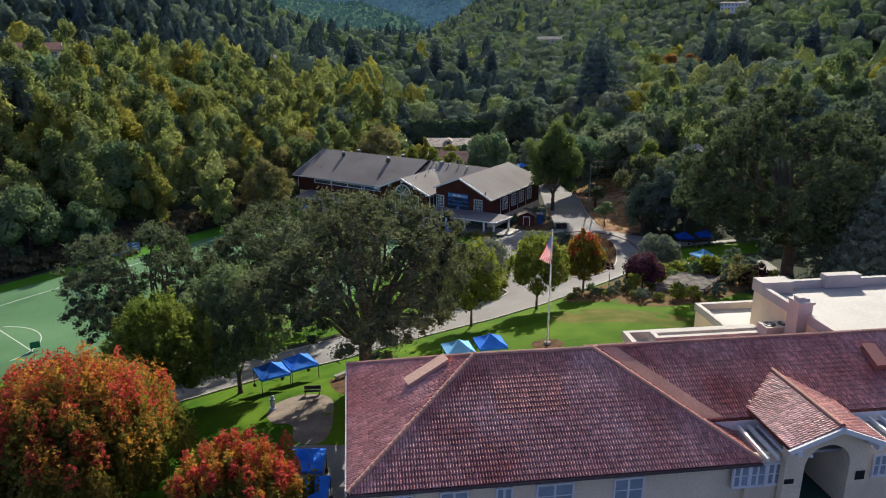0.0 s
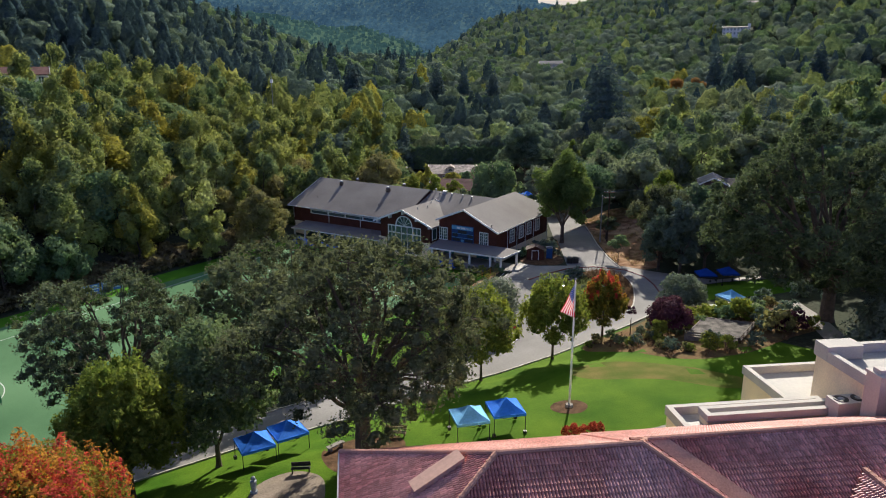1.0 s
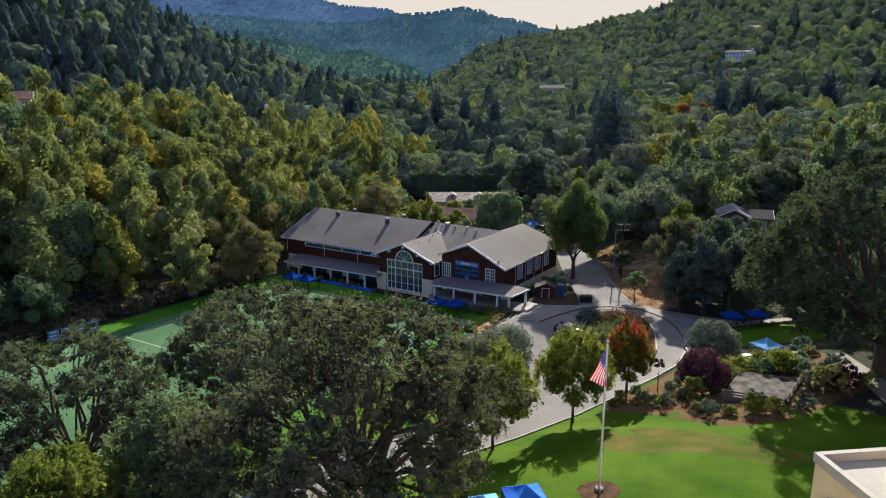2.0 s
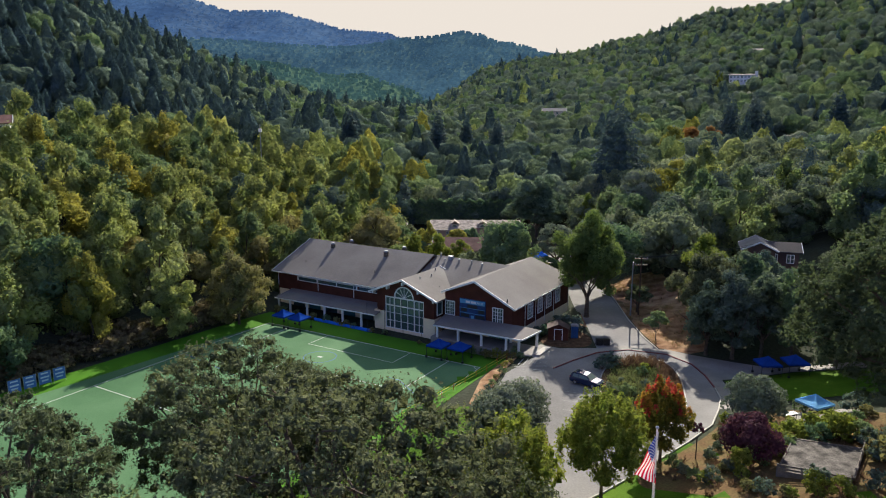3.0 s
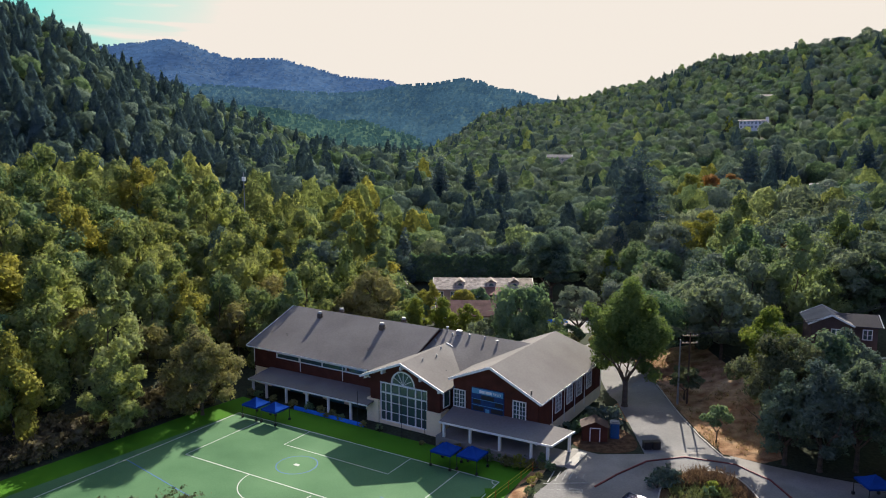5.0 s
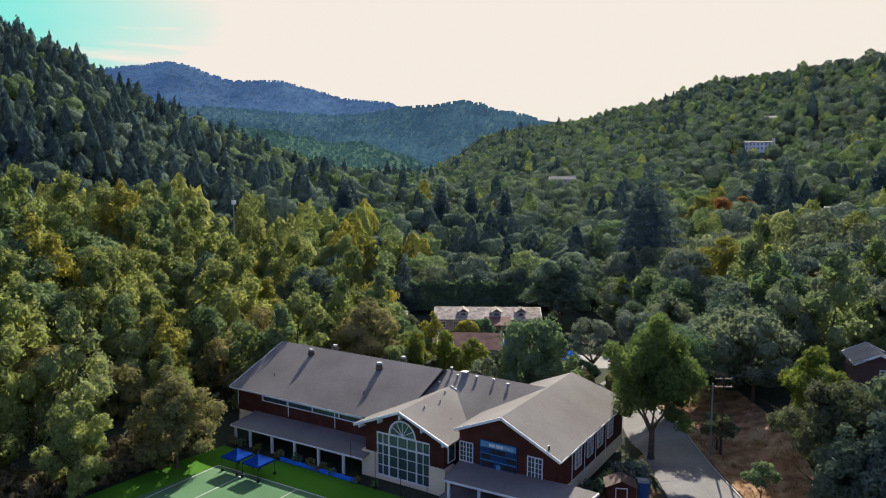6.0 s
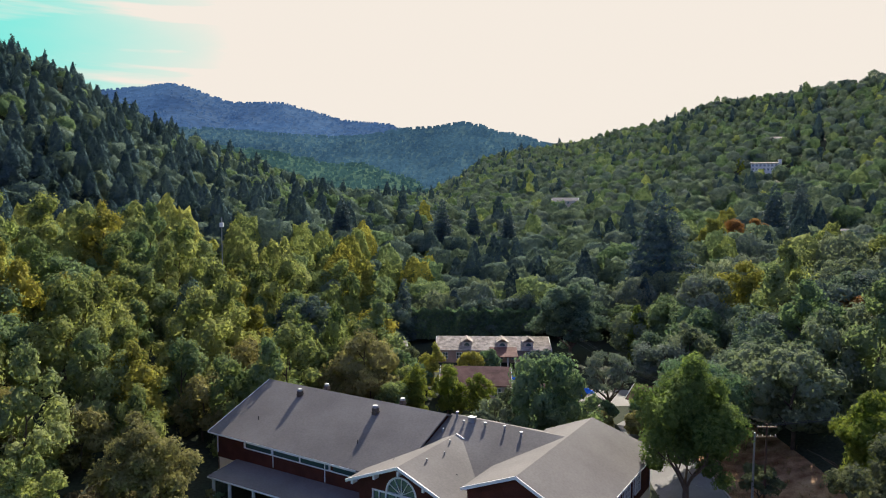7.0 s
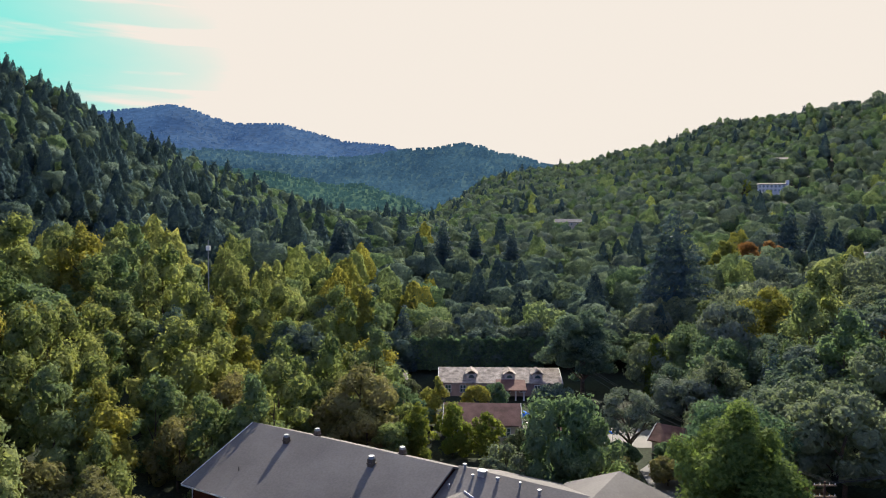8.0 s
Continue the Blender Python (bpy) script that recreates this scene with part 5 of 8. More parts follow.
def tile_plane(corner, across, up, outline, parent, pitch=0.185, row=0.38, name="roof_tiles", loose=None):
    """Barrel tiles over a roof plane; the outline is in (across, up) metres from the corner."""
    c, a, u = np.array(corner, float), np.array(across, float), np.array(up, float)
    a, u = a / np.linalg.norm(a), u / np.linalg.norm(u)
    n = np.cross(a, u)
    n = n if n[2] > 0 else -n
    o = np.array(outline, float)
    cols = np.arange(o[:, 0].min(), o[:, 0].max(), pitch) + pitch / 2
    rows = np.arange(o[:, 1].min(), o[:, 1].max(), row) + row / 2
    X, Y = np.meshgrid(cols, rows)
    X, Y = X.ravel(), Y.ravel()
    inside = np.zeros(len(X), bool)
    for k in range(len(o)):
        (x0, y0), (x1, y1) = o[k - 1], o[k]
        hit = ((y0 > Y) != (y1 > Y)) & (X < (x1 - x0) * (Y - y0) / (y1 - y0 + 1e-12) + x0)
        inside ^= hit
    X, Y = X[inside], Y[inside]
    if loose:
        k = (X > loose[0]) & (X < loose[1]) & (Y > loose[2]) & (Y < loose[3])
        LOOSE_TILES.extend((c + x * a + y * u, a, u, n) for x, y in zip(X[k], Y[k]))
        X, Y = X[~k], Y[~k]
    rng = np.random.default_rng(5)
    prof = [(-0.5, 0.0), (-0.3, 0.05), (0.0, 0.075), (0.3, 0.05), (0.5, 0.0)]
    v = []
    for (dy, lift) in ((-0.5, 0.065), (0.62, 0.0)):
        for px, pz in prof:
            w = 1.0 if dy < 0 else 0.86
            v.append(c + np.outer(X + px * pitch * w, a) + np.outer(Y + dy * row, u) + np.outer(pz + lift + rng.normal(0, 0.006, len(X)), n))
    v = np.stack(v, 1)
    f = []
    m = len(prof)
    for k in range(m - 1):
        f.append((k, k + 1, m + k + 1, m + k))
    f.append((4, 3, 1, 0))
    f.append((3, 2, 2, 1))
    f = np.array(f[:5])
    F = (np.arange(len(X))[:, None, None] * 10 + f[None]).reshape(-1, 4)
    ob = link(name, quad_mesh(name, v.reshape(-1, 3), F, [M_clay]), None, parent)
    ob["kind"] = "stuff"
    return ob


# clay tile: every tile its own tone
M_clay = surface("clay_barrel_tile", (0.47, 0.135, 0.11), 0.25, 0.22, 30, 0.42, 0.2, c2=(0.60, 0.31, 0.27), spec=0.4)
cn, cl = M_clay.node_tree.nodes, M_clay.node_tree.links
geo, crm, cmx = cn.new("ShaderNodeNewGeometry"), ramp_of(cn, [(0.0, (0.72, 0.70, 0.70)), (0.6, (1.0, 1.0, 1.0)), (1.0, (1.35, 1.3, 1.3))]), cn.new("ShaderNodeVectorMath")
cmx.operation = "MULTIPLY"
bsdf = cn["Principled BSDF"]
was = bsdf.inputs["Base Color"].links[0].from_socket
cl.new(geo.outputs["Random Per Island"], crm.inputs[0])
cl.new(was, cmx.inputs[0])
cl.new(crm.outputs[0], cmx.inputs[1])
cl.new(cmx.outputs[0], bsdf.inputs["Base Color"])


def tile_slope(p0, p1, p2, p3, parent, loose=None):
    """A roof plane with eave p0-p1 and ridge p3-p2: underlay and tiles."""
    p0, p1, p2, p3 = (Vector(p) for p in (p0, p1, p2, p3))
    bm = bmesh.new()
    pts = [p0, p1, p2] + ([p3] if (p3 - p2).length > 0.01 else [])
    slab(bm, pts, 0.18)
    part("roof_deck", bm, M_tile, parent)
    a = (p1 - p0).normalized()
    nrm = (p1 - p0).cross(p2 - p0)
    u = nrm.cross(a)
    u = u if u.z > 0 else -u
    u.normalize()
    out = [((p - p0).dot(a), (p - p0).dot(u)) for p in pts]
    tile_plane(p0 + Vector((0, 0, 0.01)), a, u, out, parent, loose=loose)


def cap_row(p0, p1, parent, r=0.17, mat=None):
    """A row of overlapping ridge tiles."""
    p0, p1 = Vector(p0), Vector(p1)
    bm = bmesh.new()
    n = max(1, int((p1 - p0).length / 0.42))
    for k in range(n):
        a, b = p0.lerp(p1, k / n), p0.lerp(p1, (k + 1.12) / n)
        tube(bm, a, b, r * 1.05, r * 0.9, 8, False)
    ob = part("ridge_tiles", bm, mat or M_tile_cap, parent)
    ob["kind"] = "stuff"
    return ob


# front-left block: hip roof 25 m by 16.4 m; the right block stands 1.45 m further back
W, D, BK2 = 25.0, 16.5, 1.45
HL, HR = (8.6, 8.25, RG), (16.8, 8.25, RG)
E2, EZ = 3.45, EV + (3.45 - BK2) * 0.512
VX = W - (E2 - BK2)
tile_slope((0, 0, EV), (W, 0, EV), HR, HL, school, (9.4, 14.0, 4.5, 9.1))
tile_slope((0, D, EV), (0, 0, EV), HL, HL, school)
tile_slope((17.6, D, EV), (0, D, EV), HL, HR, school)
RX, RY2, RG2 = 17.38, 9.07, 18.5
band = [Vector(p) for p in ((W, 0, EV), (W, E2, EV), (VX, E2, EZ), (RX, RY2, RG2), HR)]
bm = bmesh.new()
slab(bm, band, 0.18)
part("roof_deck", bm, M_tile, school)
up = Vector((-1, 0, 0.512)).normalized()
tile_plane(band[0], (0, 1, 0), up, [(p.y, (p - band[0]).dot(up)) for p in band], school)
tile_slope((VX, E2, EZ), (58, E2, EZ), (58, RY2, RG2), (RX, RY2, RG2), school)
tile_slope((58, 16.69, EV), (16.2, 16.69, EV), (16.2, RY2, RG2), (58, RY2, RG2), school)
for a, b in (((0, 0, EV), HL), ((0, D, EV), HL), ((W, 0, EV), HR), (HL, HR), ((RX - 0.9, RY2, RG2), (58, RY2, RG2)), (HR, (RX, RY2, RG2))):
    cap_row(Vector(a) + Vector((0, 0, 0.1)), Vector(b) + Vector((0, 0, 0.1)), school)
part("gutter", boxes((-0.14, -0.1, EV - 0.16, -0.02, D + 0.1, EV + 0.02)), M_white, school, "white eaves gutter")
part("gutter", boxes((-0.1, -0.14, EV - 0.16, W, -0.02, EV + 0.0)), surface("dark_gutter", (0.10, 0.075, 0.07), 0.2, 0.6, 10, 0.5), school, "dark eaves gutter")
# added pale clay strip along the valley between the two roofs, painting the sunlit hip slope
bm = bmesh.new()
slab(bm, [(x, y, EV + SL * (y - BK2) + 0.17) for x, y in ((VX - 0.1, E2), (VX + 1.15, E2), (RX + 1.3, RY2 - 0.1), (RX + 0.1, RY2 - 0.1))], 0.06)
part("lit_slope_strip", bm, M_tile_cap, school, "added pale terracotta strip standing in for the sunlit hip slope")
# walls
part("wall", boxes((0.7, 0.7, BASE, W - 0.7, 1.05, EV - 0.05)), M_stucco, school, "cream stucco front wall")
part("wall", boxes((0.7, 1.05, BASE, 1.05, D - 1.05, EV - 0.05)), M_stucco, school, "cream stucco end wall")
part("wall", boxes((0.7, D - 1.05, BASE, 58, D - 0.7, EV - 0.05)), M_stucco, school, "cream stucco back wall")
part("wall", boxes((W - 1.05, 1.05, BASE, W - 0.7, 3, EV - 0.05)), M_stucco, school)
part("wall", boxes((W - 0.7, 0.35, BASE, 27.2, 0.7, 14.9), (31.0, 0.35, BASE, 60, 0.7, 14.9)), M_stucco, school, "cream stucco front wall")
part("flat_roof", boxes((W - 0.7, 0.7, 14.5, 60, 3.6, 14.7)), M_white_roof, school, "pale flat roof behind white beams")
part("upstand", boxes((VX, 3.5, 14.7, 60, 3.65, EZ - 0.1)), M_white, school, "white upstand under the tiled eave")
# white pergola beams over the flat roof
for x in (25.2, 25.9, 26.6, 27.3, 28.0, 33.6, 34.4, 35.2, 36, 36.8):
    bm = bmesh.new()
    bar(bm, (x, 3.3, 15.1), (x, -0.25, 14.95), 0.2, 0.22)
    part("beam", bm, M_white, school, "white painted roof beam")
# entry gable with the arch
GX0, GY0, GZ0, GW = 29.1, -1.0, 17.3, 3.1
gz = GZ0 - GW * 0.4
tile_slope((GX0 - GW, GY0, gz), (GX0 - GW, 3.9, gz), (GX0, 6.35, GZ0), (GX0, GY0, GZ0), school)
tile_slope((GX0 + GW, 3.9, gz), (GX0 + GW, GY0, gz), (GX0, GY0, GZ0), (GX0, 6.35, GZ0), school)
cap_row((GX0, GY0, GZ0 + 0.1), (GX0, 6.35, GZ0 + 0.1), school)
for s in (-1, 1):
    bm = bmesh.new()
    bar(bm, (GX0 + s * (GW + 0.15), GY0 - 0.1, gz - 0.15), (GX0, GY0 - 0.1, GZ0 - 0.12), 0.16, 0.3)
    part("bargeboard", bm, M_white, school, "white painted bargeboard")
    part("bracket", boxes((GX0 + s * 2.6 - 0.16, GY0 - 0.2, gz - 0.4, GX0 + s * 2.6 + 0.16, 0, gz - 0.05)), M_white, school)
FL = 11.0
AW, AZ = 1.5, 14.2
bm = bmesh.new()
left_side = [(GX0 - 2.75, -0.3, FL), (GX0 - AW, -0.3, FL), (GX0 - AW, -0.3, AZ)] + [(GX0 + AW * math.cos(radians(a)), -0.3, AZ + AW * math.sin(radians(a))) for a in range(168, 84, -12)] + [(GX0, -0.3, AZ + AW), (GX0, -0.3, GZ0 - 0.2), (GX0 - 2.75, -0.3, gz + 0.1)]
slab(bm, left_side, 0.5, (0, 1, 0))
slab(bm, [(2 * GX0 - p[0], p[1], p[2]) for p in left_side][::-1], 0.5, (0, 1, 0))
part("entrance_wall", bm, M_stucco, school, "cream stucco entrance wall with round arch")
part("porch_inner_wall", boxes((GX0 - 1.9, 0.2, FL, GX0 - 1.6, 4.5, AZ + 1.6), (GX0 + 1.6, 0.2, FL, GX0 + 1.9, 4.5, AZ + 1.6), (GX0 - 1.6, 4.3, FL, GX0 + 1.6, 4.5, AZ + 1.6), (GX0 - 1.9, 0.2, AZ + 1.6, GX0 + 1.9, 4.5, AZ + 1.75)), M_stucco, school)
# dark door sheet across the porch end, with the porch's shade in its colour
part("shaded_entrance_door", boxes((GX0 - 1.55, 4.2, FL, GX0 + 1.55, 4.28, AZ + 1.4)), M_dark, school, "dark glazed double door, deep porch shade in its colour")
part("carpet", boxes((GX0 - 1.5, -3.5, FL - 0.02, GX0 + 1.5, 4.2, FL + 0.03)), plain("green_carpet", (0.015, 0.07, 0.045), 0.9), school, "dark green entrance carpet")
part("plaque", boxes((GX0 - 2.7, -0.36, 13.2, GX0 - 2.1, -0.305, 13.5)), M_black, school)
part("plaque", boxes((GX0 + 2.0, -0.36, 13.1, GX0 + 2.6, -0.305, 13.7)), M_black, school)
for x in (23.9, 25.0, 26.1):
    window(school, x, 0.35, 12.85, 14.25, 0.85, 2, 2, pane_mat=M_pale_pane)
for x in (33.2, 34.2, 35.2):
    window(school, x, 0.35, 12.85, 14.25, 0.85, 2, 2, pane_mat=M_pale_pane)
for x, w in ((16.9, 1.7), (12.3, 2.1), (9.2, 0.8), (6.2, 1.5), (3.2, 0.9), (20.6, 0.0)):
    if w:
        window(school, x, 0.7, 11.4, 13.75, w, 2, 3, pane_mat=M_pale_pane)
# roof vent housings
# the left housing's sunlit paleness is put into its base colour
M_vent_box = surface("sunlit_terracotta_paint", (0.60, 0.36, 0.27), 0.12, 0.5, 10, 0.7)
M_vent_red = surface("red_terracotta_paint", (0.30, 0.105, 0.09), 0.15, 0.5, 10, 0.6)
for (x, y, z, turn, tip, w) in ((5.6, 8.9, 17.3, 15, -25, 3.1), (37.0, 6.9, 17.5, -90, 24, 1.9)):
    m = pose(x, y, z, 0, tip, turn)
    part("roof_vent_box", boxes((-w / 2, -0.42, -0.5, w / 2, 0.42, 0.42), (-w / 2 - 0.06, -0.5, 0.42, w / 2 + 0.06, 0.5, 0.5)), M_vent_box if w > 2 else M_vent_red, school, "terracotta roof vent housing", m)
# flat-roofed blocks behind
def flat_block(x0, y0, x1, y1, top, par=0.7, name="annex"):
    ob = part(name, boxes((x0, y0, BASE, x1, y1, top - par)), M_stucco, school, "cream stucco annex with white parapet")
    part("roof_membrane", boxes((x0 + 0.35, y0 + 0.35, top - par, x1 - 0.35, y1 - 0.35, top - par + 0.06)), M_white_roof, ob)
    part("parapet", boxes((x0 - 0.12, y0 - 0.12, top - par, x0 + 0.3, y1 + 0.12, top), (x1 - 0.3, y0 - 0.12, top - par, x1 + 0.12, y1 + 0.12, top), (x0 + 0.3, y0 - 0.12, top - par, x1 - 0.3, y0 + 0.3, top), (x0 + 0.3, y1 - 0.3, top - par, x1 - 0.3, y1 + 0.12, top)), M_white_wall, ob)
    return ob


M_white_wall = surface("whitewashed_parapet", (0.43, 0.40, 0.36), 0.1, 0.4, 20, 0.85, 0.15)
flat_block(23.7, D - 0.6, 35.5, 19.4, 14.9)
flat_block(25.6, 17.0, 35.4, 18.2, 15.3, 0.5)
flat_block(33.9, 17.5, 41.5, 26.6, 14.2)
flat_block(36.6, 10.2, 58, 21.6, 18.1, 0.8)
part("annex_corner", boxes((36.45, 20.2, 17.4, 39.4, 21.75, 18.45)), M_white_wall, school)
part("annex_corner", boxes((43.0, 20.9, 17.4, 46.4, 21.8, 18.6)), M_white_wall, school)
ch = part("chimney", boxes((35.7, 13.8, 13, 36.9, 15.2, 18.9), (35.6, 13.7, 18.9, 37.0, 15.3, 19.1)), M_white_wall, school, "cream stucco chimney")
part("chimney_pot", boxes((35.8, 14.1, 19.1, 36.3, 14.8, 19.4), (36.4, 14.1, 19.1, 36.75, 14.8, 19.3)), M_white_wall, ch)
hv = part("fan_unit", boxes((34.6, 15.9, 14.2, 37.2, 17.3, 16.1)), M_white_wall, school, "white twin-fan rooftop unit")
for x in (35.25, 36.55):
    bm = bmesh.new()
    tube(bm, (x, 16.6, 16.1), (x, 16.6, 16.16), 0.5, 0.5, 14)
    part("fan_opening", bm, M_black, hv)
    bm = bmesh.new()
    tube(bm, (x, 16.6, 16.16), (x, 16.6, 16.2), 0.24, 0.2, 12)
    part("fan_hub", bm, M_metal, hv)
# dark plates on the annex: the shaded inside of arched openings painted flat
bm = bmesh.new()
slab(bm, [(33.9 + AWN, 26.75, z) for AWN, z in [(2.2 + 1.1 * math.cos(radians(a)), 8.6 + 1.3 + 1.1 * math.sin(radians(a))) for a in range(0, 181, 15)] + [(1.1, 7.2), (3.3, 7.2)]], 0.04, (0, -1, 0))
part("dark_arch_plate", bm, M_dark, school)
bm = bmesh.new()
slab(bm, [(33.76, 24.2 + b, z) for b, z in [(1.1 * math.cos(radians(a)), 10.9 + 1.1 * math.sin(radians(a))) for a in range(0, 181, 15)] + [(-1.1, 8.2), (1.1, 8.2)]], 0.04, (1, 0, 0))
part("dark_arch_plate", bm, M_dark, school)

# ---- single trees ----
oak_tree(-7.8, 65.2, 20.4, 23.0, 4.2, 40000, 0.2, 11, 40, 0.7, L_oak, "huge grey-green live oak with forked trunk on wood chips", 0.3)
oak_tree(-34.0, 77.5, 20.4, 19.0, 5.0, 20000, 0.24, 12, 30, 0.5, L_oak, "grey-green live oak leaning over the pitch edge", 0.45)
oak_tree(-21.5, 95.0, 19.0, 22.0, 4.0, 22000, 0.24, 13, 32, 0.5, L_oak, "grey-green live oak between road and pitch", 0.3)
oak_tree(49.5, 96.8, 25.5, 27.5, 4.0, 36000, 0.3, 14, 46, 0.85, L_big_oak, "towering dark spreading oak shading the footpath", 0.42, -2.6)
tree_thing("cedar_tree", 53.5, 83.5, "grey-green layered cedar beside the big oak", "tree",
           conifer_crown(18, 17, 1, 12000, 0.5, 15), L_olive, 12, 0.5, 0.4, 0.5, 5, 6)
tree_thing("young_tree", -26.6, 61.1, "yellow-green young tree on the lawn edge", "tree", flame_crown(12.6, 11.0, 1.0, 12000, 0.27, 16, 150), L_bright, 10, 0.2, 0.5, 0.3, 5, 7)
tree_thing("shade_tree", -21.3, 66.9, "dense dark green shade tree on the lawn", "tree", flame_crown(14.4, 11.0, 1.2, 13000, 0.28, 17, 150), L_green, 9, 0.24, 0.5, 0.3, 5, 8)
tree_thing("young_tree", 3.7, 85.9, "bright yellow-green street tree beside the kerb", "tree", flame_crown(11.6, 9.4, 1.6, 7000, 0.28, 18, 80), L_bright, 8, 0.16, 0.5, 0.3, 5, 11, "street trees")
tree_thing("young_tree", 13.0, 92.0, "rounded green street tree beside the kerb", "tree", flame_crown(11.0, 9.2, 1.6, 7000, 0.28, 19, 80), L_bright, 8, 0.16, 0.6, 0.3, 5, 12, "street trees")
tree_thing("maple_tree", 21.0, 99.9, "street maple turning orange-red at its tip", "tree", flame_crown(9.4, 6.6, 0.8, 5600, 0.27, 20, 60), L_maple, 7.5, 0.16, 0.5, 0.3, 5, 13, "street trees", extra=(("red_top", flame_crown(9.5, 6.6, 0.8, 1000, 0.26, 20, 60, True), L_red), ("gold_tufts", flame_crown(9.3, 6.7, 0.7, 1300, 0.26, 23, 60, True), L_flame)))
tree_thing("standard_tree", 24.9, 100.2, "tiny dark red lollipop tree on a bare stem", "tree", round_crown(4.2, 1.5, 2.6, 420, 0.22, 22, 7, 0.6, 1.0), L_plum, 3, 0.06, 0.3, 0.8, 3, 14)
tree_thing("plum_tree", 28.8, 96.3, "purple-leaved plum tree in the garden bed", "tree", round_crown(5.4, 6.2, 0.5, 3400, 0.3, 23, 18, 0.6, 0.9), L_plum, 6, 0.13, 0.7, 0.3, 5, 15)
tree_thing("garden_tree", 26.6, 93.4, "small bright green ornamental tree in mulch", "tree", round_crown(2.9, 2.6, 0.6, 900, 0.25, 24, 9, 0.6, 0.7), L_bright, 2.2, 0.07, 0.8, 0.3, 4, 16)
tree_thing("olive_tree", 5.6, 107.6, "round grey-green olive tree on the dry bank", "tree", round_crown(8.2, 11.0, 0.2, 6500, 0.3, 25, 30, 0.78, 0.9), L_olive, 5, 0.2, 0.8, 0.3, 5, 17)
tree_thing("olive_tree", 34.6, 108.4, "grey olive tree beside the loop road", "tree", round_crown(6.4, 8.0, 0.5, 4200, 0.3, 26, 20, 0.65, 0.85), L_olive, 5, 0.18, 0.8, 0.3, 5, 18)
tree_thing("shade_tree", 25.4, 160.2, "tall green tree shading the back lane", "tree", round_crown(20.8, 15.6, 2.4, 11000, 0.38, 27, 46, 0.7, 1.1, 0.3, 0.15, 0.26), L_lane, 15, 0.42, 0.5, 0.28, 5, 19)
tree_thing("small_tree", 34.4, 146.2, "small round green tree in dry grass", "tree", round_crown(5.4, 4.5, 1.9, 1300, 0.32, 28, 10, 0.65, 0.9), L_green, 4.5, 0.1, 0.7, 0.35, 4, 20)
tree_thing("small_tree", 35.8, 163.3, "low domed shrubby tree beside the power pole", "tree", round_crown(5.8, 6.4, 1.6, 1500, 0.4, 29, 11, 0.65, 0.7), L_oak, 4.5, 0.16, 0.8, 0.35, 4, 21)
# trees at (57, 131.5) and (63, 141) are added to shade the small lawn
for x, y, h, w, kind, leaf, seed in ((40.5, 139.5, 12.5, 10, 0, L_wood_oak, 31), (44.0, 137.6, 14.5, 11, 0, L_dark, 32), (48.5, 137.5, 15.5, 11, 0, L_wood_oak, 33), (43.0, 146.0, 16.0, 13, 0, L_oak, 34), (46.5, 158.0, 15.5, 11, 0, L_bright, 30), (52.5, 136.0, 15.0, 10, 0, L_green, 35),
                                     (58.0, 134.5, 21, 13, 0, L_oak, 36), (50.0, 147.5, 15.5, 13, 0, L_green, 37), (57.0, 131.5, 13.5, 10, 0, L_dark, 66), (63.0, 141.0, 16, 12, 0, L_dark, 67), (66.0, 118.0, 17, 14, 0, L_dark, 61), (72.0, 108.0, 20, 15, 0, L_dark, 62), (62.0, 110.0, 13, 11, 0, L_dark, 63), (76.0, 122.0, 19, 14, 0, L_oak, 64), (70.0, 136.0, 16, 13, 0, L_oak, 65), (60.5, 127.0, 17, 12, 0, L_dark, 38), (55.5, 153.0, 13.0, 11, 0, L_dark, 39)):
    tree_thing("evergreen_tree", x, y, "dark evergreen tree in the grove behind the walk", "tree", round_crown(h, w, 0.0, 5200, 0.36, seed, 40, 0.76, 0.95, 0.3, 0.14, 0.25), leaf, h * 0.8, 0.28, 0.7, 0.3, 5, seed, "grove trees")
tree_thing("bushy_tree", -40.5, 159.8, "broad tan-brown bushy tree beside the hall", "tree", round_crown(14.2, 16.5, -2.0, 8500, 0.36, 41, 60, 0.75, 0.95, 0.3, 0.12, 0.2), L_tan, 9, 0.25, 0.8, 0.3, 5, 22)
tree_thing("bushy_tree", -49.1, 151.0, "yellow-green bushy tree above the pitch", "tree", round_crown(12.4, 12.5, -1.5, 5600, 0.36, 42, 50, 0.75, 1.0, 0.3, 0.12, 0.2), L_cotton, 9, 0.22, 0.8, 0.3, 5, 23)
tree_thing("bare_oak", 26.8, 205.5, "gnarled oak with thin grey foliage by the lane", "tree", round_crown(12.2, 13.0, 3.2, 2800, 0.45, 43, 18, 0.25, 0.8, 0.35, 0.18, 0.28), L_olive, 11, 0.4, 1.0, 0.28, 6, 24)
tree_thing("round_oak", 27.5, 249.0, "big round grey-green oak beside the villa", "tree", round_crown(20.5, 25.0, 0.3, 12000, 0.42, 44, 70, 0.8, 0.9, 0.3, 0.12, 0.2), L_wood_oak, 12, 0.5, 0.8, 0.3, 5, 25)
tree_thing("willow_tree", 41.5, 240.0, "slender light green willow beside the round oak", "tree", tall_crown(14.0, 7.0, 0.3, 2600, 0.42, 48, 24, 0.8), L_bright, 9, 0.2, 0.5, 0.3, 4, 34)
tree_thing("round_tree", 34.2, 181.0, "broad green tree crown beside the back lane", "tree", round_crown(15.5, 17.0, 1.2, 4600, 0.6, 45, 20, 0.7, 0.95), L_green, 11, 0.4, 0.8, 0.3, 5, 26)
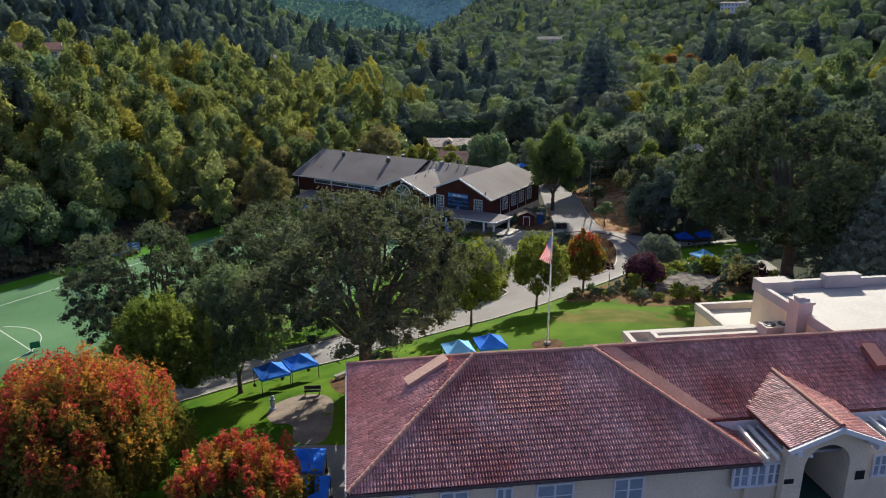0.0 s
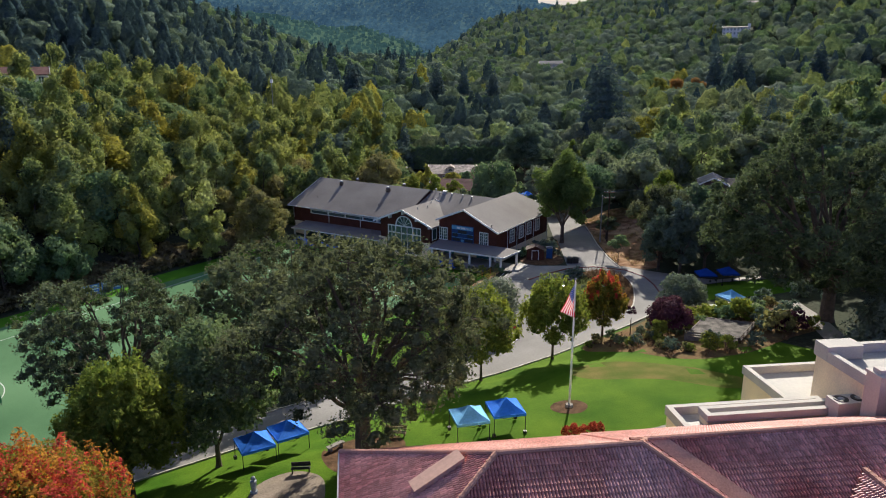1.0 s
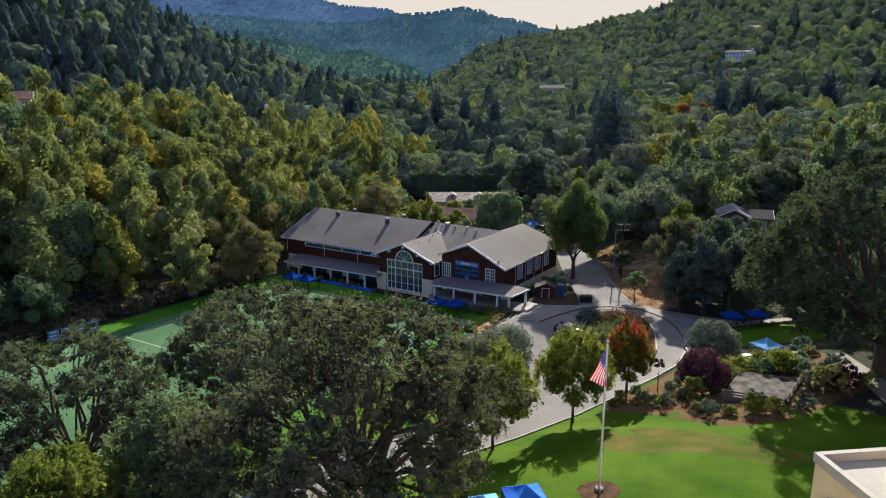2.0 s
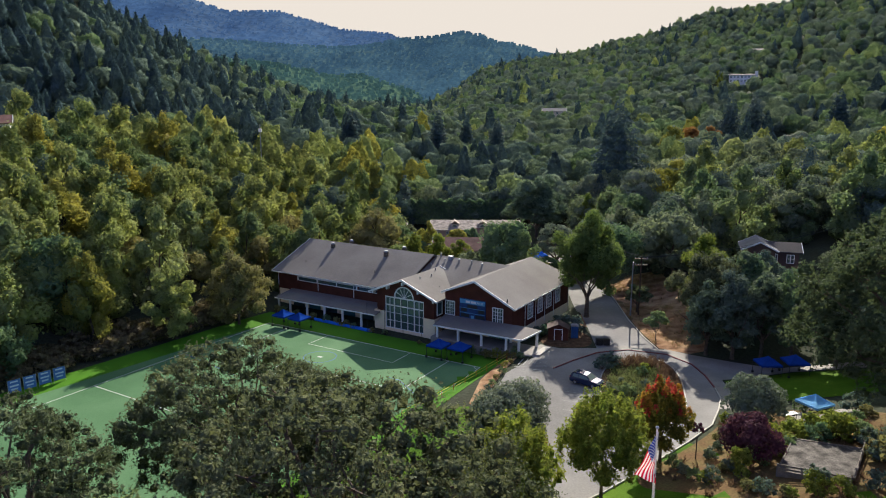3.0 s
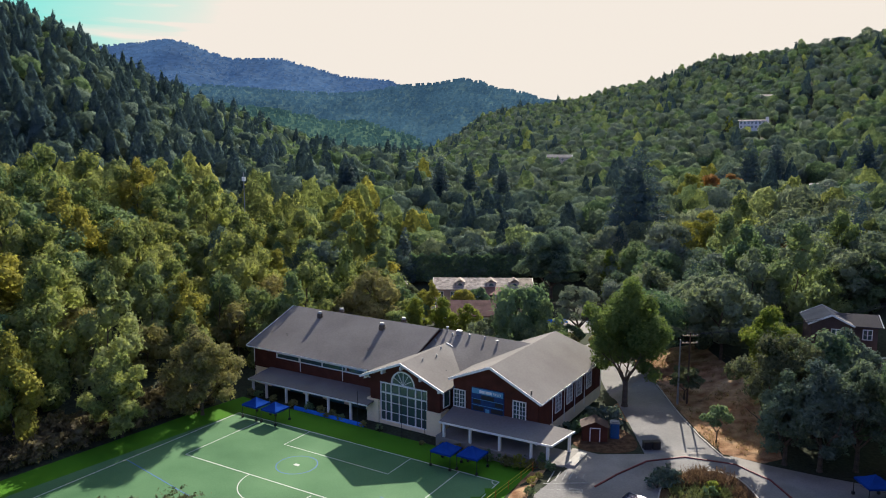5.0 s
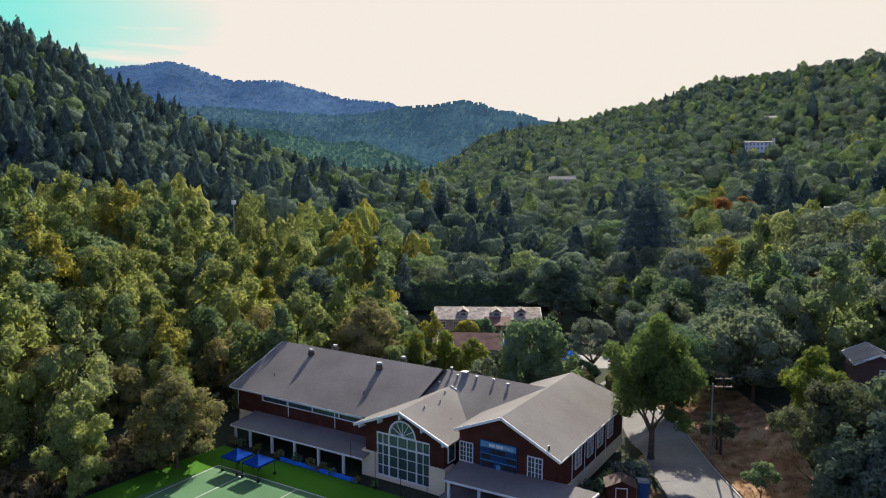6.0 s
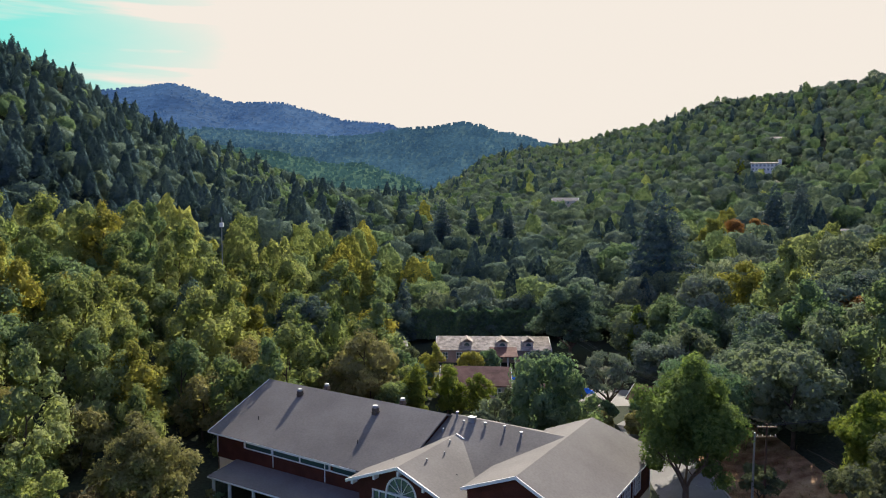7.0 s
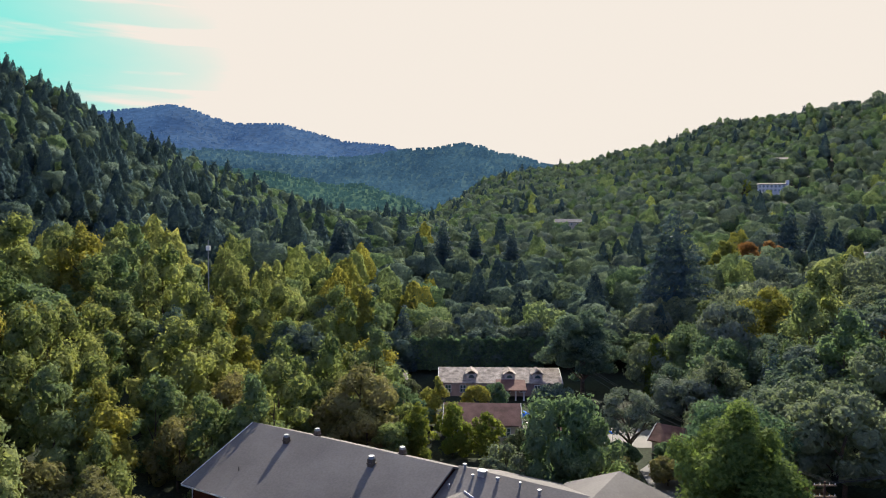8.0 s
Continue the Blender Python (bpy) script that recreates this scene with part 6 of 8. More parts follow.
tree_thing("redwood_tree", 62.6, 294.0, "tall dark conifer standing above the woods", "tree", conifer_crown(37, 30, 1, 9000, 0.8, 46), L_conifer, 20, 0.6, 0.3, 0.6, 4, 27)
tree_thing("cypress_tree", -14.5, 266.8, "slim dark conifer near the clipped hedge", "tree", conifer_crown(18, 8, 1, 1500, 0.7, 47), L_conifer, 10, 0.3, 0.3, 0.6, 4, 28)
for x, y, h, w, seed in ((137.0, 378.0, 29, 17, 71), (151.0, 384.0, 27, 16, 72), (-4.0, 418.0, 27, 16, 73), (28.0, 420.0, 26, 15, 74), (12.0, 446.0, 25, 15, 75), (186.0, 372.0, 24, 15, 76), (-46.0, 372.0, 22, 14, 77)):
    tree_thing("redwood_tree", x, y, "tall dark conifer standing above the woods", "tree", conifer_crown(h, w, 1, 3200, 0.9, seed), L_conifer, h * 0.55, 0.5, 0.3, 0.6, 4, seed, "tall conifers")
for x, y, h, w, leaf, lb in ((111.0, 355.0, 16.0, 15, L_orange, "broad orange autumn tree among evergreens"), (122.0, 361.0, 15.5, 14, L_orange, "broad orange autumn tree among evergreens"), (101.0, 352.0, 15.0, 14, L_yellow, "golden autumn tree beside orange ones"),
                             (70.0, 250.0, 17.0, 17, L_yellow, "golden-tan spreading tree on the valley floor"), (62.0, 262.0, 15.0, 14, L_cotton, "yellow-green tree beside the golden one"), (79.0, 216.0, 11.0, 9, L_orange, "rusty red tree behind the brown house"), (75.3, 226.6, 12.0, 3.5, L_yellow, "thin bright yellow tree in the woods")):
    tree_thing("autumn_tree", x, y, lb, "tree", round_crown(h, w, 0.4, 3600, 0.5, int(x), 34, 0.8, 0.95, 0.3, 0.15, 0.26), leaf, h * 0.7, 0.25, 0.7, 0.3, 5, 33, "autumn trees")
for x, y, h, w, leaf, seed in ((209.0, 588.0, 17.0, 5.5, L_bright, 85), (213.0, 590.0, 14.0, 4.5, L_bright, 86), (243.0, 580.0, 9.0, 3.4, L_conifer, 87), (232.0, 578.0, 7.0, 3.0, L_conifer, 88)):
    tree_thing("poplar_tree", x, y, "slim upright tree beside the white hillside house", "tree", tall_crown(h, w, 0.3, 900, 0.6, seed, 14, 0.8), leaf, h * 0.7, 0.2, 0.3, 0.5, 4, seed)
for x, y, h, w, n in ((-26.6, 45.0, 9.3, 16.6, 19000), (-13.4, 39.6, 7.4, 10.2, 10000)):
    tree_thing("maple_tree", x, y, "maple with scarlet top and green-gold lower leaves", "tree", flame_crown(h, w, 0.6, n, 0.24, 58 + int(w), 230 if w > 15 else 120), L_maple, h * 0.75, 0.22, 0.7, 0.3, 6, 29, "red maples",
               extra=(("red_top", flame_crown(h, w, 0.6, int(n * 0.34), 0.24, 58 + int(w), 230 if w > 15 else 120, True), L_red), ("gold_tufts", flame_crown(h * 0.98, w, 0.5, int(n * 0.3), 0.24, 61 + int(w), 230 if w > 15 else 120, True), L_flame)))

for x, y, h, w, leaf, seed in ((-31.5, 53.5, 6.5, 6.5, L_bright, 81), (-36.5, 55.0, 4.5, 7.0, L_oak, 82), (-41.5, 55.5, 4.8, 7.5, L_oak, 83), (-28.0, 55.5, 5.0, 5.0, L_cotton, 84)):
    tree_thing("bushy_tree", x, y, "leafy bushy tree along the lower lawn edge", "tree", round_crown(h, w, 0.2, 2600, 0.3, seed, 36, 0.66, 0.95, 0.3, 0.13, 0.24), leaf, h * 0.7, 0.14, 0.7, 0.3, 5, seed, "lawn edge bushes")

for x, y, h, w, leaf, seed in ((-9.5, 204.0, 8.0, 8.0, L_bright, 91), (-11.0, 211.0, 8.5, 8.5, L_cotton, 92), (-9.0, 218.0, 7.0, 8.0, L_green, 93), (-12.5, 199.0, 9.0, 9.0, L_cotton, 94), (-13.0, 222.0, 9.0, 9.0, L_green, 95), (-11.5, 231.0, 8.0, 8.5, L_oak, 96), (-3.5, 214.0, 5.5, 6.5, L_bright, 97)):
    tree_thing("bushy_tree", x, y, "leafy rounded tree beside the tile-roofed wing", "tree", round_crown(h, w, 0.2, 2200, 0.4, seed, 34, 0.66, 1.0, 0.3, 0.14, 0.25), leaf, h * 0.7, 0.16, 0.7, 0.3, 5, seed, "villa trees")

# ---- woods ----
def in_poly(x, y, poly):
    inside = np.zeros(len(x), bool)
    for k in range(len(poly)):
        (x0, y0), (x1, y1) = poly[k - 1], poly[k]
        inside ^= ((y0 > y) != (y1 > y)) & (x < (x1 - x0) * (y - y0) / (y1 - y0 + 1e-12) + x0)
    return inside


hall_plan = [(HALL @ Vector((a, b, 0))).to_2d() for a, b in ((-33, -8), (34, -8), (34, 30), (-33, 30))]
CLEAR = [[(-6, 118), (9, 143), (36, 143), (64, 136), (64, 96), (0, 96)],
         [(20, 80), (13, 110), (-3, 122), (9, 143), (-36, 167), (-42, 162.5), (-80, 110), (-80, 40), (80, 40), (80, 110), (60, 126), (36, 141)],
         [(p.x, p.y) for p in hall_plan],
         [(17, 138), (48, 138), (48, 170), (40, 192), (36, 208), (24, 208), (22, 170)],
         [(-9, 218), (20, 214), (20, 198), (36, 196), (38, 225), (32, 268), (-13, 272)],
         [(-14, 196), (-4, 189), (38, 184), (40, 262), (-18, 264)],
         [(50, 141), (68, 139), (80, 160), (80, 182), (54, 182)]]


def free(x, y):
    bad = np.zeros(len(x), bool)
    for p in CLEAR:
        bad |= in_poly(x, y, p)
    for hx, hy, r in ((-49, 151, 9), (-42, 160, 11), (-55, 146, 6), (-114, 205, 8), (-100, 197, 5), (229, 588, 22), (226, 572, 14), (86, 596, 13), (163, 358, 12), (290, 680, 12), (137, 378, 9), (151, 384, 9), (-4, 418, 8), (28, 420, 8), (12, 446, 8), (186, 372, 8), (-46, 372, 8), (111, 355, 8), (122, 361, 8), (101, 352, 8), (70, 250, 9), (62, 262, 8), (79, 216, 6), (75, 226, 4), (209, 588, 6), (157, 348, 10), (62, 294, 10)):
        bad |= (x - hx) ** 2 + (y - hy) ** 2 < r * r
    return ~bad


def scatter(spacing, x0, x1, y0, y1, seed):
    rng = np.random.default_rng(seed)
    xs, ys = np.meshgrid(np.arange(x0, x1, spacing), np.arange(y0, y1, spacing))
    x = xs.ravel() + (ys.ravel() / spacing % 2 > 1) * spacing / 2 + rng.uniform(-0.42, 0.42, xs.size) * spacing
    y = ys.ravel() + rng.uniform(-0.42, 0.42, xs.size) * spacing
    t = (x + 5) / np.maximum(y - 40, 1)
    k = (np.abs(t) < 0.98) & free(x, y)
    return x[k], y[k], rng


def species(x, y, rng):
    """What grows where: golden riverside trees on the left bank, conifers on the left hill, oaks on the right."""
    n = len(x)
    t0 = (x + 5) / np.maximum(y - 88, 1)
    t = t0 + rng.uniform(-0.07, 0.07, n)
    d = np.hypot(x + 5, y - 88) * rng.uniform(0.93, 1.07, n)
    u = rng.random(n)
    patch = ripple(x, y, 23.0) * 0.5 + 0.5 * ripple(x + 40, y - 9, 11.0)
    kind = np.empty(n, int)
    bank = (t < 0.02) & (d < np.interp(t, [-0.7, -0.3, 0.0], [200, 240, 260]))
    lhill = (t0 < -0.03) & ~bank
    rhill = (t0 >= -0.03) & (d > 300)
    u2 = np.clip(u + 0.22 * patch, 0, 0.999)
    kind[:] = np.select([u2 < 0.40, u2 < 0.58, u2 < 0.70, u2 < 0.80, u2 < 0.84, u2 < 0.92], [3, 1, 4, 2, 5, 0], 6)
    # more pale grey-olive here, standing in for air haze on the right hill
    kind[rhill] = np.select([u2[rhill] < 0.36, u2[rhill] < 0.46, u2[rhill] < 0.70, u2[rhill] < 0.90, u2[rhill] < 0.95, u2[rhill] < 0.97], [3, 4, 6, 1, 2, 0], 5)
    kind[bank] = np.select([u2[bank] < 0.12, u2[bank] < 0.26, u2[bank] < 0.34, u2[bank] < 0.81, u2[bank] < 0.84, u2[bank] < 0.95], [1, 2, 4, 0, 3, 8], 7)
    mixed = np.interp(t0[lhill], [-0.45, -0.2], [0.0, 0.45])
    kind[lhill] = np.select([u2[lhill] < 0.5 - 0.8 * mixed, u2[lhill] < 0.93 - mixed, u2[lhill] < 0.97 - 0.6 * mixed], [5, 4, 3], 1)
    dell = (y > 262) & (y < 430) & (t > -0.08) & (t < 0.3)
    kind[dell] = np.select([u2[dell] < 0.48, u2[dell] < 0.74, u2[dell] < 0.92], [4, 3, 1], 5)
    kind[(np.abs(x) < 50) & (y < 265) & (kind == 5)] = 1
    return kind


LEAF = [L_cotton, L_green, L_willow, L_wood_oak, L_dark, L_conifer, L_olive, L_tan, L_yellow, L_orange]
NAMES = ["cottonwood_tree", "alder_tree", "willow_tree", "oak_tree", "bay_tree", "fir_tree", "olive_tree", "tan_tree", "golden_tree", "orange_tree"]
LABEL = ["tall yellow-green cottonwood in autumn leaf on the bank", "leafy green woodland tree on the valley floor", "light green feathery woodland tree", "grey-green rounded live oak in the woods", "dark dense evergreen woodland tree",
         "dark pointed fir among broadleaf trees", "pale grey-green woodland tree", "tan-leaved tree in the riverside wood", "golden-leaved autumn tree on the wooded bank", "orange autumn-leaved tree among evergreens"]


def one(kind, n, size, seed):
    if kind in (0, 2, 8):
        return tall_crown(15, 11.5, 0.4, n, size, seed, 24, 0.86, 0.19, 0.33)
    if kind == 5:
        return conifer_crown(18, 9.5, 0.3, n, size, seed)
    return round_crown(11.5, 12.0, 0.3, n, size, seed, 22, 0.86, 0.95, 0.28, 0.2, 0.36)


# nearest trees of the woods, one by one
x, y, rng = scatter(8.3, -120, 125, 118, 300, 21)
kind = species(x, y, rng)
near = np.argsort(np.hypot(x + 5, y - 92) + 25 * (np.abs((x + 5) / (y - 40)) > 0.78))[:270]
mother = {}
taken = set(near.tolist())
for k in near:
    kd = int(kind[k])
    if kd > 6:
        kd = {7: 7, 8: 8, 9: 9}[kd]
    var = int(rng.integers(0, 3))
    s = rng.uniform(0.75, 1.4)
    z = ground_at(x[k], y[k])
    m = pose(x[k], y[k], z - 1.2, 0, 0, rng.uniform(0, 360)) @ Matrix.Diagonal((s * rng.uniform(0.85, 1.15), s * rng.uniform(0.85, 1.15), s * rng.uniform(0.85, 1.2), 1))
    if (kd, var) not in mother:
        t = thing(NAMES[kd], Matrix.Identity(4), LABEL[kd], "tree", "woodland trees")
        part("trunk", pole_trunk(10, 0.26, 60 + kd * 3 + var), M_bark, t)
        link("crown", crown_mesh("crown", one(kd, 1700, 0.36, 70 + kd * 3 + var), LEAF[kd]), None, t)
        mother[(kd, var)] = t
        t.matrix_basis = m
    else:
        c = copy_thing(mother[(kd, var)], m)
        c.matrix_basis = m

# the rest of the woods, by distance
def clump_body(h, w, low, m, seed, knobs, tall=False):
    """A closed crown: knobs of leaves swelling from a rounded body, flatter below."""
    rng = np.random.default_rng(seed)
    v, f = quad_ball(m)
    q = rng.normal(size=(knobs, 3)) + (0, 0, 0.35)
    q /= np.linalg.norm(q, axis=1)[:, None]
    near = (v @ q.T)
    sharp = 5.0 + knobs * 0.9
    r = 0.64 + (np.exp(sharp * (near - 1)) * rng.uniform(0.2, 0.46, knobs)).max(1) + rng.normal(0, 0.045, len(v))
    p = v * r[:, None]
    if tall:
        p[:, :2] *= (1 - 0.42 * np.clip(v[:, 2], -0.4, 1))[:, None]
    up = np.where(p[:, 2] < 0, 0.8, 1.0) * (h - low) / 2
    return np.stack([p[:, 0] * w / 2, p[:, 1] * w / 2, low + (h - low) * 0.46 + p[:, 2] * up], -1), f


def fir_body(h, w, tiers, sides, seed):
    """A closed conifer: ragged tiers of boughs round a narrow cone."""
    rng = np.random.default_rng(seed)
    rings = []
    for k in range(tiers * 2 + 1):
        s = k / (tiers * 2)
        base = w / 2 * (1 - s) ** 0.7 * (1.0 if k % 2 == 0 else 0.8) * (0.75 if k == 0 else 1.0)
        a = np.arange(sides) * 2 * math.pi / sides + k * 0.4 + rng.normal(0, 0.1, sides)
        r = base * rng.uniform(0.6, 1.2, sides) + 0.12
        rings.append(np.stack([r * np.cos(a), r * np.sin(a), h * (0.06 + 0.92 * s) - (0.3 * r if k % 2 == 0 else 0) + rng.normal(0, 0.45, sides)], -1))
    f = [(k * sides + i, k * sides + (i + 1) % sides, (k + 1) * sides + (i + 1) % sides, (k + 1) * sides + i) for k in range(tiers * 2) for i in range(sides)]
    return np.concatenate(rings), np.array(f)


def woodland_tree(kind, m, seed, fringe, size):
    """A closed crown, with loose sprays standing out of it where it is near enough to show them."""
    rng = np.random.default_rng(seed)
    if kind == 5:
        v, f = fir_body(15.0, 10.5, 3 + m // 2, 6 + m, seed)
    elif kind in (0, 2, 8):
        v, f = clump_body(14.5, 10.5, 0.2, m, seed, 4 + 4 * m, True)
    else:
        v, f = clump_body(11.0, 12.0, 0.0, m, seed, 4 + 4 * m)
    if fringe:
        c = v[f].mean(1)
        pick = rng.integers(0, len(f), fringe)
        nrm = np.cross(v[f[pick, 1]] - v[f[pick, 0]], v[f[pick, 2]] - v[f[pick, 0]])
        nrm /= np.linalg.norm(nrm, axis=1)[:, None] + 1e-9
        out = np.sign((nrm * (c[pick] - v.mean(0))).sum(1))[:, None]
        wgt = rng.dirichlet((1, 1, 1, 1), fringe)
        p = (v[f[pick]] * wgt[:, :, None]).sum(1) + nrm * out * rng.uniform(-0.1, 0.7, (fringe, 1)) * size
        lv, lf = leaf_faces(p, nrm * out, size, rng, 1.5, 0.9)
        f = np.concatenate([f, lf + len(v)])
        v = np.concatenate([v, lv])
    return v, f


def wood(name, x, y, kind, rng, m, fringe, size, variants, grow=1.0, tall=1.0):
    v, f, mi, at = [], [], [], 0
    lib = {(kd, q): woodland_tree(kd, m, 200 + kd * 7 + q, fringe, size) for kd in range(10) for q in range(variants)}
    z = height(x, y)
    for k in range(len(x)):
        pv, pf = lib[(int(kind[k]), int(rng.integers(0, variants)))]
        a, s = rng.uniform(0, 6.283), rng.uniform(0.65, 1.35) * grow * (1.15 if x[k] < -60 and y[k] > 290 else 1.0)
        c, sn = math.cos(a) * s * rng.uniform(0.85, 1.15), math.sin(a) * s
        q = np.stack([pv[:, 0] * c - pv[:, 1] * sn, pv[:, 0] * sn + pv[:, 1] * c, pv[:, 2] * s * tall * rng.uniform(0.85, 1.25)], -1) + (x[k], y[k], z[k] - 0.6)
        v.append(q)
        f.append(pf + at)
        mi.append(np.full(len(pf), int(kind[k])))
        at += len(q)
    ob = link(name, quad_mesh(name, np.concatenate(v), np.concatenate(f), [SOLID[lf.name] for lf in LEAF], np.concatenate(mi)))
    ob.data.shade_smooth()
    return tagged(ob, "dense mixed woodland of green, golden and dark trees", "woodland", kind="stuff")


rest = np.array([k for k in range(len(x)) if k not in taken])
d = np.hypot(x[rest] + 5, y[rest] - 88)
r = rest[d < 330]
wood("woodland", x[r], y[r], kind[r], rng, 5, 420, 0.55, 4, 1.12)
x, y, rng = scatter(9.6, -420, 420, 230, 560, 22)
k = ~((x > -120) & (x < 125) & (y < 300)) & (np.hypot(x + 5, y - 88) < 460)
x, y = x[k], y[k]
kd = species(x, y, rng)
pick = rng.random(len(x))
kd[(pick > 0.985) & (x > -40)] = 8
wood("woodland", x, y, kd, rng, 4, 130, 0.7, 5, 1.08, 0.95)
x, y, rng = scatter(9.2, -900, 900, 300, 1320, 23)
dd = np.hypot(x + 5, y - 88)
t = (x + 5) / (y - 88)
lim = np.where(t < 0.0, np.interp(t, [-0.7, -0.3, 0.0], [600, 740, 1040]), np.interp(t, [0.1, 0.63], [1290, 900]))
k = (dd >= 460) & (dd < lim) & (np.abs(t) < 0.75)
x, y = x[k], y[k]
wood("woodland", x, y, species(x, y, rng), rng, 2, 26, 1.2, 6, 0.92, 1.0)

# ---- tents ----
def tent(x, y, turn, mat, label, size=3.05):
    t = thing("canopy_tent", pose(x, y, ground_at(x, y) + 0.05, 0, 0, turn), label, "tent", "pop-up tents")
    h, e, v = size / 2, 2.15, 3.15
    bm = bmesh.new()
    n = 6
    top = bm.verts.new((0, 0, v))
    ring = []
    for k in range(4):
        a, b = ((-h, -h), (h, -h), (h, h), (-h, h))[k], ((h, -h), (h, h), (-h, h), (-h, -h))[k]
        for j in range(n):
            s = j / n
            ring.append((a[0] + (b[0] - a[0]) * s, a[1] + (b[1] - a[1]) * s, 0.10 * math.sin(math.pi * s)))
    outer = [bm.verts.new((p[0], p[1], e - p[2] * 0.5)) for p in ring]
    mid = [bm.verts.new((p[0] * 0.5, p[1] * 0.5, e + (v - e) * (0.42 - p[2]))) for p in ring]
    m = len(ring)
    for k in range(m):
        j = (k + 1) % m
        bm.faces.new((outer[k], outer[j], mid[j], mid[k]))
        bm.faces.new((mid[k], mid[j], top))
    can = part("canopy", bm, mat, t)
    bm = bmesh.new()
    for k in range(4):
        a, b = ((-h, -h), (h, -h), (h, h), (-h, h))[k], ((h, -h), (h, h), (-h, h), (-h, -h))[k]
        slab(bm, [(a[0], a[1], e), (b[0], b[1], e), (b[0], b[1], e - 0.26), (a[0], a[1], e - 0.26)], 0.012, (-(a[0] + b[0]), -(a[1] + b[1]), 0))
    part("valance", bm, mat, can)
    for a, b in ((-h, -h), (h, -h), (h, h), (-h, h)):
        a, b = a * 0.97, b * 0.97
        leg = part("leg", boxes((a - 0.03, b - 0.03, 0, a + 0.03, b + 0.03, e - 0.02), (a - 0.08, b - 0.08, 0, a + 0.08, b + 0.08, 0.03)), M_black, t)
        part("weight_bag", boxes((a - 0.14, b - 0.14, 0.03, a + 0.14, b + 0.14, 0.36)), M_black, leg)
    for a in range(4):
        p, q = ((-h, -h), (h, -h), (h, h), (-h, h))[a], ((h, -h), (h, h), (-h, h), (-h, -h))[a]
        bm = bmesh.new()
        bar(bm, (p[0] * 0.96, p[1] * 0.96, e - 0.05), ((p[0] + q[0]) * 0.48, (p[1] + q[1]) * 0.48, e - 0.5), 0.03, 0.03)
        bar(bm, (q[0] * 0.96, q[1] * 0.96, e - 0.05), ((p[0] + q[0]) * 0.48, (p[1] + q[1]) * 0.48, e - 0.5), 0.03, 0.03)
        part("truss", bm, M_black, t)
    return t


tent(1.6, 67.6, 14, M_blue_light, "sun-bleached sky-blue canopy tent on the lawn")
for x, y, a, lb in ((5.0, 68.9, 12, "bright blue canopy tent on the lawn"), (-15.3, 68.9, 33, "deep blue canopy tent beside the road"), (-17.7, 66.3, 30, "deep blue canopy tent beside the road"),
                    (-10.6, 47.0, 3, "blue canopy tent on the end-wall paving"), (-9.7, 43.4, 3, "blue canopy tent on the end-wall paving"),
                    (-2.6, 142.7, -32, "dark blue tent before the hall porch, shade in its colour"), (0.8, 141.4, -32, "dark blue tent before the hall porch, shade in its colour"),
                    (-32.0, 159.6, -32, "dark blue tent at the pitch corner, shade in its colour"), (-28.6, 157.6, -32, "dark blue tent at the pitch corner, shade in its colour"),
                    (45.9, 129.6, 0, "dark blue tent under the grove, its shade in the colour"), (49.6, 129.0, 0, "dark blue tent under the grove, its shade in the colour")):
    tent(x, y, a, M_shaded_tent if lb.startswith("dark") else M_blue, lb)
tent(42.0, 109.2, 25, M_blue_light, "sky-blue canopy tent in the garden")

# ---- flagpole ----
FX, FY = 11.7, 73.0
FZ = ground_at(FX, FY)
pole = thing("flagpole", pose(FX, FY, FZ), "tall white flagpole with striped flag hanging half limp", "flagpole")
bm = bmesh.new()
tube(bm, (0, 0, 0), (0, 0, 13.2), 0.11, 0.055, 12)
part("mast", bm, M_white, pole, "white painted mast")
bm = bmesh.new()
bmesh.ops.create_uvsphere(bm, u_segments=12, v_segments=8, radius=0.12, matrix=Matrix.Translation((0, 0, 13.3)))
part("finial", bm, M_metal, pole, "small metal ball")
bm = bmesh.new()
tube(bm, (0, 0, 0), (0, 0, 0.35), 0.42, 0.36, 14)
part("base", bm, M_concrete, pole, "round concrete base")
M_flag_red, M_flag_white, M_flag_blue = fabric("flag_red", (0.50, 0.006, 0.03)), fabric("flag_white", (0.62, 0.60, 0.60)), fabric("flag_blue", (0.03, 0.05, 0.22))


def cloth(u, v):
    """The flag's surface: u along the fly, v down the hoist; it hangs half limp."""
    s = u / 3.6
    bx, bz = 0.85 * s, -1 + 0.75 * s
    fold = 0.10 * s ** 0.7 * math.sin(2.2 * v + 2.0 * u) + 0.05 * s * math.sin(4.0 * v)
    return Vector((-1.35 * s + v * bx * 0.75, -0.25 * s + fold * 1.3, 12.85 - 2.75 * s ** 1.05 + v * bz))


def flag_piece(name, u0, u1, v0, v1, mat, off=0.0, nu=14, nv=2):
    bm = bmesh.new()
    g = [[bm.verts.new(cloth(u0 + (u1 - u0) * i / nu, v0 + (v1 - v0) * j / nv) + Vector((0, off, 0))) for j in range(nv + 1)] for i in range(nu + 1)]
    for i in range(nu):
        for j in range(nv):
            bm.faces.new((g[i][j], g[i + 1][j], g[i + 1][j + 1], g[i][j + 1]))
    return part(name, bm, mat, pole)


H13 = 2.2 / 13
for k in range(13):
    flag_piece("stripe", 1.45 if k < 7 else 0.06, 3.6, k * H13, (k + 1) * H13, M_flag_red if k % 2 == 0 else M_flag_white)
flag_piece("canton", 0.06, 1.45, 0, 7 * H13, M_flag_blue, 0, 8, 6)
bm = bmesh.new()
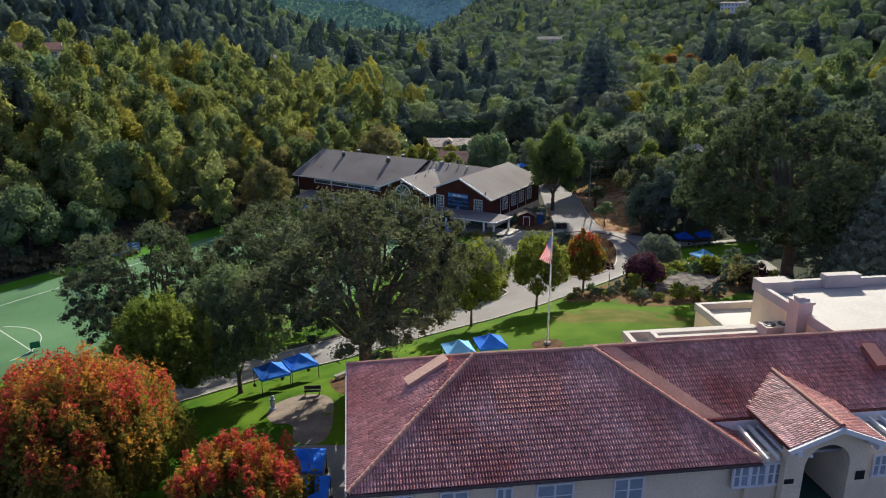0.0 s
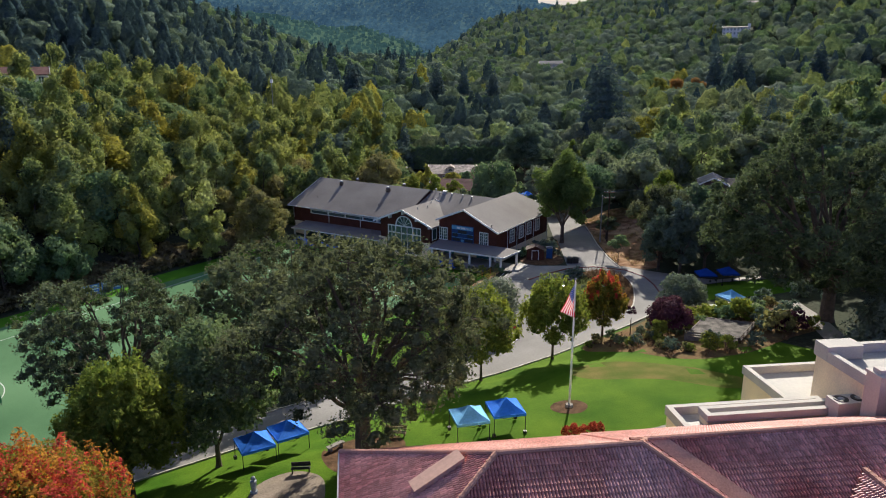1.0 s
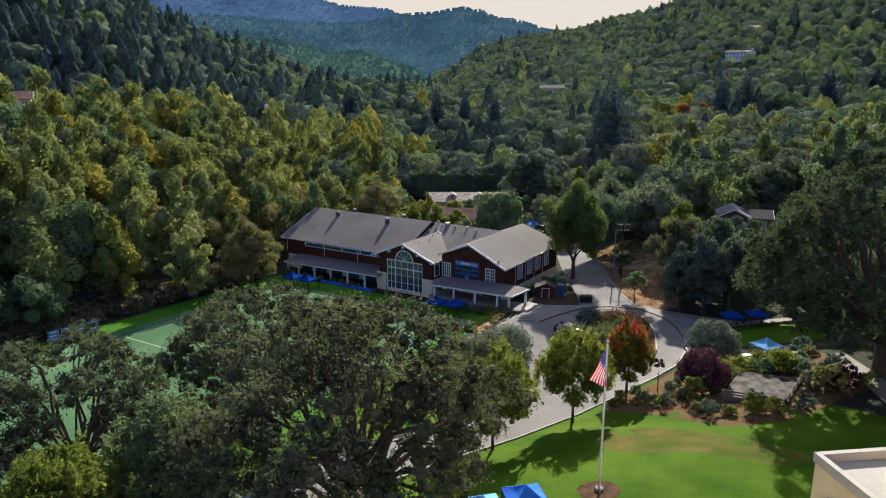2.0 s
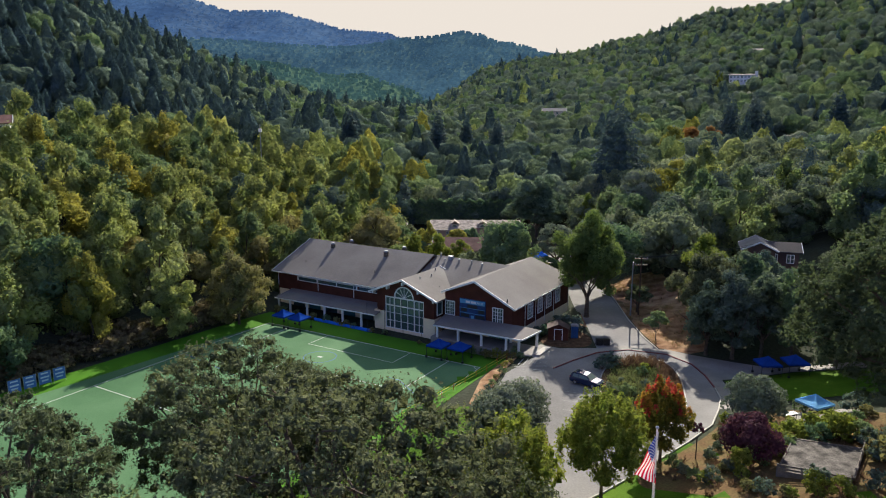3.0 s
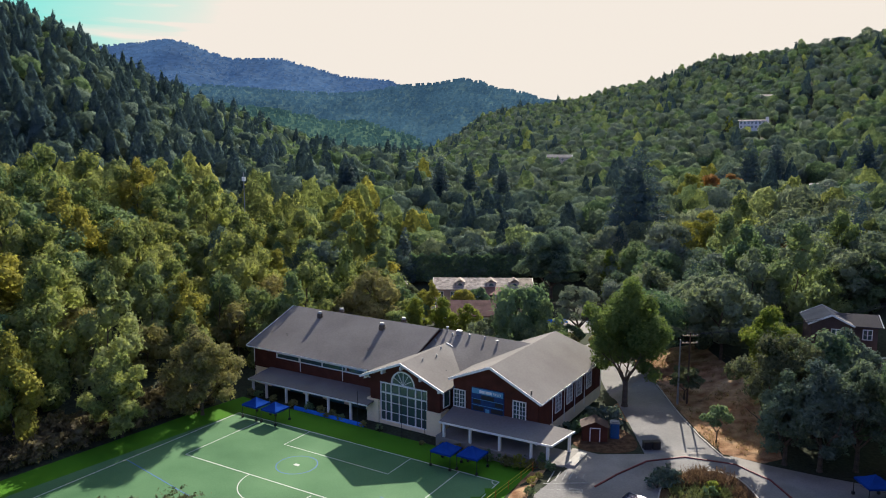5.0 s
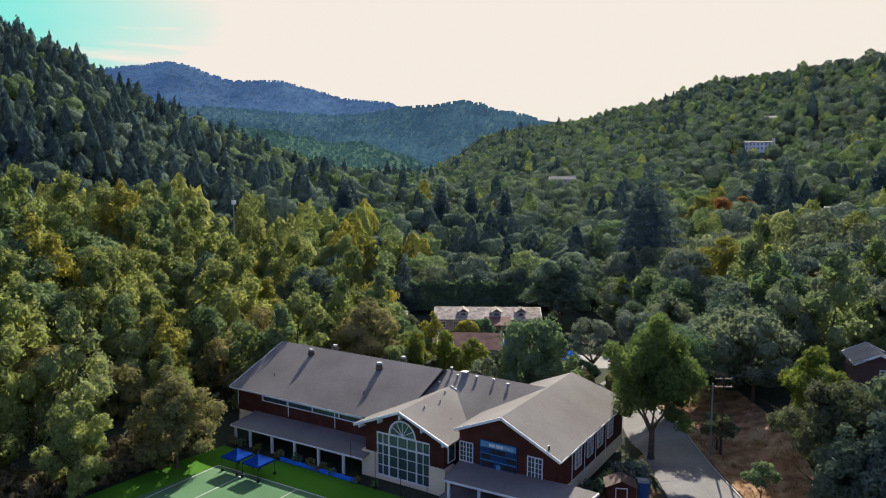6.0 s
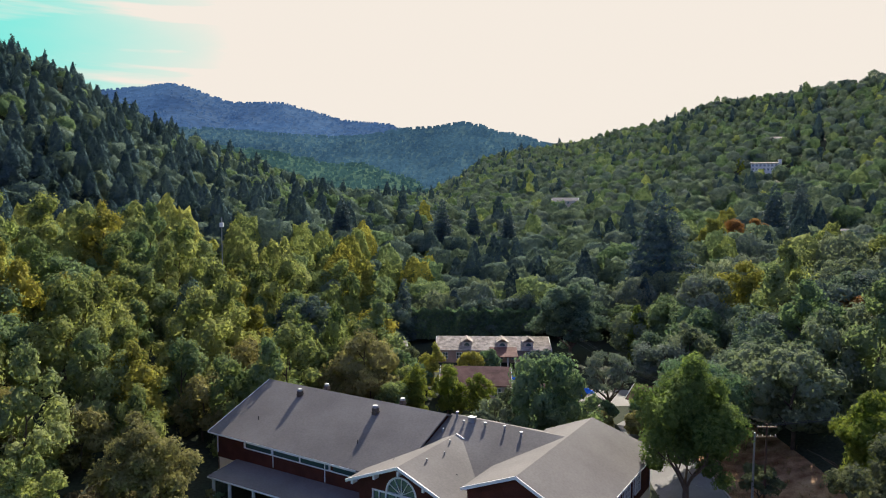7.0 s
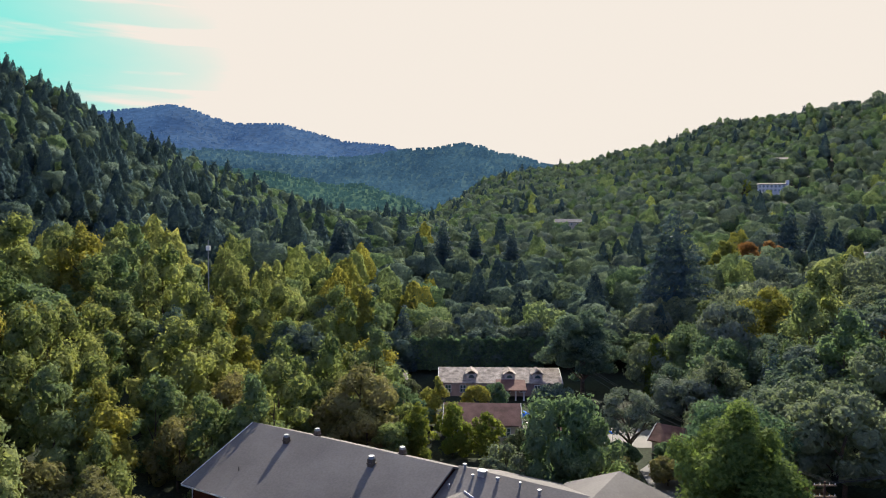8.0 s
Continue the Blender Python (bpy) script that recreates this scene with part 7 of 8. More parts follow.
for r in range(9):
    for c in range(6 if r % 2 == 0 else 5):
        p = cloth(0.06 + 1.39 * (c + (0.5 if r % 2 == 0 else 1.0)) / 6, 7 * H13 * (r + 0.5) / 9)
        box(bm, p.x - 0.03, p.y - 0.012, p.z - 0.03, p.x + 0.03, p.y + 0.012, p.z + 0.03)
st = part("stars", bm, M_flag_white, pole)
st["kind"] = "stuff"
bm = bmesh.new()
tube(bm, (0.13, 0, 1.2), (0.09, 0, 13.0), 0.012, 0.012, 5)
part("halyard", bm, M_white, pole)


# ---- vehicles ----
def car(x, y, turn, paint, label):
    z = ground_at(x, y) + 0.06
    c = thing("parked_car", pose(x, y, z, 0, 0, turn), label, "car")
    prof = [(-2.3, 0.45), (-2.33, 0.8), (-2.25, 1.05), (-1.95, 1.62), (-1.5, 1.7), (0.25, 1.66), (1.05, 1.08), (2.0, 0.96), (2.28, 0.75), (2.32, 0.42), (1.9, 0.3), (-2.0, 0.3)]
    bm = bmesh.new()
    rows = []
    for s, f in ((-0.92, 0.0), (-0.94, 0.5), (0.94, 0.5), (0.92, 0.0)):
        rows.append([bm.verts.new((px, s * (1 - max(0, pz - 1.0) * 0.24), pz)) for px, pz in prof])
    n = len(prof)
    bm.faces.new(rows[0])
    bm.faces.new(rows[3][::-1])
    for a, b in zip(rows, rows[1:]):
        for k in range(n):
            bm.faces.new((a[k], b[k], b[(k + 1) % n], a[(k + 1) % n]))
    bmesh.ops.bevel(bm, geom=[e for e in bm.edges if e.calc_face_angle(0) > 0.5], offset=0.07, segments=2, affect="EDGES")
    body = part("body", bm, paint, c)
    for s in (-1, 1):
        for x0, x1, x2, x3 in ((-1.85, -0.95, -0.95, -1.72), (-0.88, 0.1, 0.12, -0.88), (0.16, 0.85, 0.2, 0.16)):
            bm = bmesh.new()
            slab(bm, [(x0, s * 0.935, 1.1), (x1, s * 0.935, 1.1), (x2, s * 0.815, 1.58), (x3, s * 0.815, 1.58)], 0.02, (0, s, 0))
            part("side_window", bm, M_glass, body)
        part("mirror", boxes((0.75, s * 0.95 - 0.1, 1.02, 0.95, s * 0.95 + 0.1, 1.18)), paint, body)
        part("headlight", boxes((2.12, s * 0.68 - 0.2, 0.72, 2.32, s * 0.68 + 0.2, 0.86)), M_glass, body, "clear headlight")
        part("tail_light", boxes((-2.34, s * 0.72 - 0.14, 0.85, -2.22, s * 0.72 + 0.14, 1.05)), M_flag_red, body, "red tail light")
        bm = bmesh.new()
        bar(bm, (-1.5, s * 0.62, 1.76), (0.1, s * 0.62, 1.74), 0.05, 0.05)
        part("roof_rail", bm, M_metal, body)
    bm = bmesh.new()
    slab(bm, [(1.0, -0.78, 1.14), (1.0, 0.78, 1.14), (0.32, 0.68, 1.64), (0.32, -0.68, 1.64)], 0.02, (0.6, 0, 0.7))
    part("windscreen", bm, M_glass, body)
    bm = bmesh.new()
    slab(bm, [(-2.27, -0.74, 1.12), (-2.0, -0.66, 1.6), (-2.0, 0.66, 1.6), (-2.27, 0.74, 1.12)], 0.02, (-0.9, 0, 0.3))
    part("rear_window", bm, M_glass, body)
    for wx in (-1.4, 1.38):
        for s in (-1, 1):
            bm = bmesh.new()
            tube(bm, (wx, s * 0.98, 0.34), (wx, s * 0.74, 0.34), 0.34, 0.34, 16)
            w = part("tyre", bm, M_black, c)
            bm = bmesh.new()
            tube(bm, (wx, s * 0.995, 0.34), (wx, s * 0.9, 0.34), 0.21, 0.21, 12)
            part("rim", bm, M_metal, w)
    return c


M_navy = surface("navy_car_paint", (0.018, 0.03, 0.085), 0.08, 0.5, 10, 0.12, 0, 0.2, None, 0.5)
car(18.8, 127.0, -39, M_navy, "dark navy car parked in the loop car park")

# ---- by the hall ----
shed = thing("garden_shed", pose(18.0, 147.8, 0.05, 0, 0, -8), "small brown wooden shed with white-trimmed door", "shed")
part("wall", boxes((-1.7, -1.2, 0, 1.7, 1.2, 2.0)), M_brown, shed)
bm = bmesh.new()
slab(bm, [(-1.7, -1.2, 2.0), (1.7, -1.2, 2.0), (0, -1.2, 2.75)], 2.4, (0, 1, 0))
part("gable", bm, M_brown, shed)
M_shed_roof = surface("brown_shingle", (0.085, 0.05, 0.04), 0.25, 0.8, 12, 0.85, 0.3)
for s in (-1, 1):
    bm = bmesh.new()
    slab(bm, [(s * 1.95, -1.45, 1.93), (0, -1.45, 2.8), (0, 1.45, 2.8), (s * 1.95, 1.45, 1.93)], -0.09)
    part("roof", bm, M_shed_roof, shed)
d = part("door", boxes((-0.6, -1.25, 0.05, 0.6, -1.21, 1.85)), M_brown, shed)
part("door_trim", boxes((-0.72, -1.28, 0.0, -0.6, -1.22, 1.97), (0.6, -1.28, 0.0, 0.72, -1.22, 1.97), (-0.6, -1.28, 1.85, 0.6, -1.22, 1.97)), M_white, d, "white door trim")
wc = thing("portable_toilet", pose(20.9, 148.2, 0.05, 0, 0, -8), "blue plastic portable toilet beside the shed", "toilet cabin")
M_wc = surface("blue_plastic", (0.02, 0.09, 0.24), 0.12, 0.8, 8, 0.45)
part("cabin", boxes((-0.6, -0.6, 0, 0.6, 0.6, 2.1)), M_wc, wc)
part("roof_cap", boxes((-0.65, -0.65, 2.1, 0.65, 0.65, 2.22), (-0.45, -0.45, 2.22, 0.45, 0.45, 2.36)), M_metal, wc, "pale domed cap")
part("door", boxes((-0.42, -0.63, 0.12, 0.42, -0.605, 1.95)), M_wc, wc)
for k, x in enumerate((24.3, 25.5)):
    b = thing("waste_bin", pose(x, 144.1 + 0.05 * k, 0.06, 0, 0, 4), "dark wheeled waste bin at the lane mouth", "bin", "waste bins")
    part("tub", boxes((-0.5, -0.4, 0.1, 0.5, 0.4, 1.05)), M_black, b)
    part("lid", boxes((-0.54, -0.46, 1.05, 0.54, 0.44, 1.14)), M_black, b)
    for s in (-1, 1):
        bm = bmesh.new()
        tube(bm, (s * 0.4, 0.36, 0.12), (s * 0.5, 0.36, 0.12), 0.12, 0.12, 10)
        part("wheel", bm, M_black, b)
red = thing("planter_box", pose(9.3, 108.6, ground_at(9.3, 108.6), 0, 0, 20), "red painted box at the bend of the kerb", "box")
part("tub", boxes((-1.0, -0.5, 0, 1.0, 0.5, 0.85)), surface("red_paint", (0.42, 0.03, 0.025), 0.15, 0.8, 8, 0.5), red)
part("rim", boxes((-1.06, -0.56, 0.85, 1.06, 0.56, 0.93)), M_red_kerb, red)
slabk = thing("loading_step", pose(14.3, 140.6, 0.04, 0, 0, 58), "low pale concrete step by the entrance", "step")
part("step", boxes((-2.2, -0.5, 0, 2.2, 0.5, 0.3), (-2.2, 0.5, 0, 2.2, 0.75, 0.16)), M_kerb, slabk)
pad = thing("padded_wall", HALL @ pose(-7.0, -3.9, -1.48), "low blue padded wall along the touchline", "barrier")
for k in range(7):
    part("pad", boxes((-6.8 + 2 * k, -0.15, 0, -4.84 + 2 * k, 0.15, 0.5)), M_blue, pad)
net = thing("field_net", HALL @ pose(5.5, -4.4, -1.5), "thin black posts of a ball-stop net", "net")
for x in (-6, -2, 2, 6):
    bm = bmesh.new()
    tube(bm, (x, 0, 0), (x, 0, 5.6), 0.045, 0.045, 6)
    part("post", bm, M_black, net)
sgn = thing("field_sign", pose(-22.0, 126.9, -1.44, 0, 0, 24), "green notice board standing on the pitch", "sign")
M_green = plain("green_board", (0.015, 0.16, 0.075), 0.5)
part("board", boxes((-0.75, -0.03, 0.6, 0.75, 0.03, 1.75)), M_green, sgn)
for z in (1.0, 1.35):
    part("writing_bar", boxes((-0.5, -0.045, z, 0.5, -0.032, z + 0.12)), M_white, sgn)
for s in (-1, 1):
    part("leg", boxes((s * 0.6 - 0.04, -0.04, 0, s * 0.6 + 0.04, 0.04, 0.6)), M_black, sgn)
    part("foot", boxes((s * 0.6 - 0.1, -0.45, 0, s * 0.6 + 0.1, 0.45, 0.14)), M_black, sgn)
for x, y, a, lb in ((-55.0, 87.6, 35, "green board at the far end of the pitch"),):
    g = thing("field_sign", pose(x, y, -1.44, 0, 0, a), lb, "sign")
    part("board", boxes((-0.6, -0.03, 0.3, 0.6, 0.03, 1.2)), M_green, g)
    for s in (-1, 1):
        part("leg", boxes((s * 0.5 - 0.03, -0.03, 0, s * 0.5 + 0.03, 0.03, 0.3)), M_black, g)
M_banner = surface("blue_banner_vinyl", (0.07, 0.17, 0.45), 0.2, 0.7, 8, 0.5)
for k in range(4):
    p = Vector((-63.4, 126.6)).lerp(Vector((-59.6, 131.6)), k / 3)
    b = thing("banner", pose(p.x, p.y, ground_at(p.x, p.y), 0, 0, 50), "blue sponsor banner on the pitch fence", "banner", "pitch banners")
    part("sheet", boxes((-0.8, -0.02, 0.4, 0.8, 0.02, 2.3)), M_banner, b)
    for z, w in ((1.9, 0.5), (1.3, 0.6), (0.8, 0.45)):
        part("writing_bar", boxes((-w, -0.035, z, w, -0.022, z + 0.22)), plain("pale_print", (0.5, 0.6, 0.7)), b)
    for s in (-1, 1):
        part("post", boxes((s * 0.85 - 0.03, -0.03, 0, s * 0.85 + 0.03, 0.03, 2.4)), M_metal, b)

# orange-post fence between pitch and car park
fen = thing("safety_fence", pose(0, 0, 0), "yellow tape fence on orange posts beside the pitch", "fence")
M_orange = plain("orange_plastic", (0.55, 0.10, 0.02), 0.6)
M_yellow = plain("yellow_tape", (0.60, 0.50, 0.04), 0.6)
line = [Vector((8.4, 139.2)).lerp(Vector((-7.4, 119.2)), k / 9) for k in range(10)]
for k, p in enumerate(line):
    h = ground_at(p.x, p.y)
    bm = bmesh.new()
    tube(bm, (p.x, p.y, h), (p.x, p.y, h + 1.15), 0.05, 0.045, 7)
    part("post", bm, M_orange, fen)
    if k:
        q = line[k - 1]
        for z in (0.55, 1.0):
            bm = bmesh.new()
            bar(bm, (q.x, q.y, ground_at(q.x, q.y) + z), (p.x, p.y, h + z), 0.02, 0.07)
            part("tape", bm, M_yellow, fen)

# low wall and hand rail at the pitch's left edge
fl = thing("chain_fence", pose(0, 0, 0), "low dark wire fence at the wood's edge", "fence")
for k in range(15):
    p = Vector((-38.5, 165.5)).lerp(Vector((-84, 103.5)), k / 14)
    h = ground_at(p.x, p.y)
    bm = bmesh.new()
    tube(bm, (p.x, p.y, h), (p.x, p.y, h + 1.3), 0.04, 0.04, 6)
    part("post", bm, M_black, fl)
    if k:
        bm = bmesh.new()
        bar(bm, (q2.x, q2.y, ground_at(q2.x, q2.y) + 1.25), (p.x, p.y, h + 1.25), 0.05, 0.05)
        part("rail", bm, M_black, fl)
    q2 = p

# ---- power poles ----
M_pole = surface("creosoted_pole", (0.085, 0.05, 0.035), 0.3, 0.8, 12, 0.9, 0.4)
tops = []
for x, y, h in ((35.6, 161.5, 11.5), (34.0, 161.2, 10.5)):
    z = ground_at(x, y)
    u = thing("utility_pole", pose(x, y, z), "brown wooden power pole with crossarms", "utility pole")
    bm = bmesh.new()
    tube(bm, (0, 0, -0.3), (0, 0, h), 0.17, 0.11, 9)
    part("mast", bm, M_pole if h > 11 else M_metal, u)
    for k, zz in enumerate((h - 0.5, h - 1.7) if h > 11 else ()):
        part("crossarm", boxes((-1.25, -0.07, zz, 1.25, 0.07, zz + 0.14)), M_wood, u)
        for s in (-1.1, -0.5, 0.5, 1.1):
            bm = bmesh.new()
            tube(bm, (s, 0, zz + 0.14), (s, 0, zz + 0.34), 0.05, 0.03, 7)
            part("insulator", bm, M_white, u)
    tops.append((x, y, z + h))
wires = thing("power_lines", pose(0, 0, 0), "thin sagging power lines above the lane", "cable")
for s in (-1.1, 0.5, 1.1):
    for a, b in (((35.6 + s, 161.5, tops[0][2] - 0.2), (75 + s, 168, 16)), ((35.6 + s, 161.5, tops[0][2] - 0.2), (22 + s, 215, 11))):
        bm = bmesh.new()
        pts = [Vector(a).lerp(Vector(b), k / 10) - Vector((0, 0, 1.1 * math.sin(math.pi * k / 10))) for k in range(11)]
        for p, q in zip(pts, pts[1:]):
            tube(bm, p, q, 0.025, 0.025, 4, False)
        part("wire", bm, M_black, wires)
# power pole with a white transformer box; it carries no lamp
bp = thing("street_lamp", pose(-54.5, 238, ground_at(-54.5, 238)), "slim grey pole rising above the trees", "pole")
bm = bmesh.new()
POLE_TOP = 33.8 - ground_at(-54.5, 238)
tube(bm, (0, 0, 0), (0, 0, POLE_TOP), 0.16, 0.1, 8)
part("mast", bm, M_metal, bp)
part("box", boxes((-0.4, -0.3, POLE_TOP - 2.2, 0.4, 0.3, POLE_TOP - 1.2)), M_white, bp)

# ---- lawn furniture ----
b = thing("stone_bench", pose(-10.5, 66.6, ground_at(-10.5, 66.6) + 0.05, 0, 0, 45), "grey stone bench on the oak's mulch ring", "bench")
part("seat", boxes((-0.9, -0.24, 0.4, 0.9, 0.24, 0.5)), M_concrete, b)
for s in (-0.6, 0.6):
    part("leg", boxes((s - 0.12, -0.2, 0, s + 0.12, 0.2, 0.4)), M_concrete, b)
b = thing("wooden_bench", pose(-5.2, 68.6, ground_at(-5.2, 68.6) + 0.05, 0, 0, -6), "weathered wooden bench under the big oak", "bench")
for k in range(3):
    part("slat", boxes((-1.0, -0.26 + 0.18 * k, 0.42, 1.0, -0.1 + 0.18 * k, 0.47)), M_wood, b)
    part("back_slat", boxes((-1.0, 0.3, 0.55 + 0.16 * k, 1.0, 0.34, 0.67 + 0.16 * k)), M_wood, b)
for s in (-0.85, 0.85):
    part("leg", boxes((s - 0.05, -0.25, 0, s + 0.05, 0.3, 0.42), (s - 0.05, 0.24, 0.42, s + 0.05, 0.3, 1.0)), M_wood, b)
b = thing("iron_bench", pose(-12.8, 62.4, ground_at(-12.8, 62.4) + 0.05, 0, 0, 5), "dark iron bench at the patio's edge", "bench")
part("seat", boxes((-0.8, -0.22, 0.42, 0.8, 0.22, 0.46)), M_black, b)
part("backrest", boxes((-0.8, 0.2, 0.5, 0.8, 0.24, 0.9)), M_black, b)
for s in (-0.7, 0.7):
    part("leg", boxes((s - 0.04, -0.2, 0, s + 0.04, 0.22, 0.42)), M_black, b)
bm = bmesh.new()
tube(bm, (0, 0, 0), (0, 0, 0.25), 0.34, 0.3, 12)
tube(bm, (0, 0, 0.25), (0, 0, 1.15), 0.2, 0.27, 12)
bmesh.ops.create_uvsphere(bm, u_segments=12, v_segments=8, radius=0.2, matrix=Matrix.Translation((0, 0, 1.34)))
orn = part("garden_ornament", bm, surface("weathered_zinc", (0.30, 0.34, 0.38), 0.25, 1.2, 8, 0.6), None, "", pose(-16.0, 59.4, ground_at(-16.0, 59.4)))
tagged(orn, "grey weathered ornament with round top beside the patio", "ornament")

# ---- houses ----
def house(name, x, y, z, turn, w, d, wall, roof, wall_m, roof_m, label, wins=4, storeys=1, hip=0.0):
    hs = thing(name, pose(x, y, z, 0, 0, turn), label, "house")
    part("wall", boxes((-w / 2, -d / 2, -6, w / 2, d / 2, wall)), wall_m, hs)
    o = 0.6
    for s in (-1, 1):
        bm = bmesh.new()
        slab(bm, [(-w / 2 - o, s * (d / 2 + o), wall - 0.2), (w / 2 + o, s * (d / 2 + o), wall - 0.2), (w / 2 + o - hip, 0, wall + roof), (-w / 2 - o + hip, 0, wall + roof)], 0.2)
        part("roof", bm, roof_m, hs)
        bm = bmesh.new()
        slab(bm, [(s * w / 2, -d / 2, wall), (s * w / 2, d / 2, wall), (s * (w / 2 - hip), 0, wall + roof - 0.15)], 0.25, (-s, 0, 0))
        part("gable" if not hip else "hip", bm, wall_m if not hip else roof_m, hs)
        if hip:
            bm = bmesh.new()
            slab(bm, [(s * (w / 2 + o), -d / 2 - o, wall - 0.2), (s * (w / 2 + o), d / 2 + o, wall - 0.2), (s * (w / 2 + o - hip), 0, wall + roof)], 0.2)
            part("roof", bm, roof_m, hs)
        bm = bmesh.new()
        bar(bm, (s * (w / 2 + o), -d / 2 - o, wall - 0.28), (s * (w / 2 + o - hip), 0, wall + roof - 0.1), 0.1, 0.26)
        bar(bm, (s * (w / 2 + o), d / 2 + o, wall - 0.28), (s * (w / 2 + o - hip), 0, wall + roof - 0.1), 0.1, 0.26)
        part("bargeboard", bm, M_white, hs)
    for st in range(storeys):
        z0 = wall - 2.4 - 2.9 * st
        for k in range(wins):
            window(hs, -w / 2 + w * (k + 0.5) / wins, -d / 2, z0, z0 + 1.5, 1.2, 2, 2)
        for s in (-1, 1):
            window(hs, 0, 0, z0, z0 + 1.4, 1.2, 2, 2, pose(s * w / 2, -d * 0.15, 0, 0, 0, 90 * s))
    return hs


M_grey_roof = surface("grey_roof_shingle", (0.20, 0.185, 0.175), 0.2, 0.3, 20, 0.85, 0.2, spec=0.15)
M_dark_roof = surface("charcoal_roof_shingle", (0.075, 0.065, 0.065), 0.2, 0.3, 20, 0.85, 0.2, spec=0.15)
# paler base: sunlit brightness of the villa roof is put into the tile colour
M_pale_tile = surface("sunlit_clay_tile", (0.36, 0.30, 0.26), 0.45, 0.9, 9, 0.85, 0.6, c2=(0.52, 0.44, 0.38), spec=0.1)
M_villa_tile = surface("brown_clay_tile", (0.18, 0.095, 0.08), 0.3, 0.6, 14, 0.85, 0.5, spec=0.1)
M_house_brown = surface("brown_house_siding", (0.10, 0.06, 0.05), 0.2, 0.6, 14, 0.85, 0.3)
M_cream_wall = surface("cream_house_wall", (0.55, 0.47, 0.38), 0.12, 0.4, 14, 0.9, 0.1)
M_villa_wall = surface("dusky_pink_stucco", (0.42, 0.30, 0.25), 0.2, 0.4, 14, 0.9, 0.1)
house("brown_house", 60.6, 168.6, 6.2, 72, 7.0, 5.6, 6.0, 1.5, M_house_brown, M_grey_roof, "brown house with pale grey gable roof among trees", 3, 2)
house("brown_house", 65.2, 168.6, 6.2, -18, 6.0, 5.4, 5.6, 1.2, M_house_brown, M_dark_roof, "dark-roofed wing of a brown hillside house", 2, 2)
house("low_house", 70.5, 155.5, 4.6, -14, 12, 9.5, 2.8, 1.6, M_cream_wall, M_dark_roof, "low house with charcoal roof in the trees", 3)
villa = house("villa", 8.5, 253.0, -1.9, -1, 27, 12.5, 3.6, 1.9, M_villa_wall, M_pale_tile, "long cream villa with sunlit clay tile roof", 8)
for x in (-6.5, 2.2, 8.6):
    part("dormer", boxes((x - 1.1, -5.0, 3.4, x + 1.1, -1.5, 5.0)), M_cream_wall, villa)
    bm = bmesh.new()
    slab(bm, [(x - 1.5, -5.2, 4.95), (x, -5.2, 5.9), (x, -0.8, 5.9), (x - 1.5, -0.8, 4.95)], 0.15)
    slab(bm, [(x + 1.5, -5.2, 4.95), (x, -5.2, 5.9), (x, -0.8, 5.9), (x + 1.5, -0.8, 4.95)], 0.15)
    part("dormer_roof", bm, M_pale_tile, villa)
    bm = bmesh.new()
    slab(bm, [(x + 0.7 * math.cos(radians(a)), -5.04, 4.1 + 0.7 * math.sin(radians(a))) for a in range(0, 181, 20)], 0.03, (0, 1, 0))
    part("arched_pane", bm, M_glass, villa)
part("portico_roof", slab(bmesh.new(), [(-1.0, -10.5, 2.7), (5.6, -10.5, 2.7), (5.6, -5.4, 3.9), (-1.0, -5.4, 3.9)], 0.2), M_villa_tile, villa, "brown tiled portico roof")
for x in (-0.4, 1.4, 3.2, 5.0):
    part("column", boxes((x - 0.16, -10.2, -0.5, x + 0.16, -9.88, 2.6)), M_white, villa)
house("villa_wing", 2.6, 217.5, -0.2, -3, 13, 10, 2.6, 2.3, M_cream_wall, M_villa_tile, "low cream wing with brown clay tile roof", 3)
house("villa_wing", 15.5, 211.5, -0.2, -3, 7, 6, 2.4, 1.6, M_cream_wall, M_villa_tile, "small tiled outbuilding behind the hall", 2)
house("villa_wing", 37.0, 208.0, -1.2, -38, 9, 7, 2.4, 1.8, M_cream_wall, M_villa_tile, "small tiled house at the lane's end", 2)
M_tan_house = surface("weathered_stucco", (0.78, 0.74, 0.68), 0.12, 0.3, 10, 0.9)
house("hillside_villa", -114.5, 206, 31.0, 28, 13, 7.0, 4.2, 1.7, M_tan_house, M_villa_tile, "pale two-storey villa with brown tile roof on the bank", 4, 2)
house("garden_house", -100.5, 198.5, 25.0, 28, 7, 5, 3.2, 1.4, M_tan_house, M_dark_roof, "small pale house half hidden in trees", 2)
wh = house("white_house", 230, 594, ground_at(230, 594) + 2.4, -24, 18, 9, 5.0, 0.8, M_tan_house, M_dark_roof, "large white modern house on the hillside", 7, 2)
part("tower", boxes((9, -3.6, 0, 11.2, 1.6, 7.6)), M_tan_house, wh)
house("hill_house", 87, 602, ground_at(87, 602) + 4.5, -10, 18, 9, 4.5, 2.0, M_cream_wall, M_grey_roof, "grey-roofed house deep in the valley woods", 4)
house("hill_house", 157, 351, 20.5, -30, 10, 8, 4.5, 1.2, M_tan_house, M_grey_roof, "flat pale house above orange trees", 3)
house("hill_house", 283, 687, ground_at(283, 687) + 1.8, -20, 12, 8, 4.0, 1.5, M_house_brown, M_pale_tile, "brown house high on the wooded ridge", 4)
house("hill_house", -20, 240, 0.5, 8, 14, 8, 2.8, 1.6, M_cream_wall, M_pale_tile, "pale-roofed house behind riverside trees", 3)

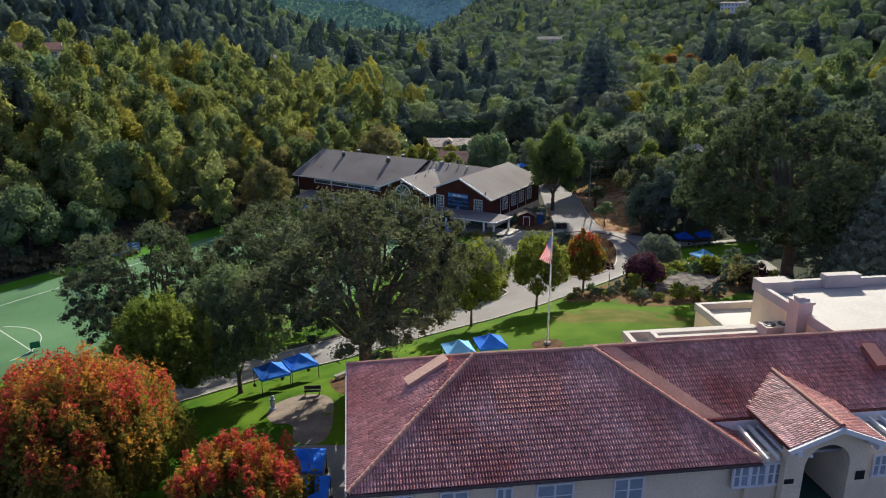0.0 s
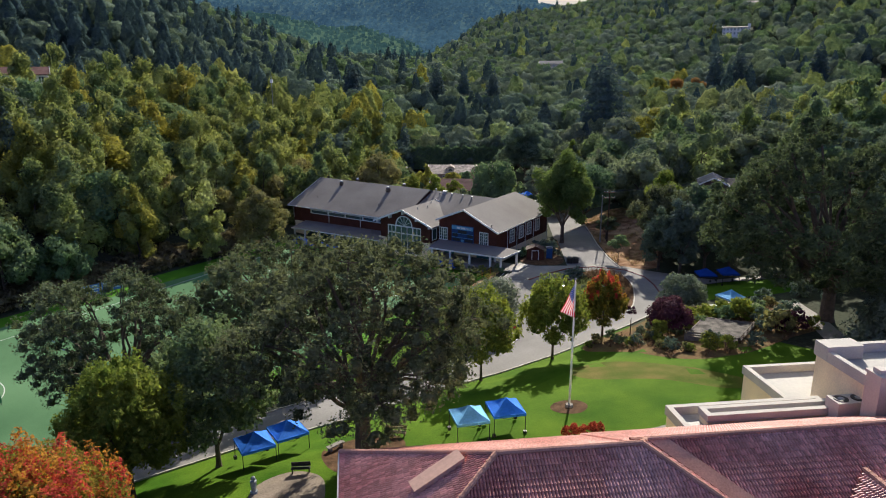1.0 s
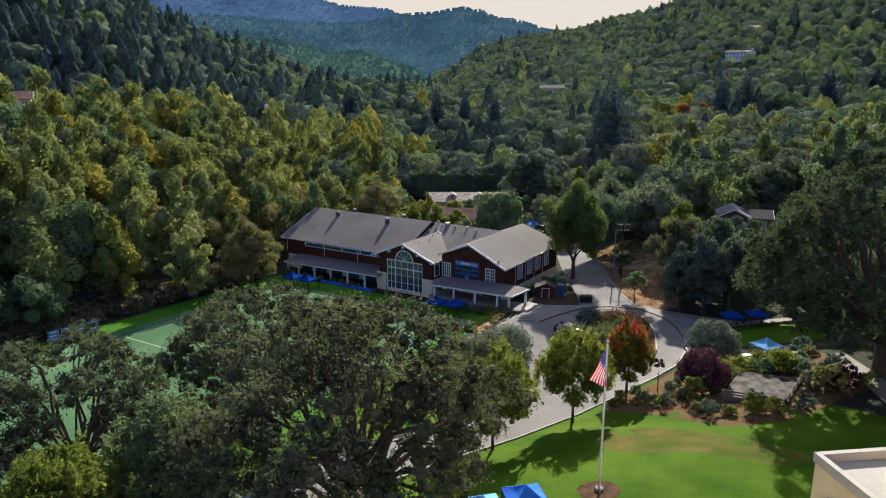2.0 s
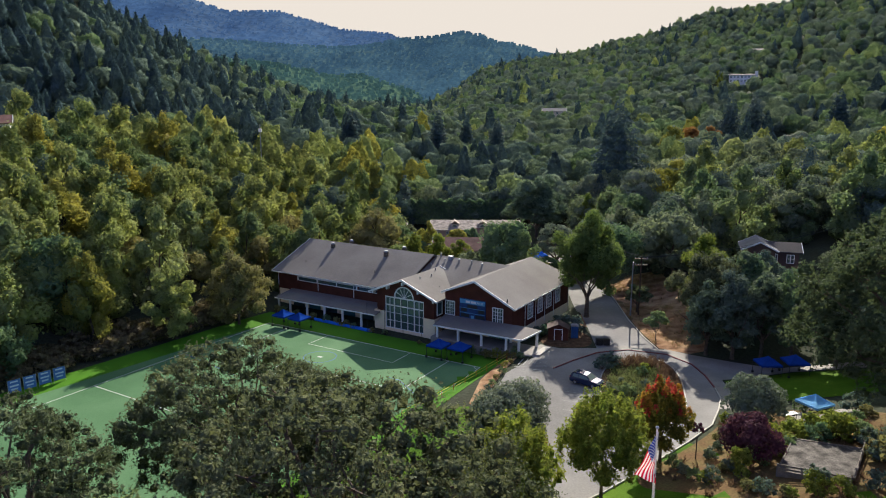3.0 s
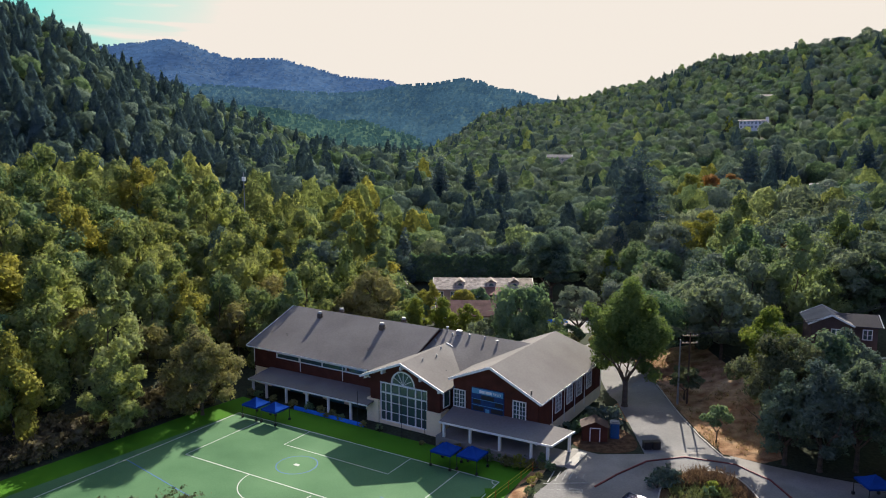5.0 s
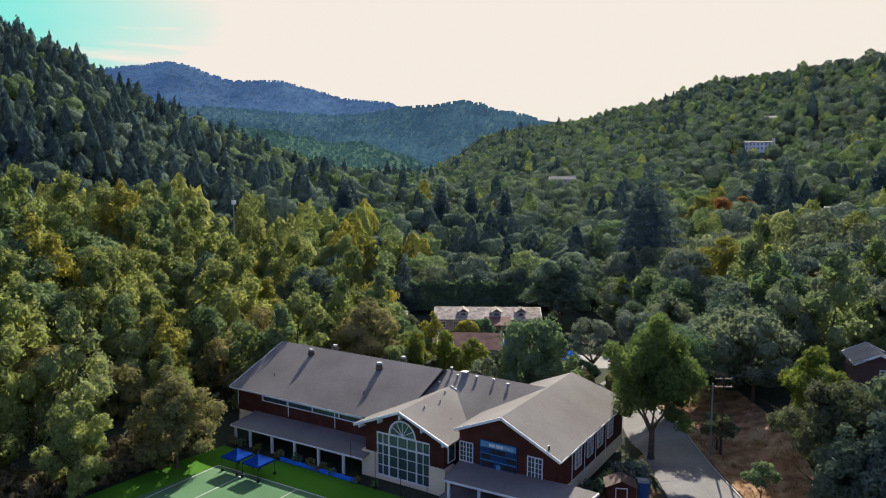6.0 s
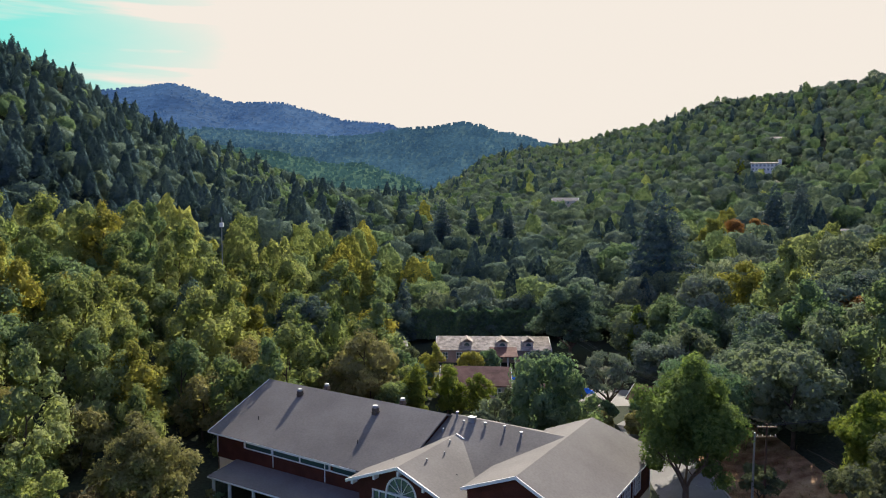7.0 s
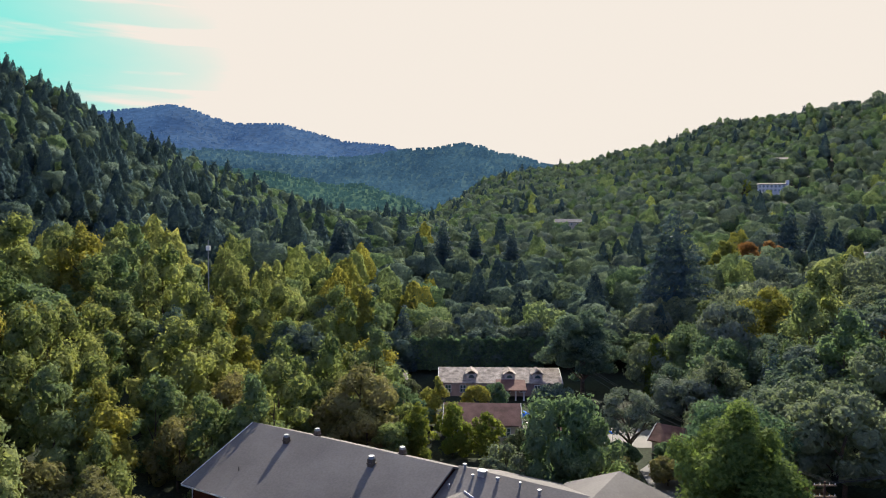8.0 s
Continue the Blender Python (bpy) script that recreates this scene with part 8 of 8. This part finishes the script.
# ---- hedge behind the villa ----
rng = np.random.default_rng(77)
n = 5200
hx, hh = rng.uniform(-15, 21, n), rng.random(n)
side = rng.random(n) < 0.55
py = np.where(side, 265.6 + rng.normal(0, 0.15, n), 265.6 + 2.4 * rng.random(n))
pz = np.where(side, 0.3 + 7.6 * hh, 7.7 + 0.5 * np.sin(hx * 1.9) + rng.normal(0, 0.2, n))
v, f = leaf_faces(np.stack([hx, py, pz], -1), np.stack([np.zeros(n), np.where(side, -1.0, 0), np.where(side, 0.2, 1.0)], -1), 0.62, rng)
hedge = thing("hedge", pose(0, 0, 0), "tall clipped green hedge behind the villa", "hedge")
link("foliage", quad_mesh("foliage", v, f, [L_green]), None, hedge)
part("core", boxes((-15, 266, 0, 21, 267.6, 7.5)), L_dark, hedge)

# ---- timber-edged garden terrace ----
TERRACE = [(29.4, 91.8), (35.0, 89.2), (40.0, 96.0), (34.0, 98.2)]
TZ = 6.0
# strong mottle: weathering and dappled shade are both put into the colour
M_terrace = surface("dappled_terrace_paving", (0.085, 0.078, 0.072), 0.5, 0.9, 7, 0.92, 0.4, c2=(0.21, 0.19, 0.17), spec=0.1)
M_grey_timber = surface("silvered_timber", (0.19, 0.165, 0.14), 0.35, 1.4, 12, 0.85, 0.4, spec=0.15)
terrace = thing("garden_terrace", pose(0, 0, TZ), "grey paved garden terrace with weathered timber edging", "terrace")
part("paving", slab(bmesh.new(), [(x, y, 0.03) for x, y in TERRACE], 0.18), M_terrace, terrace)
for k in range(4):
    a, b = Vector(TERRACE[k]), Vector(TERRACE[(k + 1) % 4])
    for row in range(6):
        bm = bmesh.new()
        bar(bm, (a.x, a.y, -0.02 - 0.27 * row), (b.x, b.y, -0.02 - 0.27 * row), 0.14, 0.25)
        part("edge_board", bm, M_grey_timber, terrace)
    if k > 1:
        continue
    n = int((b - a).length / 1.7)
    for j in range(n + 1):
        p = a + (b - a) * (j / n)
        part("post", boxes((p.x - 0.07, p.y - 0.07, -1.2, p.x + 0.07, p.y + 0.07, 0.72 + 0.05 * (j % 2))), M_grey_timber, terrace)
    for z in (0.3, 0.62):
        bm = bmesh.new()
        bar(bm, (a.x, a.y, z), (b.x, b.y, z), 0.07, 0.16)
        part("rail", bm, M_grey_timber, terrace)
# the rail goes on uphill beside the planting
fence = thing("garden_rail", pose(0, 0, 0), "weathered grey timber rail along the garden slope", "fence")
way = [(40.6, 97.0), (41.6, 99.6), (41.4, 102.6), (39.3, 104.0), (36.9, 104.9)]
for k in range(4):
    a, b = way[k], way[k + 1]
    za, zb = ground_at(*a), ground_at(*b)
    part("post", boxes((a[0] - 0.07, a[1] - 0.07, za - 0.4, a[0] + 0.07, a[1] + 0.07, za + 0.95)), M_grey_timber, fence)
    for z in (0.42, 0.82):
        bm = bmesh.new()
        bar(bm, (a[0], a[1], za + z), (b[0], b[1], zb + z), 0.06, 0.15)
        part("rail", bm, M_grey_timber, fence)
for x, y, a in ((39.6, 109.9, 20), (41.1, 107.8, 32)):
    tb = thing("folding_table", pose(x, y, ground_at(x, y) + 0.08, 0, 0, a), "white plastic folding table on the garden paving", "table", "folding tables")
    part("tabletop", boxes((-0.92, -0.38, 0.70, 0.92, 0.38, 0.745)), M_white, tb)
    for p in (-0.7, 0.7):
        for q in (-0.3, 0.3):
            part("leg", boxes((p - 0.02, q - 0.02, 0, p + 0.02, q + 0.02, 0.71)), M_black, tb)

# ---- shrubs ----
def shrub_mesh(h, w, n, size, seed, mat):
    return crown_mesh("foliage", round_crown(h, w, -0.15 * h, n, size, seed, 12, 0.75, 0.9, 0.28, 0.24, 0.4), mat)


kinds = {}
for key, mat, h, w in (("green", L_green, 1.3, 1.7), ("bright", L_bright, 1.4, 1.8), ("grey", L_olive, 1.1, 1.5), ("dark", L_dark, 1.5, 1.9), ("tan", L_tan, 1.0, 1.4), ("red", L_red, 1.0, 1.3), ("plum", L_plum, 1.2, 1.6), ("gold", L_yellow, 1.6, 2.0)):
    kinds[key] = [shrub_mesh(h, w, 260, 0.2, 300 + k + 10 * len(kinds), mat) for k in range(2)]
SHRUB_LABEL = {"green": "rounded green shrub in a planting bed", "bright": "bright green leafy shrub in mulch", "grey": "silver-grey mounded shrub in the bed", "dark": "dark evergreen shrub in the bed", "tan": "dry tan-leaved shrub in the bed", "red": "red-flowered low shrub on the lawn", "plum": "purple-leaved shrub in the garden", "gold": "golden autumn shrub beside the path"}


def shrub(key, x, y, s=1.0, tall=1.0):
    t = thing("shrub", pose(x, y, ground_at(x, y) + 0.05, 0, 0, rng.uniform(0, 360)) @ Matrix.Diagonal((s, s, s * tall, 1)), SHRUB_LABEL[key], "shrub", "garden shrubs")
    link("foliage", kinds[key][int(rng.integers(0, 2))], None, t)
    bm = bmesh.new()
    for a in (0, 2.1, 4.2):
        tube(bm, (0, 0, -0.1), (0.3 * math.cos(a), 0.3 * math.sin(a), 0.5), 0.04, 0.02, 5, False)
    part("stem", bm, M_bark, t)
    return t


for row in (("green", 21.9, 98.4, 1.2), ("grey", 26.2, 99.6, 1.2), ("tan", 25.8, 94.9, 1.1), ("green", 29.6, 95.5, 1.2), ("bright", 31.8, 102.8, 2.0),
            ("bright", 33.4, 104.9, 1.8), ("bright", 32.6, 99.6, 2.2), ("bright", 31.6, 97.6, 1.7), ("green", 37.5, 101.2, 1.5), ("bright", 39.8, 101.0, 2.0), ("green", 41.8, 99.3, 1.7), ("dark", 43.5, 96.5, 1.8), ("plum", 44.2, 93.8, 2.0), ("plum", 42.0, 93.0, 1.7),
            ("tan", 40.2, 94.4, 1.8), ("dark", 45.6, 99.4, 1.7), ("green", 33.9, 108.8, 1.2), ("bright", 32.2, 110.2, 1.1), ("green", 36.0, 107.2, 1.1), ("grey", 40.6, 107.6, 1.3), ("bright", 43.2, 108.8, 1.3), ("tan", 46.4, 106.0, 1.5), ("dark", 47.0, 109.6, 1.8),
            ("dark", 26.5, 93.6, 1.0), ("grey", 28.0, 102.0, 1.0), ("tan", 28.9, 104.6, 1.1), ("green", 30.4, 106.4, 1.0), ("bright", 31.0, 87.9, 1.6), ("bright", 32.8, 87.0, 1.5), ("dark", 36.6, 88.0, 1.4), ("bright", 39.4, 99.4, 2.2), ("green", 37.0, 99.2, 1.9), ("bright", 35.0, 100.0, 2.0), ("green", 33.4, 97.9, 1.5), ("dark", 41.2, 97.0, 1.6), ("tan", 41.4, 93.0, 3.2), ("bright", 38.0, 101.6, 2.0), ("bright", 36.2, 102.2, 1.8), ("bright", 40.2, 101.8, 1.9), ("dark", 23.6, 92.6, 1.2), ("green", 22.4, 93.8, 1.1), ("bright", 26.2, 92.0, 1.0), ("dark", 26.6, 88.0, 1.2), ("green", 30.4, 62.8, 1.9), ("green", 32.2, 63.6, 1.6), ("bright", 25.6, 59.5, 1.2),
            ("green", 16.0, 149.8, 1.6), ("grey", 20.8, 153.2, 2.2), ("grey", 22.2, 152.4, 1.9), ("grey", 19.4, 154.4, 2.0), ("green", 17.4, 152.0, 1.7), ("dark", 15.0, 151.0, 1.5), ("grey", 22.6, 155.4, 1.6),
            ("tan", 9.4, 138.4, 0.9), ("green", 10.4, 137.6, 0.9), ("tan", 8.6, 135.6, 0.8), ("gold", 7.6, 134.0, 0.7), ("green", 7.0, 131.4, 0.8), ("tan", 5.9, 129.2, 0.8), ("green", 5.2, 126.6, 0.8), ("dark", 4.3, 123.9, 0.9), ("green", 9.9, 140.4, 1.1), ("dark", 8.0, 142.0, 1.1), ("tan", 6.6, 143.2, 1.0), ("green", 4.4, 144.0, 1.2),
            ("tan", -21.0, 159.2, 0.9), ("green", -18.6, 157.8, 0.9), ("tan", -15.0, 155.6, 0.9), ("green", -12.4, 154.2, 0.8), ("tan", -6.0, 148.9, 0.7)):
    shrub(*row)
for a, key, sz in ((-24.0, "tan", 1.2), (-22.2, "green", 1.0), (-18.8, "tan", 1.1), (-14.4, "tan", 1.2), (-11.0, "green", 1.0), (-8.6, "tan", 1.2), (-6.2, "tan", 1.1), (14.6, "tan", 1.0), (17.0, "tan", 1.3), (19.6, "tan", 1.3), (21.6, "green", 1.1), (24.4, "tan", 1.4), (26.4, "gold", 1.1), (28.0, "tan", 1.2)):
    q = HALL @ Vector((a, -3.5 if a < 0 else -4.6, 0))
    shrub(key, q.x, q.y, sz, 1.2)
for x, y, s in ((10.4, 67.2, 0.8), (11.2, 67.4, 0.9), (12.0, 67.3, 0.85), (12.9, 67.5, 0.95), (13.6, 67.7, 0.8)):
    shrub("red", x, y, s, 1.3)
for x, y, s in ((16.5, 32.0, 1.4), (18.4, 31.6, 1.5), (20.0, 32.2, 1.3), (28.6, 35.6, 1.3), (30.0, 36.2, 1.4)):
    shrub("dark", x, y, s)

# dark shrubs added to darken the bare ground right of the big oak
for x, y, s in ((54, 88, 2.2), (57, 91, 2.4), (53.5, 92.5, 2.0), (60, 87, 2.3), (56, 84, 2.2), (51.5, 86, 1.9), (58.5, 96, 2.4), (62, 101, 2.5), (55, 106, 2.2), (58, 112, 2.4), (52.5, 110, 2.0), (64, 95, 2.5)):
    shrub("dark", x, y, s, 1.2)

# ornamental grasses on the island
def blades(cx, cy, n, h, spread, rng, lean):
    a = rng.uniform(0, 6.283, n)
    r = rng.random(n) * spread
    x, y = cx + r * np.cos(a), cy + r * np.sin(a)
    z = height(x, y) + 0.08
    d = np.stack([np.cos(a) * lean, np.sin(a) * lean, np.ones(n)], -1) + rng.normal(0, 0.22, (n, 3))
    hh = (h * rng.uniform(0.6, 1.15, n))[:, None]
    w = np.stack([-np.sin(a), np.cos(a), np.zeros(n)], -1) * 0.05
    p = np.stack([x, y, z], -1)
    top = p + d * hh
    mid = p + d * hh * 0.55 + np.array((0, 0, 0.12)) * hh
    v = np.stack([p - w, p + w, mid + w * 0.9, mid - w * 0.9, mid - w * 0.9, mid + w * 0.9, top + w * 0.3, top - w * 0.3], 1).reshape(-1, 3)
    f = (np.arange(n)[:, None, None] * 8 + np.array([[0, 1, 2, 3], [4, 5, 6, 7]])[None]).reshape(-1, 4)
    return v, f


def grass(name, spots, n, h, spread, mat, label, lean=0.45):
    g = np.random.default_rng(9)
    vs, fs, at = [], [], 0
    for x, y in spots:
        v, f = blades(x, y, n, h, spread, g, lean)
        vs.append(v)
        fs.append(f + at)
        at += len(v)
    return tagged(link(name, quad_mesh(name, np.concatenate(vs), np.concatenate(fs), [mat])), label, "grass", kind="stuff")


L_straw = leaves("dry_grass_plumes", (0.070, 0.045, 0.037), (0.192, 0.128, 0.096), 0.35)
L_hay = leaves("straw_grass", (0.17, 0.10, 0.05), (0.40, 0.29, 0.15), 0.3)
L_blade = leaves("green_grass_blades", (0.070, 0.096, 0.037), (0.230, 0.243, 0.110), 0.4)
isl = rounded([(22.0, 112.0), (20.4, 117), (20.9, 123), (22.6, 130), (25, 134.8), (29, 136.6), (31.8, 135.4), (32.2, 131), (30.8, 124), (28.5, 117), (25.2, 112.5)])
gx2, gy2 = rng.uniform(19, 34, 900), rng.uniform(110, 138, 900)
ok = in_poly(gx2, gy2, isl)
sp = [(a, b) for a, b in zip(gx2[ok], gy2[ok])]
straw = [p for p in sp if p[0] > 30.2 + 0.18 * (p[1] - 130) or p[1] > 133.0][:90]
green = [p for p in sp if p not in straw][:230]
grass("plume_grass", straw, 60, 1.15, 0.45, L_straw, "tawny plume grasses on the loop island")
grass("green_grass", green, 46, 0.75, 0.5, L_blade, "arching green grasses on the loop island", 0.8)
for k in range(16):
    p = green[(k * 11) % len(green)]
    shrub(("bright", "grey", "green", "dark")[k % 4], p[0], p[1], 0.9 + 0.3 * (k % 3))
for x, y in ((22.4, 133.2), (23.6, 134.8), (24.4, 133.6)):
    shrub("dark", x, y, 1.5)
wx, wy = rng.uniform(17, 47, 560), rng.uniform(85, 113, 560)
bed = rounded(GARDEN)
ok = in_poly(wx, wy, bed) & ~in_poly(wx, wy, TERRACE) & ~in_poly(wx, wy, [(38.4, 109.0), (41.2, 112.0), (47, 111.3), (48.4, 107.6), (43.5, 106.6), (40.4, 106.8)])
grass("bed_grass", list(zip(wx[ok], wy[ok]))[:130], 26, 0.5, 0.4, L_straw, "dry tufted grasses in the garden bed", 0.7)

vx, vy = rng.uniform(33, 47, 420), rng.uniform(141, 189, 420)
vok = in_poly(vx, vy, [(33.9, 142.6), (33.3, 150), (33.3, 160), (33.9, 175), (35, 190), (47, 188), (47, 165), (44, 150), (41, 141)])
grass("dry_tufts", list(zip(vx[vok], vy[vok]))[:230], 16, 0.4, 0.7, L_hay, "straw-coloured dry grass tufts on the verge", 0.9)
bed_mix = random.Random(12)
for x, y in list(zip(wx[ok], wy[ok]))[130:152]:
    shrub(bed_mix.choice(("green", "bright", "grey", "dark", "tan")), x, y, bed_mix.uniform(0.7, 1.4))

# brush along the wood's edge above the pitch
bx, by = rng.uniform(0, 1, 420), rng.uniform(0, 1, 420)
spots = [(-39.5 - 45 * a - 0.81 * (0.8 + 5.5 * b), 164.0 - 62 * a + 0.588 * (0.8 + 5.5 * b)) for a, b in zip(bx, by)]
grass("brush", spots, 20, 1.0, 0.8, L_tan, "brown undergrowth between pitch and woods", 0.6)
vs, fs, at = [], [], 0
for k, (a, b) in enumerate(spots[:230]):
    v, f, _ = round_crown(1.6, 2.6, -0.2, 90, 0.36, 500 + k % 7, 7, 0.7, 0.9, 0.3, 0.3, 0.45)
    s = rng.uniform(0.8, 2.1)
    vs.append(v * s + (a, b, ground_at(a, b)))
    fs.append(f + at)
    at += len(v)
tagged(link("undergrowth", quad_mesh("undergrowth", np.concatenate(vs), np.concatenate(fs), [L_brush])), "dry brown low bushes along the wood's edge", "undergrowth", kind="stuff")

# trees round the villa
for name, x, y, h, w, shape, leaf, lb in (("golden_tree", -6.0, 224.0, 9.6, 8.0, "tall", L_yellow, "golden autumn tree beside the villa wing"), ("golden_tree", 2.2, 233.0, 5.8, 7.0, "round", L_yellow, "low golden tree in the villa yard"), ("yard_tree", 6.6, 236, 5.6, 6.0, "round", L_green, "small green tree at the villa door"),
                                         ("yard_tree", 18.5, 234.0, 6.2, 9.0, "round", L_dark, "dense round dark tree by the villa"), ("willow_tree", -3.0, 206.5, 9.0, 9.0, "tall", L_bright, "bright green bamboo-like thicket"), ("willow_tree", 2.4, 204.5, 8.0, 8.0, "tall", L_bright, "bright green bamboo-like thicket"),
                                         ("yard_tree", 8.5, 199.5, 6.5, 9.0, "round", L_oak, "grey-green bushy tree behind the hall"), ("yard_tree", 13.5, 197.5, 6.0, 8.0, "round", L_oak, "grey-green bushy tree behind the hall"), ("poplar_tree", 18.4, 203.0, 7.6, 6.0, "tall", L_bright, "light green upright tree behind the hall"),
                                         ("yard_tree", 22.2, 193.0, 4.6, 6.0, "round", L_tan, "straw-coloured bush beside the lane"), ("yard_tree", 29.5, 193.5, 4.2, 6.5, "round", L_tan, "straw-coloured bush beside the lane"), ("yard_tree", 31.5, 199.5, 4.6, 6.0, "round", L_green, "small green bush by the yard wall"), ("yard_tree", 19.6, 195.5, 5.2, 8.0, "round", L_wood_oak, "grey-green bushy tree behind the hall"), ("yard_tree", 24.4, 200.5, 4.4, 6.0, "round", L_green, "small green bush by the yard wall"),
                                         ("willow_tree", -8.5, 203.0, 10.0, 9.0, "tall", L_bright, "bright green bamboo-like thicket")):
    cr = tall_crown(h, w, 0.4, 2400, 0.42, 600 + int(h * 10), 22, 0.7, 0.18, 0.3) if shape == "tall" else round_crown(h, w, 0.3, 2400, 0.42, 600 + int(h * 10), 22, 0.7, 0.95, 0.28, 0.2, 0.34)
    tree_thing(name, x, y, lb, "tree", cr, leaf, h * 0.7, 0.15, 0.7, 0.3, 4, 31)
for x, y in ((10.5, 224.5), (13.5, 223.5), (21.5, 212.0), (24.0, 214)):
    tent(x, y, 10, M_blue, "blue canopy tent in the villa yard")
drape("villa_yard", [(-6, 226), (36, 222), (36, 211), (26, 211), (20, 214), (-6, 220)], 0.05, M_concrete, "pale paved yard before the villa", "pavement")

# ---- single barrel tiles near the ridge ----
M_clay_piece = M_clay.copy()
pn, pl = M_clay_piece.node_tree.nodes, M_clay_piece.node_tree.links
for node in [q for q in pn if q.bl_idname == "ShaderNodeNewGeometry"]:
    info = pn.new("ShaderNodeObjectInfo")
    pl.new(info.outputs["Random"], node.outputs["Random Per Island"].links[0].to_socket)
    pn.remove(node)
prof = [(-0.5, 0.0), (-0.3, 0.05), (0.0, 0.075), (0.3, 0.05), (0.5, 0.0)]
ring = [(px * 0.185 * w, dy * 0.38, pz + lift) for dy, lift, w in ((-0.5, 0.065, 1.0), (0.62, 0.0, 0.86)) for px, pz in prof]
under = [(p[0] * 0.9, p[1], p[2] - 0.014) for p in ring]
faces = []
for k in range(4):
    faces += [(k, k + 1, k + 6, k + 5), (k + 15, k + 16, k + 11, k + 10)]
    faces += [(k + 1, k, k + 10, k + 11), (k + 5, k + 6, k + 16, k + 15)]
faces += [(0, 5, 15, 10), (9, 4, 14, 19)]
tile_mesh = bpy.data.meshes.new("roof_tile")
tile_mesh.from_pydata(ring + under, [], faces)
tile_mesh.materials.append(M_clay_piece)
tile_rng = random.Random(3)
for p, a, u, n in LOOSE_TILES:
    m = Matrix((a, u, n)).transposed().to_4x4()
    m.translation = Vector(p) + Vector(n) * tile_rng.uniform(-0.006, 0.006)
    link("roof_tile", tile_mesh, None, school, "", m)
